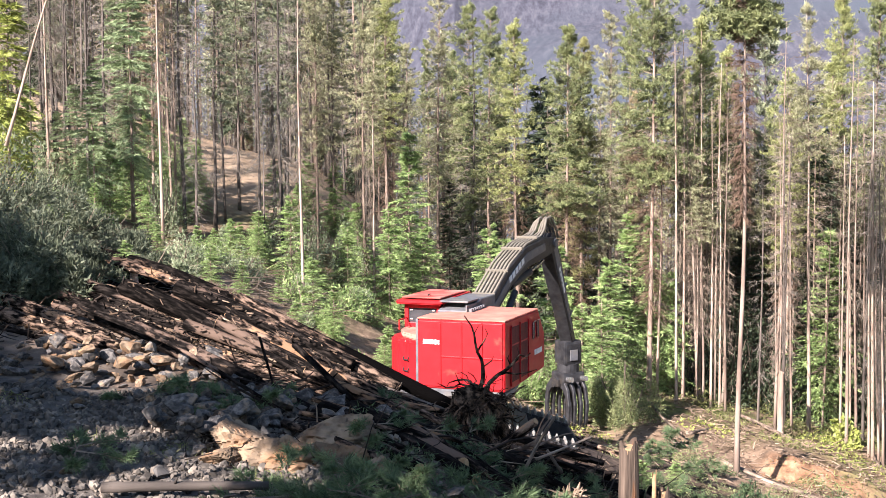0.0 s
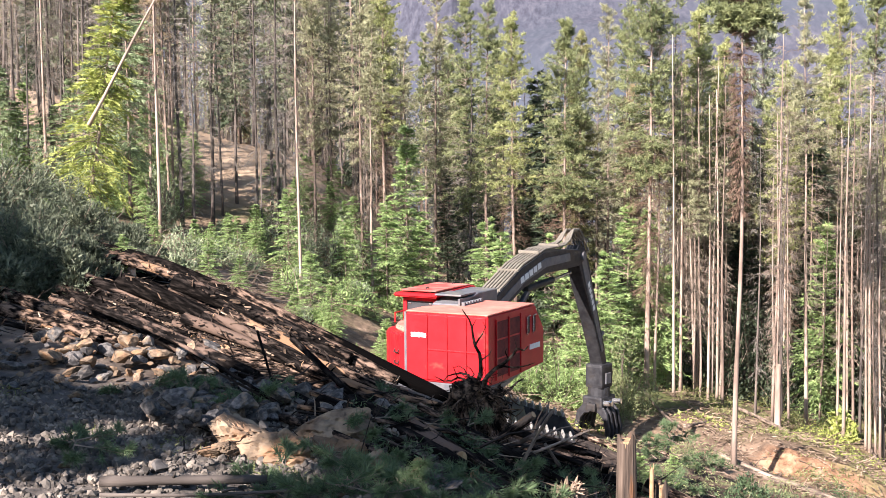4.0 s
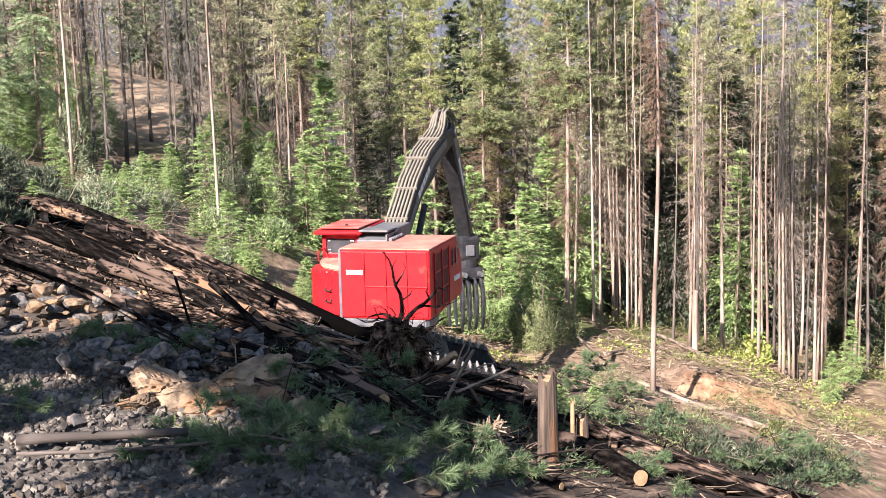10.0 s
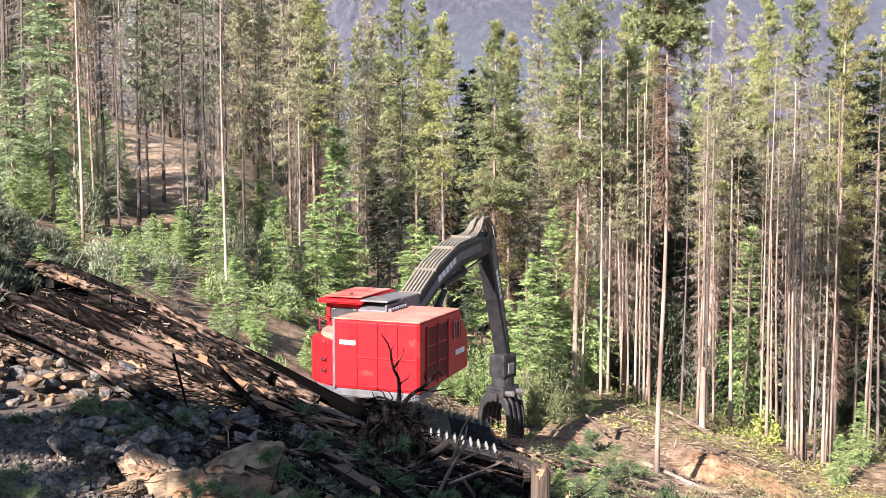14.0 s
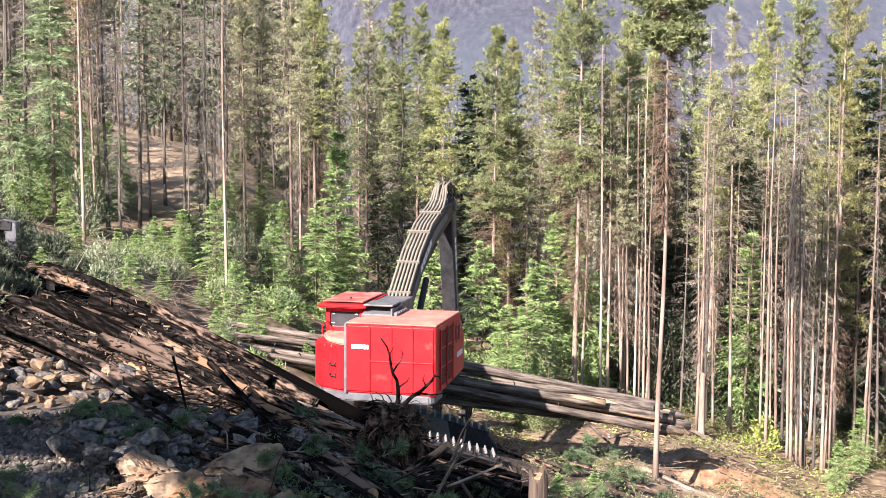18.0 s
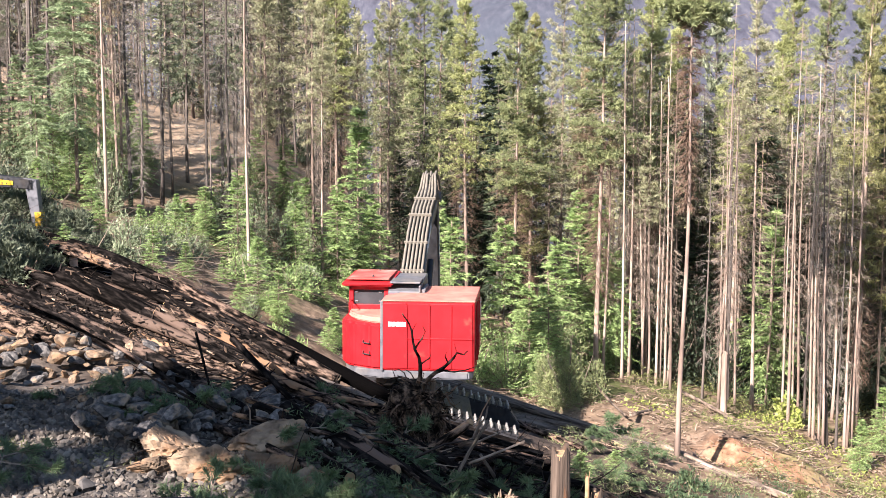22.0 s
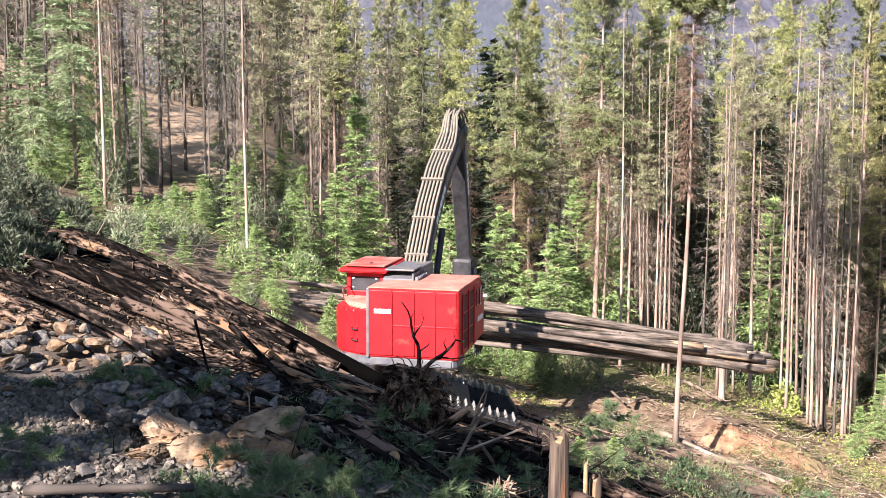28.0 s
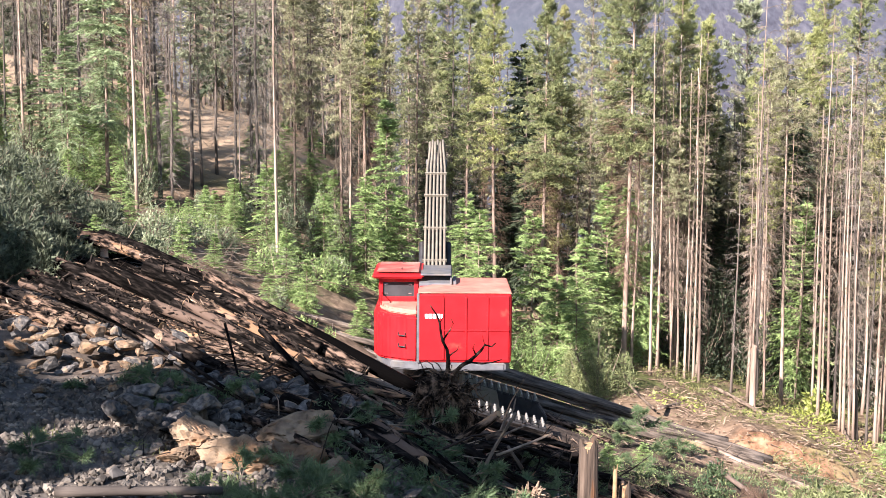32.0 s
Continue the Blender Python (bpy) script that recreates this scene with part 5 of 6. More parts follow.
def make_forest():
    rng = random.Random(11)
    for rows in (WEST, MIDDLE, EAST, YOUNG):
        for kind, x, y, top in rows:
            plant(kind, x, y, top - ground_height(x, y) + 0.15, rng.uniform(0, 360), rng.uniform(-0.8, 0.8))
    for x, y in TRUNKS:
        plant(rng.choice(("pole", "pole_b", "pole", "pole_b", "stem")), x, y, rng.uniform(9.5, 14), rng.uniform(0, 360), rng.uniform(-1.8, 1.8))
    # the rest of the stand to the east
    for i in range(80):
        x, y = rng.uniform(7.5, 21), rng.uniform(42.5, 52)
        plant(rng.choice(("pole", "pole_b", "stem", "pole_b", "pole", "slim")), x + (y - 44) * 0.22, y, rng.uniform(8.5, 13), rng.uniform(0, 360), rng.uniform(-3, 3))
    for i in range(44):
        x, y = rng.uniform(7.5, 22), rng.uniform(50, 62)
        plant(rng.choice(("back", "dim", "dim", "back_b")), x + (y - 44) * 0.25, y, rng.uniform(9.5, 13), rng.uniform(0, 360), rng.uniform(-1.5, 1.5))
    # added dark-coloured spruces stand in for the black shade behind the trunks
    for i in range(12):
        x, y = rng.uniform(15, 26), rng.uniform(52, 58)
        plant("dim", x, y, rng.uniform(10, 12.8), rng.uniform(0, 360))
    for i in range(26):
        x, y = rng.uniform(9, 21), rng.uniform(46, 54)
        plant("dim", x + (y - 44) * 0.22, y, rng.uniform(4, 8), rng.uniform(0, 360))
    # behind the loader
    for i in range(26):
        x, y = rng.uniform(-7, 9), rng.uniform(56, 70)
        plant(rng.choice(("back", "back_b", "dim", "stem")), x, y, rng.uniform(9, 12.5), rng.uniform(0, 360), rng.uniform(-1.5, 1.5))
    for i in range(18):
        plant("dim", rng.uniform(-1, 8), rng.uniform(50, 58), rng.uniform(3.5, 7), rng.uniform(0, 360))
    # the dusty stand to the west, thin in front of the clearing and dark behind it
    for i in range(54):
        x, y = rng.uniform(-27, -5), rng.uniform(62, 76)
        plant(rng.choice(("shade", "dim", "shade", "stem", "back_b")), x, y, rng.uniform(11, 15), rng.uniform(0, 360), rng.uniform(-1.5, 1.5))
    for i in range(34):
        x, y = rng.uniform(-20, -4), rng.uniform(43, 60)
        if -0.235 < x / y < -0.155 and rng.random() < 0.8:
            continue
        plant(rng.choice(("pole_b", "stem", "stem", "stem", "pole_b", "dead")), x, y, rng.uniform(11, 15), rng.uniform(0, 360), rng.uniform(-2, 2))
    for i in range(9):
        plant(rng.choice(("shade", "dead", "stem")), rng.uniform(-24, -15.5), rng.uniform(44, 52), rng.uniform(11, 14), rng.uniform(0, 360), rng.uniform(-2, 2))
    for i in range(16):
        plant(rng.choice(("fir", "fir_b")), rng.uniform(-12.5, -5.5), rng.uniform(31, 39), rng.uniform(0.7, 1.6), rng.uniform(0, 360))
    for i in range(16):
        plant(rng.choice(("fir", "blue", "fir")), rng.uniform(-18, -10.5), rng.uniform(41, 49), rng.uniform(1.8, 4.5), rng.uniform(0, 360))
    # young growth
    for i in range(16):
        x, y = rng.uniform(-9, 9), rng.uniform(42, 50)
        plant(rng.choice(("fir", "fir_b")), x, y, rng.uniform(1.4, 3.2), rng.uniform(0, 360))
    # up the hill behind the camera: their shade falls across the bench
    for kind, u, top in (("bushy", -20.9, 13.3), ("flat", -19.3, 12.6), ("flat", -18.2, 12.3), ("flat", -17.0, 11.8), ("flat", -15.9, 11.7), ("flat", -14.9, 12.0), ("umbrella", -14.0, 14.6), ("umbrella", -13.0, 15.0), ("umbrella", -12.0, 15.2), ("umbrella", -11.0, 15.1),
                         ("umbrella", -10.0, 14.8), ("sparse", -8.0, 11.8), ("sparse", -9.2, 12.2), ("sparse", -12.4, 11.8), ("bushy", -21.8, 13.6), ("bushy", -22.8, 15.5), ("bushy", -24.0, 16.0)):
        back = rng.uniform(2.5, 4.0)
        x, y, top = 0.80 * u - 0.60 * back, -0.60 * u - 0.80 * back, top + 0.65 * (back - 3)
        plant(kind, x, y, top - ground_height(x, y), rng.uniform(0, 360))


make_forest()


def make_far_woods():
    """The woods beyond, joined: slim trunks and ragged cones of boughs."""
    rng = np.random.default_rng(17)
    vs, fs, tv, tf = [], [], [], []
    for i in range(430):
        y = 66 + 60 * rng.random() ** 1.3
        x = rng.uniform(-0.5, 0.5) * y
        z, H = ground_height(x, y) - 0.3, rng.uniform(9.5, 14) + max(0.0, (y - 80) * 0.09)
        n = 620
        t = rng.random(n)
        az = rng.uniform(0, math.tau, n)
        r = 1.5 * (1 - t) ** 0.8 * rng.uniform(0.2, 1, n)
        c = np.stack([x + np.cos(az) * r, y + np.sin(az) * r, z + H * (0.04 + 0.96 * t)], 1)
        d = np.stack([np.cos(az), np.sin(az), 0 * az - 0.2], 1)
        vs.append(blades(rng, c, d + np.array((0, 0, 0.4)), 0.28, 0.045, 0.6))
        for q in range(3):
            an = q * math.tau / 3
            tv += [(x + 0.14 * math.cos(an), y + 0.14 * math.sin(an), z), (x + 0.03 * math.cos(an), y + 0.03 * math.sin(an), z + H)]
        k = len(tv) - 6
        tf += [(k, k + 2, k + 3, k + 1), (k + 2, k + 4, k + 5, k + 3), (k + 4, k, k + 1, k + 5)]
    v = np.concatenate(vs)
    tagged(link_mesh("far_woods", soup("far_woods", v.tolist(), np.arange(len(v)).reshape(-1, 3).tolist(), NEEDLE_AIRY)), "dense green pine woods beyond the clearing", "woods", kind="stuff")
    tagged(link_mesh("far_trunks", soup("far_trunks", tv, tf, BARK)), "grey pine trunks in the far woods", "woods", kind="stuff")


make_far_woods()


# ---- shrubs, rocks, slash ----
def shrub_mesh(name, seed, R, H, count, mat, size, width):
    rng = np.random.default_rng(seed)
    # uneven clumps on an oval frame
    clumps = 22
    hub = rng.normal(0, 1, (clumps, 3))
    hub /= np.linalg.norm(hub, axis=1, keepdims=True)
    hub *= rng.uniform(0.25, 0.85, (clumps, 1))
    hub[:, 2] = np.abs(hub[:, 2])
    girth = rng.uniform(0.16, 0.42, clumps)
    k = rng.integers(0, clumps, count)
    c = rng.normal(0, 1, (count, 3))
    c /= np.linalg.norm(c, axis=1, keepdims=True)
    p = (hub[k] + c * (girth[k] * rng.uniform(0.3, 1, count) ** 0.5)[:, None]) * np.array((R, R, H))
    p[:, 2] = np.abs(p[:, 2])
    v = blades(rng, p, c + np.array((0, 0, 0.4)), size, width)
    return soup(name, v.tolist(), np.arange(len(v)).reshape(-1, 3).tolist(), mat)


def shrub(name, x, y, R, H, mat, label, seed, count=2600, size=0.2, width=0.05):
    ob = thing(name, pose(x, y, ground_height(x, y) - 0.08), label, "shrub", "shrubs")
    rng = np.random.default_rng(seed)
    n = 26
    d = rng.normal(0, 1, (n, 3))
    d[:, 2] = np.abs(d[:, 2]) + 0.3
    d /= np.linalg.norm(d, axis=1, keepdims=True)
    tv, tf = twig_soup(np.zeros((n, 3)), d * np.array((R, R, H)), np.full(n, 0.9), 0.02, rng)
    tagged_stuff("stem_wood", soup("stem_wood", tv, tf, TWIG), ob)
    link_mesh("foliage", shrub_mesh("foliage", seed, R, H, count, mat, size, width), ob)
    return ob


shrub("bushy_fir", 5.0, 38.6, 1.3, 3.0, NEEDLE, "rounded dark green bushy fir beside the skid trail", 1, 14000, 0.1, 0.014)
shrub("bushy_fir", 2.0, 39.5, 1.2, 2.0, NEEDLE_BRIGHT, "low bright green bushy fir", 2, 4600, 0.13, 0.014)
shrub("bushy_fir", 3.2, 40.2, 1.4, 2.3, NEEDLE_BRIGHT, "low bright green bushy fir", 3, 4600, 0.13, 0.014)
shrub("lime_bush", 12.9, 41.2, 0.7, 1.2, LEAF_LIME, "small lime-yellow leafy bush under the pines", 4, 900, 0.16, 0.07)
for k, (x, y, R, H) in enumerate(((-9.4, 26.2, 1.5, 1.9), (-8.4, 25.6, 0.9, 1.3), (-9.6, 24.9, 1.1, 1.3), (-10.6, 25.6, 1.3, 1.5), (-10.9, 27.2, 1.9, 2.5), (-8.7, 27.6, 0.9, 0.9), (-12.0, 30.0, 2.2, 2.4), (-10.4, 29.4, 1.2, 1.3), (-9.2, 32.6, 1.1, 1.0), (-10.8, 34.0, 1.3, 1.4), (-8.2, 30.6, 0.8, 0.7), (-12.4, 36.0, 1.4, 1.6))):
    shrub("dark_brush", x, y, R, H, LEAF_DARK, "dense brush heap on the hillside, shade in its dark colour", 20 + k, 8000, 0.15, 0.02)
for k in range(84):
    rr = random.Random(300 + k)
    x, y = (rr.uniform(-8.5, -0.8), rr.uniform(28.5, 43)) if k < 40 else (rr.uniform(-15, -3), rr.uniform(40, 54))
    if -0.22 < x / y < -0.165 and y > 43:
        continue
    if k % 2:
        plant("fir_b" if k % 4 == 1 else "fir", x, y, rr.uniform(0.9, 2.0) * (1 if k < 40 else 1.5), rr.uniform(0, 360))
        continue
    shrub("sage_bush", x, y, rr.uniform(0.5, 1.1), rr.uniform(0.6, 1.3) * (1 if k < 40 else 2.0), LEAF_SAGE if k % 3 else NEEDLE_BRIGHT, "low grey-green leafy bush at the forest edge", 40 + k, 1700, 0.11, 0.017)

# added brush, its colour fills the gaps between trunks with shade
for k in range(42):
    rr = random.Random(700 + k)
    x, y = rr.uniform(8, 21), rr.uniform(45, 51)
    shrub("dark_brush", x + (y - 42) * 0.2, y, rr.uniform(0.9, 1.5), rr.uniform(2.5, 5.5), NEEDLE_SHADE, "tall leafy brush coloured dark as shade between the trunks", 400 + k, 1300, 0.18, 0.035)


def rock_mesh(seed, mat):
    """A broken stone: the hull of a few scattered points, split along some planes, with its edges a little worn."""
    rng = random.Random(seed)
    bm = bmesh.new()
    squash = (rng.uniform(0.85, 1.1), rng.uniform(0.6, 0.9), rng.uniform(0.45, 0.75))
    cuts = [(Vector((rng.gauss(0, 1), rng.gauss(0, 1), rng.gauss(0, 1))).normalized(), rng.uniform(0.45, 0.75)) for _ in range(5)]
    for _ in range(34):
        p = Vector((rng.gauss(0, 1), rng.gauss(0, 1), rng.gauss(0, 1))).normalized() * rng.uniform(0.9, 1.1)
        for n, q in cuts:
            p -= n * max(0.0, p.dot(n) - q)
        bm.verts.new((p.x * squash[0], p.y * squash[1], p.z * squash[2]))
    bmesh.ops.convex_hull(bm, input=list(bm.verts))
    bmesh.ops.delete(bm, geom=[v for v in bm.verts if not v.link_faces], context="VERTS")
    bmesh.ops.dissolve_limit(bm, angle_limit=radians(9), verts=list(bm.verts), edges=list(bm.edges))
    return mesh_of("rock", bm, mat)


ROCKS = [rock_mesh(s, ROCK) for s in range(12)]
TAN_ROCKS = [rock_mesh(s + 40, ROCK_TAN) for s in range(8)]


RUBBLE = {True: ([], []), False: ([], [])}


def rock(x, y, size, rng, up=0.25, flat=1.0, tan=False, lift=0.0):
    me = rng.choice(TAN_ROCKS if tan else ROCKS)
    m = pose(x, y, ground_height(x, y) + size * up + lift, rng.uniform(-25, 25), rng.uniform(-25, 25), rng.uniform(0, 360)) @ Matrix.Diagonal((size, size * rng.uniform(0.7, 1), size * rng.uniform(0.65, 0.95) * flat, 1))
    if size < 0.145:
        vs, fs = RUBBLE[tan]
        k = len(vs)
        vs += [tuple(m @ v.co) for v in me.vertices]
        fs += [tuple(q + k for q in p.vertices) for p in me.polygons]
        return None
    ob = link_mesh("rock", me)
    ob.matrix_basis = m
    return tagged(ob, "tan broken boulder on the gravel bench" if tan else "grey angular rock on the gravel bench", "rock", "rocks")


def boulder(x, y, w, d, h, turn, seed, label):
    """A large split boulder: flat broken faces, cracks between them, rough all over."""
    rng = random.Random(seed)
    bm = bmesh.new()
    bmesh.ops.create_icosphere(bm, subdivisions=5, radius=1)
    cuts = [(Vector((rng.gauss(0, 1), rng.gauss(0, 1), rng.gauss(0.25, 0.9))).normalized(), rng.uniform(0.42, 0.8)) for _ in range(16)]
    shift = Vector((seed * 1.7, 0, 0))
    for v in bm.verts:
        p = v.co.copy()
        for n, q in cuts:
            p -= n * max(0.0, p.dot(n) - q)
        crack = min(abs(noise.noise(p * 1.9 + shift)), 1.4 * abs(noise.noise(p * 3.7 - shift)))
        step_up = math.floor(3 * noise.noise(p * 1.6 - shift)) / 3
        p *= 1 + 0.09 * step_up + 0.06 * noise.noise(p * 4 + shift) + 0.035 * noise.noise(p * 11) + 0.02 * noise.noise(p * 27) - 0.16 * max(0.0, 1 - crack * 11)
        v.co = Vector((p.x * w, p.y * d, p.z * h)) * 1.35
    ob = part("boulder", bm, ROCK_TAN)
    ob.matrix_basis = pose(x, y, ground_height(x, y) + h * 0.12, rng.uniform(-8, 8), rng.uniform(-8, 8), turn)
    return tagged(ob, label, "boulder", "rocks")


def make_rocks():
    rng = random.Random(21)
    for k, (x, y, w, d, h, turn) in enumerate(((-2.35, 15.0, 0.66, 0.5, 0.3, 8), (-1.6, 15.0, 0.34, 0.32, 0.24, 40), (-1.85, 16.2, 0.62, 0.5, 0.3, -10), (-2.85, 15.7, 0.45, 0.4, 0.26, 70), (-1.1, 14.75, 0.28, 0.3, 0.18, 20), (-3.05, 15.0, 0.26, 0.24, 0.2, 15), (-3.15, 16.4, 0.3, 0.3, 0.3, 50))):
        boulder(x, y, w, d, h, turn, 900 + k, "large tan weathered boulder beside the slash")
    # rubble against the boulders
    for i in range(46):
        rock(rng.gauss(-3.35, 0.35), rng.gauss(16.1, 0.5), 0.07 + 0.2 * rng.random() ** 2, rng, 0.3, lift=rng.uniform(0, 0.28))
    for x, y, s in ((-5.9, 21.0, 0.36), (-5.75, 20.2, 0.33), (-6.5, 20.6, 0.28), (-6.9, 20.0, 0.3), (-5.2, 20.6, 0.26), (-5.5, 20.5, 0.24), (-4.9, 20.3, 0.2), (-6.2, 19.9, 0.24), (-6.3, 19.2, 0.22)):
        rock(x, y, s, rng, 0.4, tan=True, lift=0.12)
    for x, y, s in ((0.09, 13.9, 0.3), (0.3, 13.15, 0.34), (0.6, 13.0, 0.3), (-0.2, 14.6, 0.24), (-0.9, 14.2, 0.22)):
        rock(x, y, s, rng, 0.12, 0.55)
    # the heap below the log ends
    for i in range(210):
        x, y = rng.uniform(-9, -4.2), rng.gauss(20.6, 0.75)
        rock(x, y, 0.07 + 0.19 * rng.random() ** 2.2, rng, 0.3, tan=rng.random() < 0.35, lift=0.34 * max(0.0, 1 - abs(y - 21.2) / 1.2) * rng.random())
    # along the edge of the bench and over it
    for i in range(90):
        x = rng.uniform(-8.5, -3.6)
        rock(x, rng.gauss(18.6, 0.5), 0.06 + 0.13 * rng.random() ** 2, rng, tan=rng.random() < 0.4)
    for i in range(110):
        x, y = rng.uniform(-4.4, -0.6), rng.uniform(16.6, 20.2)
        rock(x, y, 0.07 + 0.24 * rng.random() ** 2, rng, 0.35)
    for i in range(60):
        x, y = rng.uniform(-5.6, -0.4), rng.uniform(10.5, 14.2)
        rock(x, y, 0.05 + 0.09 * rng.random() ** 2, rng, tan=rng.random() < 0.5)


make_rocks()
for tan, (vs, fs) in RUBBLE.items():
    tagged(link_mesh("rubble", soup("rubble", vs, fs, ROCK_TAN if tan else ROCK)), "small tan broken stones on the bench" if tan else "small grey broken stones on the bench", "rubble", kind="stuff")


plant("fir_b", 4.7, 27.0, 0.8, 40)
plant("fir_b", 3.6, 24.6, 1.1, 10)
plant("fir", 13.6, 36.0, 1.8, 80)


def scatter_stones():
    """Broken stone: small uneven lumps, half sunk."""
    rng = np.random.default_rng(8)
    vs, fs = [], []
    g = (1 + 5 ** 0.5) / 2
    base = np.array([(-1, g, 0), (1, g, 0), (-1, -g, 0), (1, -g, 0), (0, -1, g), (0, 1, g), (0, -1, -g), (0, 1, -g), (g, 0, -1), (g, 0, 1), (-g, 0, -1), (-g, 0, 1)]) / 1.9
    tris = ((0, 11, 5), (0, 5, 1), (0, 1, 7), (0, 7, 10), (0, 10, 11), (1, 5, 9), (5, 11, 4), (11, 10, 2), (10, 7, 6), (7, 1, 8),
            (3, 9, 4), (3, 4, 2), (3, 2, 6), (3, 6, 8), (3, 8, 9), (4, 9, 5), (2, 4, 11), (6, 2, 10), (8, 6, 7), (9, 8, 1))
    for i in range(15000):
        y = 9.5 + 9.5 * rng.random() ** 0.9
        x = rng.uniform(-0.44 * y, -0.05 * y + 0.6)
        s = 0.01 + 0.06 * rng.random() ** 2.6
        p = base * s * rng.uniform(0.55, 1.2, (12, 1)) * rng.uniform(0.6, 1.3, 3)
        p = p @ np.linalg.qr(rng.normal(0, 1, (3, 3)))[0] + (x, y, ground_height(x, y) + s * 0.2)
        k = len(vs)
        vs += p.tolist()
        fs += [tuple(q + k for q in f) for f in tris]
    tagged(link_mesh("gravel", soup("gravel", vs, fs, GRAVEL)), "loose grey and tan gravel on the bench", "gravel", kind="stuff")


scatter_stones()


def scatter_sticks(name, label, seed, count, area, mat, length, r, rise):
    rng = np.random.default_rng(seed)
    x0, x1, y0, y1 = area
    s, d, l = [], [], []
    for i in range(count):
        x, y = rng.uniform(x0, x1), rng.uniform(y0, y1)
        s.append((x, y, ground_height(x, y) + rng.uniform(0, 0.12)))
        v = np.array((rng.normal(0, 1) + 0.8, rng.normal(0, 0.8), rng.normal(0, 1) * rise - 0.2))
        d.append(v / np.linalg.norm(v))
        l.append(rng.uniform(*length))
    tv, tf = twig_soup(np.array(s), np.array(d), np.array(l), r, rng)
    tagged(link_mesh(name, soup(name, tv, tf, mat)), label, "debris", kind="stuff")


strew_bark("bark_flakes", "dark shreds of burnt bark on the logs", 61, 1500, STICK_DARK, 0.042)
strew_bark("bark_flakes", "orange-brown bark flakes on the logs", 62, 1100, ROOT, 0.04)
strew_bark("bark_flakes", "pale wood shreds on the logs", 63, 300, CHIP, 0.035)
scatter_sticks("slash", "dark broken branches among the logs", 31, 260, (-4.5, 3.2, 16.5, 24), STICK_DARK, (0.3, 1.7), 0.026, 0.35)
scatter_sticks("slash", "tan chips and broken sticks on the trail", 32, 900, (1.0, 16, 29.5, 41), CHIP, (0.12, 0.75), 0.018, 0.2)
scatter_sticks("slash", "short torn chips on the trail", 37, 2600, (1.0, 15, 29.5, 40), CHIP, (0.05, 0.3), 0.022, 0.25)
scatter_sticks("slash", "dark broken sticks below the trail", 38, 420, (1.4, 9.0, 13.5, 27), STICK_DARK, (0.2, 1.3), 0.02, 0.3)
scatter_sticks("slash", "torn pale splinters below the trail", 39, 420, (1.4, 9.0, 13.5, 28), CHIP, (0.08, 0.5), 0.016, 0.4)
scatter_sticks("slash", "pale sticks at the forest edge", 33, 700, (-9, 14, 36, 52), CHIP, (0.3, 1.8), 0.016, 0.3)
scatter_sticks("slash", "fine dark twigs below the pile", 35, 380, (-3.5, 3.6, 14.6, 21), STICK_DARK, (0.2, 0.9), 0.012, 0.5)
scatter_sticks("slash", "tan broken twigs below the pile", 36, 260, (-2.5, 4.5, 15, 22), CHIP, (0.15, 0.7), 0.014, 0.4)
scatter_sticks("slash", "dark broken tops heaped before the tracks", 45, 330, (-0.6, 3.4, 22.4, 26.6), STICK_DARK, (0.4, 1.6), 0.022, 0.6)
scatter_sticks("slash", "pale broken limbs heaped before the tracks", 46, 90, (0.2, 4.2, 22.0, 27.0), CHIP, (0.3, 1.2), 0.02, 0.4)
scatter_sticks("slash", "grey broken limbs above the pile", 47, 520, (-12.5, -4.5, 28, 39), TWIG, (0.4, 1.8), 0.014, 0.4)
scatter_sticks("slash", "dark sticks on the far pile", 34, 350, (-9.5, -3.5, 22, 27), STICK_DARK, (0.3, 1.4), 0.015, 0.5)


def scatter_green(name, label, seed, spots, mat, count, size, width):
    rng = np.random.default_rng(seed)
    c = []
    for x, y, R, H in spots:
        for i in range(count):
            a, q = rng.uniform(0, math.tau), rng.random() ** 0.5 * R
            px, py = x + q * math.cos(a), y + q * math.sin(a)
            c.append((px, py, ground_height(px, py) + rng.random() * H * (1.1 - q / R)))
    v = blades(rng, np.array(c), np.tile((0.5, -0.2, 0.1), (len(c), 1)), size, width, 1.3)
    tagged(link_mesh(name, soup(name, v.tolist(), np.arange(len(v)).reshape(-1, 3).tolist(), mat)), label, "undergrowth", kind="stuff")


scatter_green("fallen_boughs", "dark green fallen boughs in the slash", 41, [(-0.8, 15.2, 0.9, 0.4), (0.3, 14.9, 0.8, 0.4), (-1.5, 17.6, 0.5, 0.4), (0.9, 16.3, 0.6, 0.35), (-1.3, 21.6, 0.5, 0.5), (1.9, 18.5, 0.7, 0.4), (1.2, 15.6, 0.6, 0.4), (2.6, 16.6, 0.6, 0.35), (0.1, 17.2, 0.5, 0.3), (-0.6, 19.2, 0.4, 0.4), (2.4, 19.6, 0.6, 0.4), (-2.9, 18.4, 0.4, 0.4)], NEEDLE_BOUGH, 600, 0.12, 0.010)
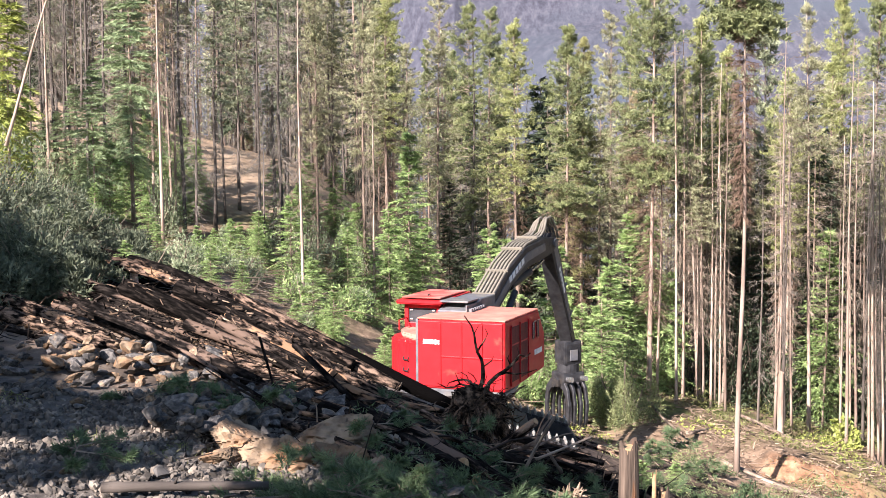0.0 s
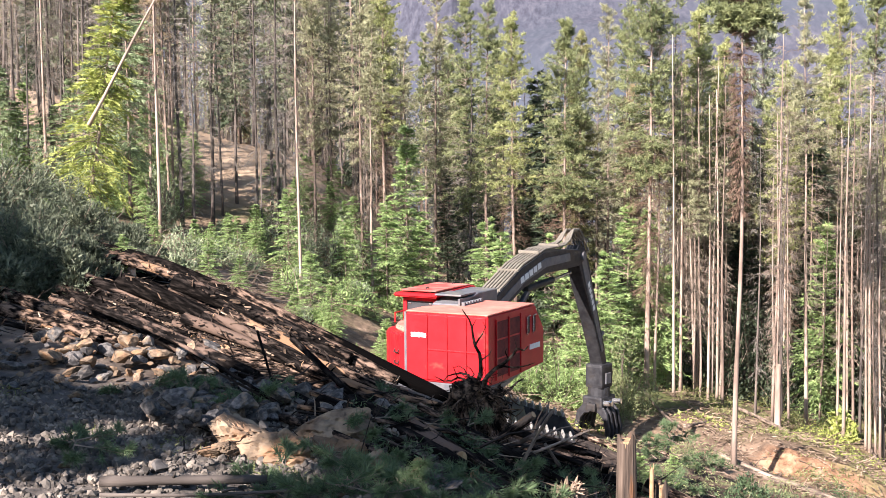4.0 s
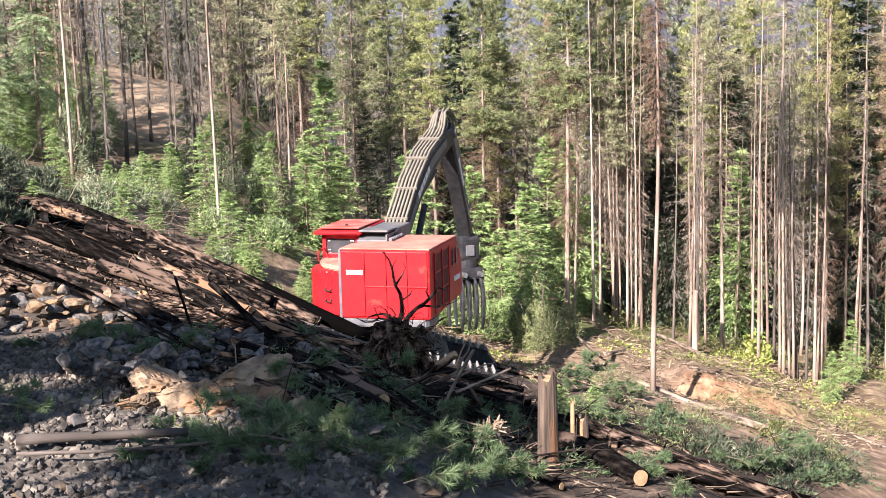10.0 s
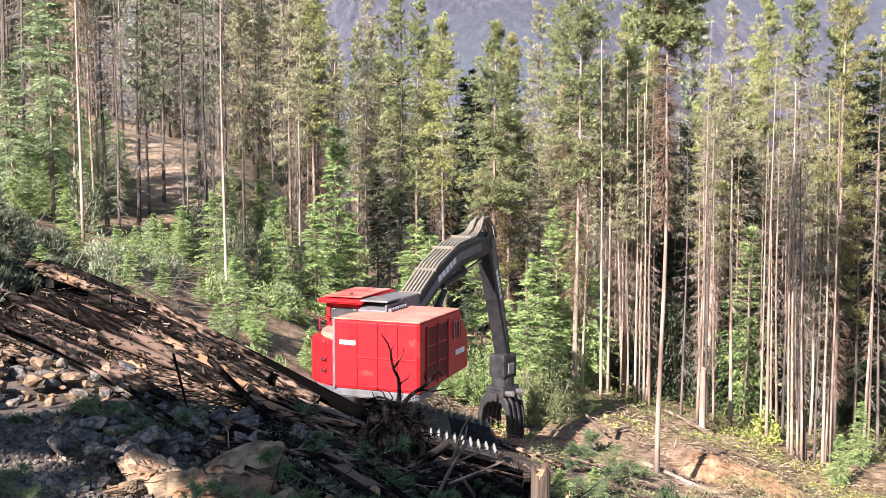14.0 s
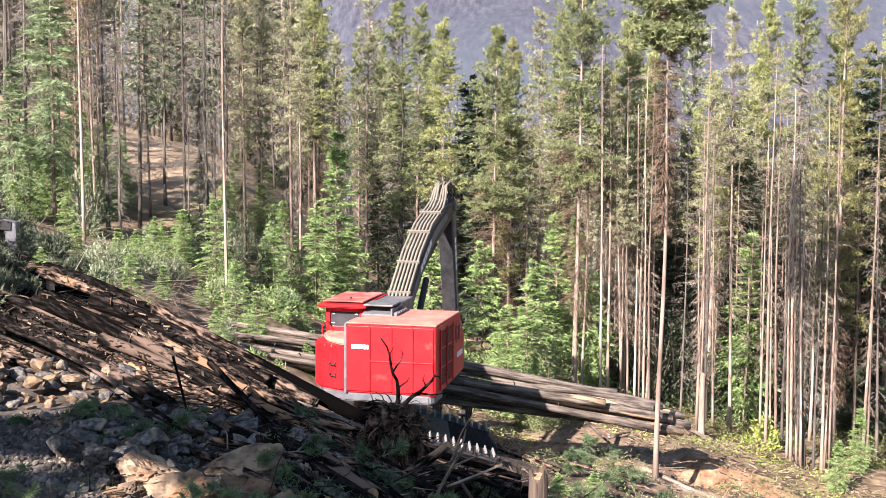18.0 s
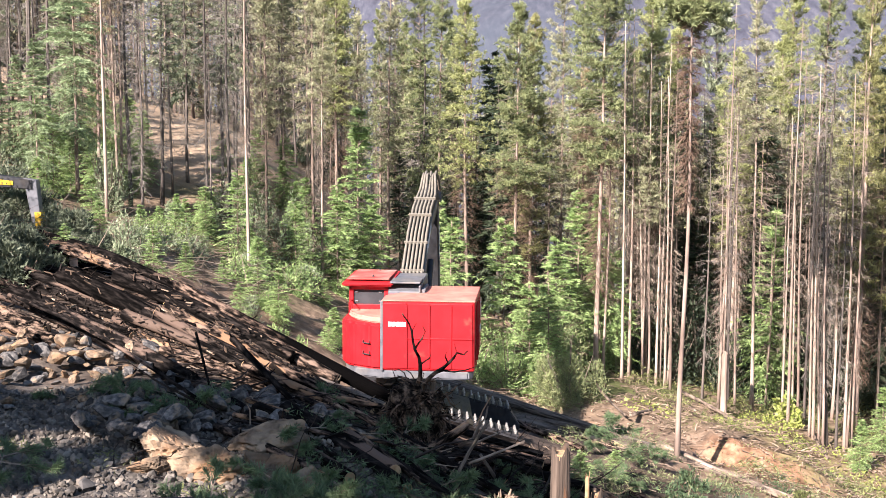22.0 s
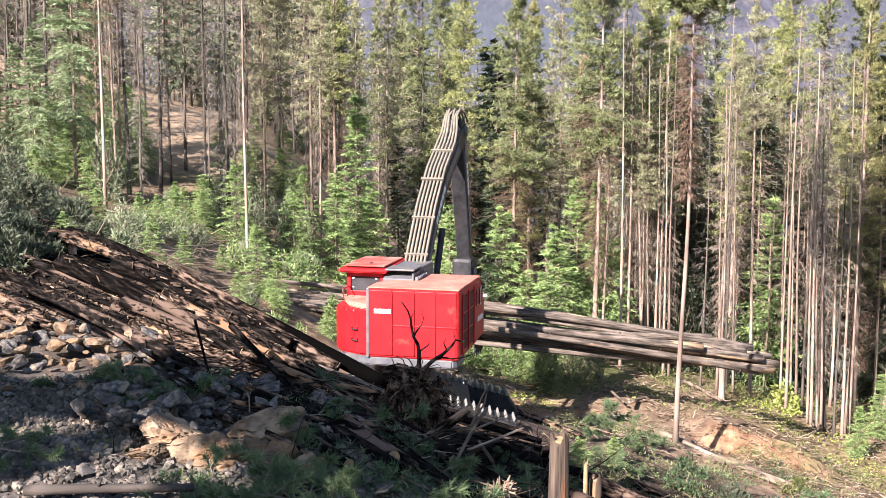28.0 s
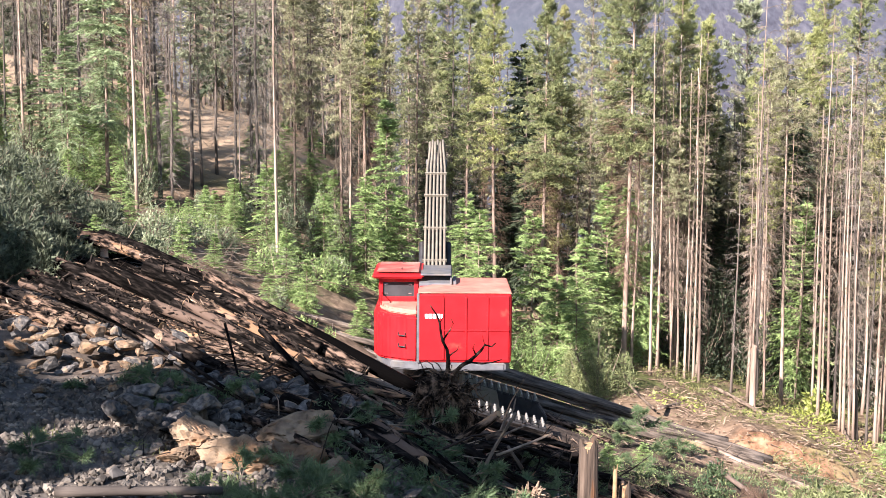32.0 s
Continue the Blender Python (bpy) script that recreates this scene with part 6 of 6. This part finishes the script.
scatter_green("fallen_boughs", "green boughs beside the trail", 42, [(6.2, 31.4, 0.9, 0.9), (5.6, 32.0, 0.7, 0.6), (8.2, 29.6, 0.8, 0.4), (7.0, 28.4, 0.9, 0.5), (10.8, 30.4, 0.9, 0.5), (12.4, 33.5, 0.8, 0.4), (4.0, 29.4, 0.8, 0.4), (4.3, 25.2, 0.9, 0.6), (5.2, 27.6, 1.0, 0.9), (6.4, 26.0, 0.8, 0.5), (3.1, 23.5, 0.6, 0.4), (9.5, 31.5, 1.0, 0.5)], NEEDLE, 520, 0.11, 0.009)
scatter_green("weeds", "yellow-green leafy weeds at the forest edge", 44, [(12.2, 38.8, 1.2, 0.5), (13.6, 37.4, 1.2, 0.4), (11.4, 36.2, 1.0, 0.25), (13.0, 34.6, 1.1, 0.25), (10.0, 37.6, 0.9, 0.3), (12.0, 40.3, 1.0, 0.7), (5.0, 33.6, 1.0, 0.2), (3.6, 36.8, 0.9, 0.3), (7.4, 37.4, 0.9, 0.2)], LEAF_LIME, 260, 0.10, 0.03)
WILD = random.Random(77)
scatter_green("weeds", "low green and yellow undergrowth on the slope", 48, [(WILD.uniform(8.5, 17), WILD.uniform(31.5, 40.5), WILD.uniform(0.5, 1.1), WILD.uniform(0.15, 0.4)) for _ in range(30)], LEAF_GRASS, 130, 0.12, 0.016)
scatter_green("weeds", "green undergrowth below the trail", 49, [(WILD.uniform(4.2, 12), WILD.uniform(24.5, 31.5), WILD.uniform(0.4, 0.8), WILD.uniform(0.15, 0.35)) for _ in range(16)], NEEDLE_BOUGH, 170, 0.12, 0.012)
scatter_green("weeds", "green undergrowth at the foot of the stand", 50, [(WILD.uniform(7, 19), WILD.uniform(40, 46), WILD.uniform(0.5, 1.0), WILD.uniform(0.4, 1.1)) for _ in range(40)], LEAF_GRASS, 150, 0.14, 0.02)
for k, (x, y, R, H) in enumerate(((6.1, 26.3, 0.55, 0.6), (7.4, 26.6, 0.5, 0.5), (9.5, 28.8, 0.6, 0.6), (6.7, 27.8, 0.4, 0.6), (7.9, 25.7, 0.7, 0.7), (10.4, 27.6, 0.5, 0.5), (9.2, 25.2, 0.8, 0.6))):
    shrub("leafy_bush", x, y, R, H, (NEEDLE_BOUGH, LEAF_DARK, LEAF_GRASS)[k % 3], "low leafy bush on the slope below the trail", 600 + k, 900, 0.1, 0.022)
for k, (x, y, R, H) in enumerate(((7.6, 24.6, 0.8, 0.7), (8.7, 25.2, 0.7, 0.6), (6.8, 25.4, 0.6, 0.5), (9.7, 25.8, 0.8, 0.7), (8.0, 23.4, 0.7, 0.5))):
    shrub("dark_brush", x, y, R, H, NEEDLE_SHADE, "low dark brush in the slash below the trail", 640 + k, 1200, 0.12, 0.02)
scatter_green("weeds", "small pale weeds among the rocks", 43, [(-4.6, 21.6, 0.35, 0.4), (-6.7, 17.6, 0.4, 0.3), (-3.6, 15.0, 0.4, 0.25), (-4.9, 15.6, 0.3, 0.2), (-2.2, 13.8, 0.4, 0.3)], LEAF_GRASS, 60, 0.11, 0.01)


def make_bough(seed, length):
    """A torn pine bough: a bent twig with side twigs in brushes of long needles."""
    rng = np.random.default_rng(seed)
    ob = thing("pine_bough", pose(0, 0, 0), "torn green pine bough with long needles on the ground", "pine bough", "pine boughs")
    s, d, l = [np.zeros(3)], [np.array((1.0, 0, 0.12))], [length]
    for k in range(7):
        f = rng.uniform(0.2, 0.95)
        v = np.array((0.8, rng.normal(0, 0.8), rng.normal(0.15, 0.35)))
        s.append(np.array((f * length, 0, 0.12 * f * length)))
        d.append(v / np.linalg.norm(v))
        l.append(length * rng.uniform(0.25, 0.5) * (1.2 - f))
    tv, tf = twig_soup(np.array(s), np.array(d), np.array(l), 0.011, rng)
    tagged_stuff("bough_wood", soup("bough_wood", tv, tf, TWIG), ob)
    k = np.repeat(np.arange(8), 64)
    f = rng.uniform(0.25, 1.0, len(k))
    cc = np.array(s)[k] + np.array(d)[k] * (np.array(l)[k] * f)[:, None]
    v = blades(rng, cc, np.array(d)[k] * 0.9, 0.13, 0.0055, 0.55)
    link_mesh("needle_brush", soup("needle_brush", v.tolist(), np.arange(len(v)).reshape(-1, 3).tolist(), NEEDLE_BOUGH), ob)
    return ob


def strew_boughs():
    rng = random.Random(55)
    kinds = [make_bough(500 + k, 0.42 + 0.1 * k) for k in range(4)]
    spare = list(kinds)
    for x0, y0, rx, ry, n, lift in ((-1.4, 13.0, 1.3, 0.5, 20, 0.14), (-0.4, 13.2, 1.0, 0.5, 13, 0.16), (0.6, 14.6, 0.9, 0.9, 11, 0.16), (1.2, 15.4, 0.8, 0.8, 14, 0.2), (-1.0, 14.0, 0.7, 0.4, 10, 0.12), (-3.9, 18.0, 0.9, 0.3, 6, 0.12), (-4.8, 14.4, 0.3, 0.3, 5, 0.2), (1.6, 17.0, 0.6, 0.8, 7, 0.15), (-1.4, 16.2, 0.4, 0.5, 4, 0.15),
                                   (-0.2, 18.4, 0.6, 0.7, 6, 0.2), (-3.2, 18.6, 0.5, 0.4, 4, 0.12), (-4.9, 18.4, 0.7, 0.4, 5, 0.12), (5.1, 28.8, 0.6, 0.6, 20, 0.9), (-1.4, 21.4, 0.5, 0.4, 5, 0.4), (3.6, 16.4, 0.8, 0.8, 6, 0.12), (7.6, 24.6, 0.8, 0.8, 10, 0.4), (9.0, 26.8, 0.6, 0.6, 12, 0.4),
                                   (4.6, 26.2, 1.0, 0.8, 10, 0.2), (2.6, 24.0, 0.9, 0.9, 12, 0.2), (3.4, 21.6, 0.8, 0.8, 10, 0.2)):
        for i in range(n):
            x, y = x0 + rng.gauss(0, 0.5) * rx, y0 + rng.gauss(0, 0.5) * ry
            m = pose(x, y, ground_height(x, y) + rng.uniform(0.03, lift), rng.uniform(-30, 30), rng.uniform(-22, 12), rng.uniform(0, 360))
            k = rng.choice(kinds)
            if k in spare:
                spare.remove(k)
                k.matrix_basis = m
            else:
                copy_thing(k, m)


strew_boughs()


def make_root_wad():
    """The upturned root of a felled tree."""
    rng = random.Random(3)
    ob = thing("root_wad", pose(0.22, 20.0, 2.36) @ Matrix.Scale(1.2, 4), "upturned tangled root wad with bare forked roots", "root wad")
    bm = bmesh.new()
    bmesh.ops.create_icosphere(bm, subdivisions=3, radius=0.32)
    for v in bm.verts:
        v.co *= 1 + 0.8 * noise.noise(v.co * 3.6) + 0.35 * noise.noise(v.co * 11)
    part("root_ball", bm, ROOT_DARK, ob)
    for i in range(340):
        d = Vector((rng.gauss(0, 1.0), rng.gauss(-0.4, 0.6), rng.gauss(0.05, 0.8))).normalized()
        p, pts, rad = d * rng.uniform(0.08, 0.24), [], []
        r = rng.uniform(0.005, 0.028)
        for k in range(7):
            pts.append(tuple(p))
            rad.append(r * (1 - k / 7.5))
            d = (d + Vector((rng.gauss(0, 0.6), rng.gauss(0, 0.5), rng.gauss(-0.3, 0.45)))).normalized()
            p = p + d * rng.uniform(0.06, 0.14)
        bm = bmesh.new()
        tube(bm, pts, rad, 5)
        part("root", bm, ROOT_DARK, ob, smooth=True)
    # the long forked roots that stand up in front of the loader
    for k, (pts, r) in enumerate((([(0, 0, 0.3), (0.06, 0, 0.7), (-0.03, 0, 0.95), (-0.08, 0, 1.25), (-0.24, 0, 1.55)], 0.034), ([(-0.03, 0, 0.95), (0.09, 0, 1.14), (0.1, 0, 1.34)], 0.018),
                       ([(0.1, 0, 0.3), (0.3, 0, 0.56), (0.52, 0, 0.72), (0.66, 0, 0.9), (0.84, 0, 0.93)], 0.036), ([(0.3, 0, 0.56), (0.62, 0, 0.58), (0.95, 0, 0.66)], 0.02),
                       ([(0.52, 0, 0.72), (0.5, 0, 0.92)], 0.013), ([(-0.1, 0, 0.3), (-0.32, 0, 0.42), (-0.55, 0, 0.36), (-0.7, 0, 0.44)], 0.02), ([(0.06, 0, 0.7), (0.24, 0, 0.88)], 0.014),
                       ([(0.2, 0.1, 0.1), (0.55, 0.1, 0.2), (0.78, 0.1, 0.38)], 0.034), ([(0.7, -0.3, -0.6), (1.0, -0.4, -0.25), (1.16, -0.4, 0.1)], 0.036), ([(0.75, -0.3, -0.55), (1.2, -0.4, -0.4), (1.55, -0.4, -0.3)], 0.024),
                       ([(-0.08, 0, 1.25), (0.0, 0, 1.4)], 0.011), ([(0.66, 0, 0.9), (0.62, 0, 1.05)], 0.01), ([(-0.32, 0, 0.42), (-0.4, 0, 0.62)], 0.013))):
        fine = []
        for p, q in zip(pts, pts[1:]):
            p, q = Vector(p) * 0.84, Vector(q) * 0.84
            fine += [p, p.lerp(q, 0.5) + Vector((rng.gauss(0, 0.03), rng.gauss(0, 0.03), rng.gauss(0, 0.03)))]
        fine.append(Vector(pts[-1]) * 0.84)
        bm = bmesh.new()
        tube(bm, fine, [r * (1 - 0.75 * n / (len(fine) - 1)) for n in range(len(fine))], 6)
        part("forked_root", bm, ROOT_DARK if k not in (8, 9) else BARK, ob, smooth=True)


make_root_wad()


def make_root_burst():
    """A pale torn root end that faces the camera."""
    rng = random.Random(9)
    ob = thing("torn_root", pose(1.42, 16.0, 1.98), "pale tan torn root end in the slash", "torn root")
    for i in range(80):
        d = Vector((rng.gauss(0, 0.9), rng.gauss(-0.5, 0.5), rng.gauss(0.15, 0.7))).normalized()
        bend = Vector((rng.gauss(0, 0.06), rng.gauss(0, 0.06), rng.gauss(-0.03, 0.06)))
        bm = bmesh.new()
        tube(bm, [d * 0.03, d * 0.14, d * rng.uniform(0.2, 0.27) + bend], [0.024, 0.016, 0.005], 5)
        part("root_splinter", bm, CHIP, ob)


make_root_burst()


def make_stump(x, y, top, r, seed, label, mat=BARK_PALE):
    z = ground_height(x, y) - 0.15
    ob = thing("stump", pose(x, y, z), label, "stump", "stumps")
    H = top - z
    rng = random.Random(seed)
    bm = bmesh.new()
    n = 12
    rows = [[bm.verts.new((math.cos(a) * r * f, math.sin(a) * r * f, h + (rng.uniform(-0.08, 0.1) if h >= H - 0.01 else 0))) for a in (k * math.tau / n for k in range(n))] for h, f in ((0, 1.3), (H * 0.3, 1.05), (H * 0.7, 0.98), (H, 0.92))]
    for a, b in zip(rows, rows[1:]):
        for k in range(n):
            bm.faces.new((a[k], a[(k + 1) % n], b[(k + 1) % n], b[k]))
    part("stump_bark", bm, mat, ob)
    bm = bmesh.new()
    tube(bm, [(0, 0, H - 0.1), (0, 0, H - 0.03)], r * 0.9, 12)
    for v in bm.verts:
        v.co.z += rng.uniform(-0.03, 0.03)
    part("stump_top", bm, WOOD, ob, "pale splintered top")
    return ob


make_stump(2.22, 16.4, 2.62, 0.14, 1, "tall splintered grey-brown stump in the slash", STUMP_WOOD)
make_stump(2.8, 17.9, 1.78, 0.035, 2, "thin splintered stake of fresh wood", WOOD)
make_stump(2.92, 17.8, 1.5, 0.03, 6, "thin splintered stake of fresh wood", WOOD)
make_stump(2.98, 18.1, 1.5, 0.10, 3, "short sawn stump in the slash", STUMP_WOOD)
make_stump(-7.75, 28.2, 3.95, 0.1, 4, "short grey stump in the brush")
make_stump(10.4, 40.0, -0.6, 0.1, 5, "tall grey stump at the forest edge", BARK)


def make_falling_tree():
    return make_tree("falling_pine", "tall pine with a bare trunk and small green top", 77, 14.6, 0.125, BARK, NEEDLE, (0.78, 1.0), 1.2, 200, 24, (0.15, 0.016), tuft=9, gaps=0.2, sag=0.1, low=-10, high=35,
                     shape=lambda t: 0.55 + 0.45 * np.sin(t * 3.1), dead=420, dead_zone=(0.46, 0.84), dead_mat=TWIG_RED, dead_reach=0.34, fine=9)


FALLING = make_falling_tree()
HELD = make_tree("carried_tree", "light green tree swung by a machine beyond the brush", 78, 9, 0.12, BARK_PALE, LEAF_LIME, (0.1, 1.0), 1.5, 150, spray=(0.2, 0.022), frond=18, low=-25, high=25, sag=0.45)
HELD_POLE = make_tree("carried_pole", "bare leaning pole with broken twigs", 79, 8, 0.09, BARK_PALE, NEEDLE, limbs=0, dead=40, dead_zone=(0.4, 1.0), dead_reach=0.6)


def make_digger():
    """The boom of another machine that shows behind the brush."""
    ob = thing("yellow_excavator", pose(-14, 33, 3), "yellow excavator boom behind the dark brush", "excavator")
    bm = bmesh.new()
    slab(bm, [(0, -0.2), (1.6, 0.75), (3.0, 0.6), (3.0, 0.35), (1.6, 0.4), (0.1, -0.5)], -0.18, 0.18)
    bm.transform(pose(0, 0, 0, 0, 0, -90))
    boom = part("boom", bm, IRON, ob)
    for x in (-0.19, 0.19):
        bm = bmesh.new()
        slab(bm, [(0.3, -0.2), (1.6, 0.62), (2.5, 0.56), (2.5, 0.44), (1.6, 0.46), (0.3, -0.34)], x - 0.012, x + 0.012, 0.005)
        bm.transform(pose(0, 0, 0, 0, 0, -90))
        part("boom_side", bm, YELLOW, boom, "yellow painted boom side")
    bm = bmesh.new()
    slab(bm, [(2.75, 0.65), (3.1, 0.6), (3.3, -1.0), (3.1, -1.0)], -0.15, 0.15)
    bm.transform(pose(0, 0, 0, 0, 0, -90))
    stick = part("stick", bm, GREY, ob)
    bm = bmesh.new()
    slab(bm, [(3.06, -0.25), (3.24, -0.25), (3.3, -0.95), (3.12, -0.95)], -0.165, 0.165, 0.01)
    bm.transform(pose(0, 0, 0, 0, 0, -90))
    part("stick_plate", bm, YELLOW, stick, "yellow plate on the stick")
    bm = bmesh.new()
    tube(bm, [(0.8, -0.25, 0.75), (2.0, -0.25, 0.95)], 0.08, 10)
    part("cylinder", bm, YELLOW, ob)
    return ob


DIGGER = make_digger()


# ---- what moves ----
SWING = [(0, 20.6), (0.5, 20.2), (1, 20.6), (1.5, 22), (2, 26.2), (2.5, 27.6), (3, 27.1), (3.5, 26.9), (4, 28), (4.5, 26.5), (5.5, 20), (6.5, 10.9), (7, -0.3), (7.5, -7.1), (8, -6.4), (8.5, -3),
         (9, 1.0), (9.5, 8), (10, 17.4), (10.5, 23.5), (11, 29.3), (11.5, 28.6), (12, 24.5), (13, 22.8), (14, 23.8), (15, 22.8), (16.2, 21), (17.5, 18.3), (18, 15), (19, 14.1), (20, 8), (21, 4.8), (22, 5.3), (23, 5.2)]
SWING_LATE = [(24, 5.8), (25, 13.5), (25.5, 19.3), (26.5, 19.5), (27.5, 17.4), (28, 13.9), (28.5, 7.2), (29, 4.3), (29.5, 0.5), (30, -0.8), (30.5, -3), (31, -3.7), (31.5, -3.9), (32, -0.3)]
LIFT = [(0, 16.2), (0.5, 12.5), (1, 10), (1.5, 8.9), (2, 9.9), (3, 9.5), (3.5, 9.9), (4, 11.1), (5.2, 18.5), (6.5, 27.1), (7, 27.4), (7.5, 32.3), (8, 31), (9, 31.2), (9.5, 26.5), (10, 26.4), (11.5, 27.3), (12, 21.5), (13, 14.5), (14, 15),
        (15, 15.9), (17.5, 24.3), (18, 26.6), (19, 20.2), (20, 21.7), (21, 23.5), (22, 22.6), (23, 31.2), (24, 38.6), (25, 42.7), (25.5, 43.5), (27.5, 44.7), (28, 38.8), (28.5, 26.2), (29, 24.6), (29.5, 25.8), (30, 25.5), (31, 27.3), (32, 29.8)]
REACH = [(0, 35), (0.5, 31), (1, 39), (1.5, 36), (2, 33), (3, 34), (4, 28), (5.2, 25), (6.5, 22), (9, 22), (9.5, 28), (10, 33), (10.5, 29), (11, 34), (12, 36), (13, 26), (15, 24), (17.5, 12), (19, 12), (22, 15), (24, 20), (25, 28), (25.5, 21), (27.5, 22), (28, 17), (29, 20), (32, 25)]

TURN = [(0, 50), (2, 60), (4, 80), (6.5, 50), (9, 30), (11, 38), (12.3, 38), (13.5, 70), (15, 70), (17.5, 85), (22, 85), (25, 80), (28.5, 85), (30, 60), (32, 60)]


def between(rows, t):
    for (a, u), (b, v) in zip(rows, rows[1:]):
        if t <= b:
            s = min(1, max(0, (t - a) / (b - a)))
            return u + (v - u) * s
    return rows[-1][1]


def motions():
    """All that moves, from start to end."""
    swing = SWING + SWING_LATE
    times = [i * 0.5 for i in range(65)]
    house, boom, stick, grab = [], [], [], []
    for t in times:
        raise_ = 0.14 * step(9.2, 11.5, t)
        h = pose(0, 0, raise_, 0, 0, -between(swing, t))
        al, be = between(LIFT, t), between(REACH, t)
        b = h @ pose(0, FOOT[0], FOOT[1], al, 0, 0)
        s = h @ pose(0, FOOT[0] + BOOM * math.cos(radians(al)), FOOT[1] + BOOM * math.sin(radians(al)), be, 0, 0)
        wrist = s @ Vector((0, 0, -STICK))
        g = Matrix.Translation(wrist) @ pose(0, 0, 0, 0, 0, between(TURN, t) - between(swing, t))
        house.append((t, h)), boom.append((t, b)), stick.append((t, s)), grab.append((t, g))
    walk(HOUSE, house)
    walk(BOOM_PART, boom)
    walk(STICK_PART, stick)
    walk(GRAPPLE, grab)
    # the bunch: x, y, z of its held point, turn, tilt down to the east
    walk(BUNCH, [(t, pose(x, y, z, 0, tilt, turn)) for t, x, y, z, turn, tilt in (
        (0, -0.7, 40.5, 0.62, 82, 1), (15.6, -0.7, 40.5, 0.62, 82, 1), (16.1, -0.8, 40, 1.3, 60, 4), (16.6, -1.0, 37, 1.2, 24, 9), (17.2, -1.2, 32.4, 0.7, -3, 13), (17.6, -1.1, 32.2, 1.0, -3, 11), (18.1, -1.0, 32.2, 1.3, -3, 9), (18.5, -1.1, 32.2, 1.0, -3, 11), (18.8, -1.2, 32.2, 0.25, -3, 15),
        (23.1, -1.2, 32.2, 0.25, -3, 15), (23.5, -0.9, 33.0, 1.3, -2, 10), (24, -0.7, 34.0, 1.58, 0, 7.6), (25, 1.4, 34.6, 1.6, 0, 6.0), (25.5, 2.1, 35.0, 1.7, 0, 5.5), (26.5, 2.3, 35.3, 1.9, 0, 6), (27.5, 2.4, 35.5, 1.8, 0, 3.6),
        (28, 1.7, 35.0, 1.0, 0, 7.2), (28.5, 1.3, 33.4, 0.75, -2, 12.5), (29, 0.9, 31.8, 0.3, -3, 12.5), (29.4, 0.7, 31.8, 0.12, -3, 15.5), (32, 0.7, 31.8, 0.08, -3, 15.5))])
    # the pine that is pushed over towards the camera
    fx, fy = 6.95, 31.0
    fz = ground_height(fx, fy) - 0.1
    walk(FALLING, [(t, pose(fx, fy, fz, rx, ry, 0)) for t, rx, ry in (
(0, 0, 0.4), (27.3, 0, 0.4), (28, 1.0, 0.6), (28.6, 3, 0.3), (29.2, 8, 0), (29.6, 16, -1), (30.0, 31, -3), (30.3, 43.5, -5.5), (30.5, 50, -7.5), (30.7, 56.5, -10.5), (30.9, 63, -14), (31.1, 70, -20), (31.3, 78, -23), (31.6, 80, -23), (32, 80, -23))])
    # trees carried past by another machine
    walk(HELD, [(t, pose(x, y, z, 0, lean, 20)) for t, x, y, z, lean in (
        (0, -14.5, 38, 3.0, 2), (2, -13.1, 38, 3.2, 6), (4, -12.0, 38, 3.6, 9), (5.5, -11.6, 38, 3.8, 5), (6.6, -11.4, 38, 4.0, 2), (7.2, -10.9, 38, 4.0, 2), (7.8, -11.4, 38, 3.8, 6), (8.4, -12.3, 38, 3.6, 4), (9, -12.9, 38, 3.6, 2.5), (9.6, -15.0, 38, 3.2, 9), (10.5, -19.0, 38, 2.5, 14), (12, -24, 38, 2, 14), (32, -24, 38, 2, 14))])
    walk(HELD_POLE, [(t, pose(x, y, z, 0, lean, 0)) for t, x, y, z, lean in (
        (0, -13.9, 37, 7.3, 19), (2, -12.6, 37, 7.6, 25), (4, -11.2, 37, 7.7, 31), (5.5, -11.0, 37, 9.0, 28), (6.6, -12.0, 37, 11.0, 24), (9, -14.0, 37, 12.0, 26), (11, -22.0, 37, 8.0, 30), (32, -22.0, 37, 8.0, 30))])
    walk(DIGGER, [(t, pose(x, 33, z, 0, lean, 0)) for t, x, z, lean in (
        (0, -20, 3.0, 0), (16.5, -20, 3.0, 0), (17.5, -13.6, 4.5, 4), (19, -12.9, 4.7, 6), (21, -13.2, 4.9, 2), (23, -13.1, 4.95, 2), (25, -13.8, 4.8, 4), (26.5, -20, 3.4, 0), (32, -20, 3.0, 0))])


motions()
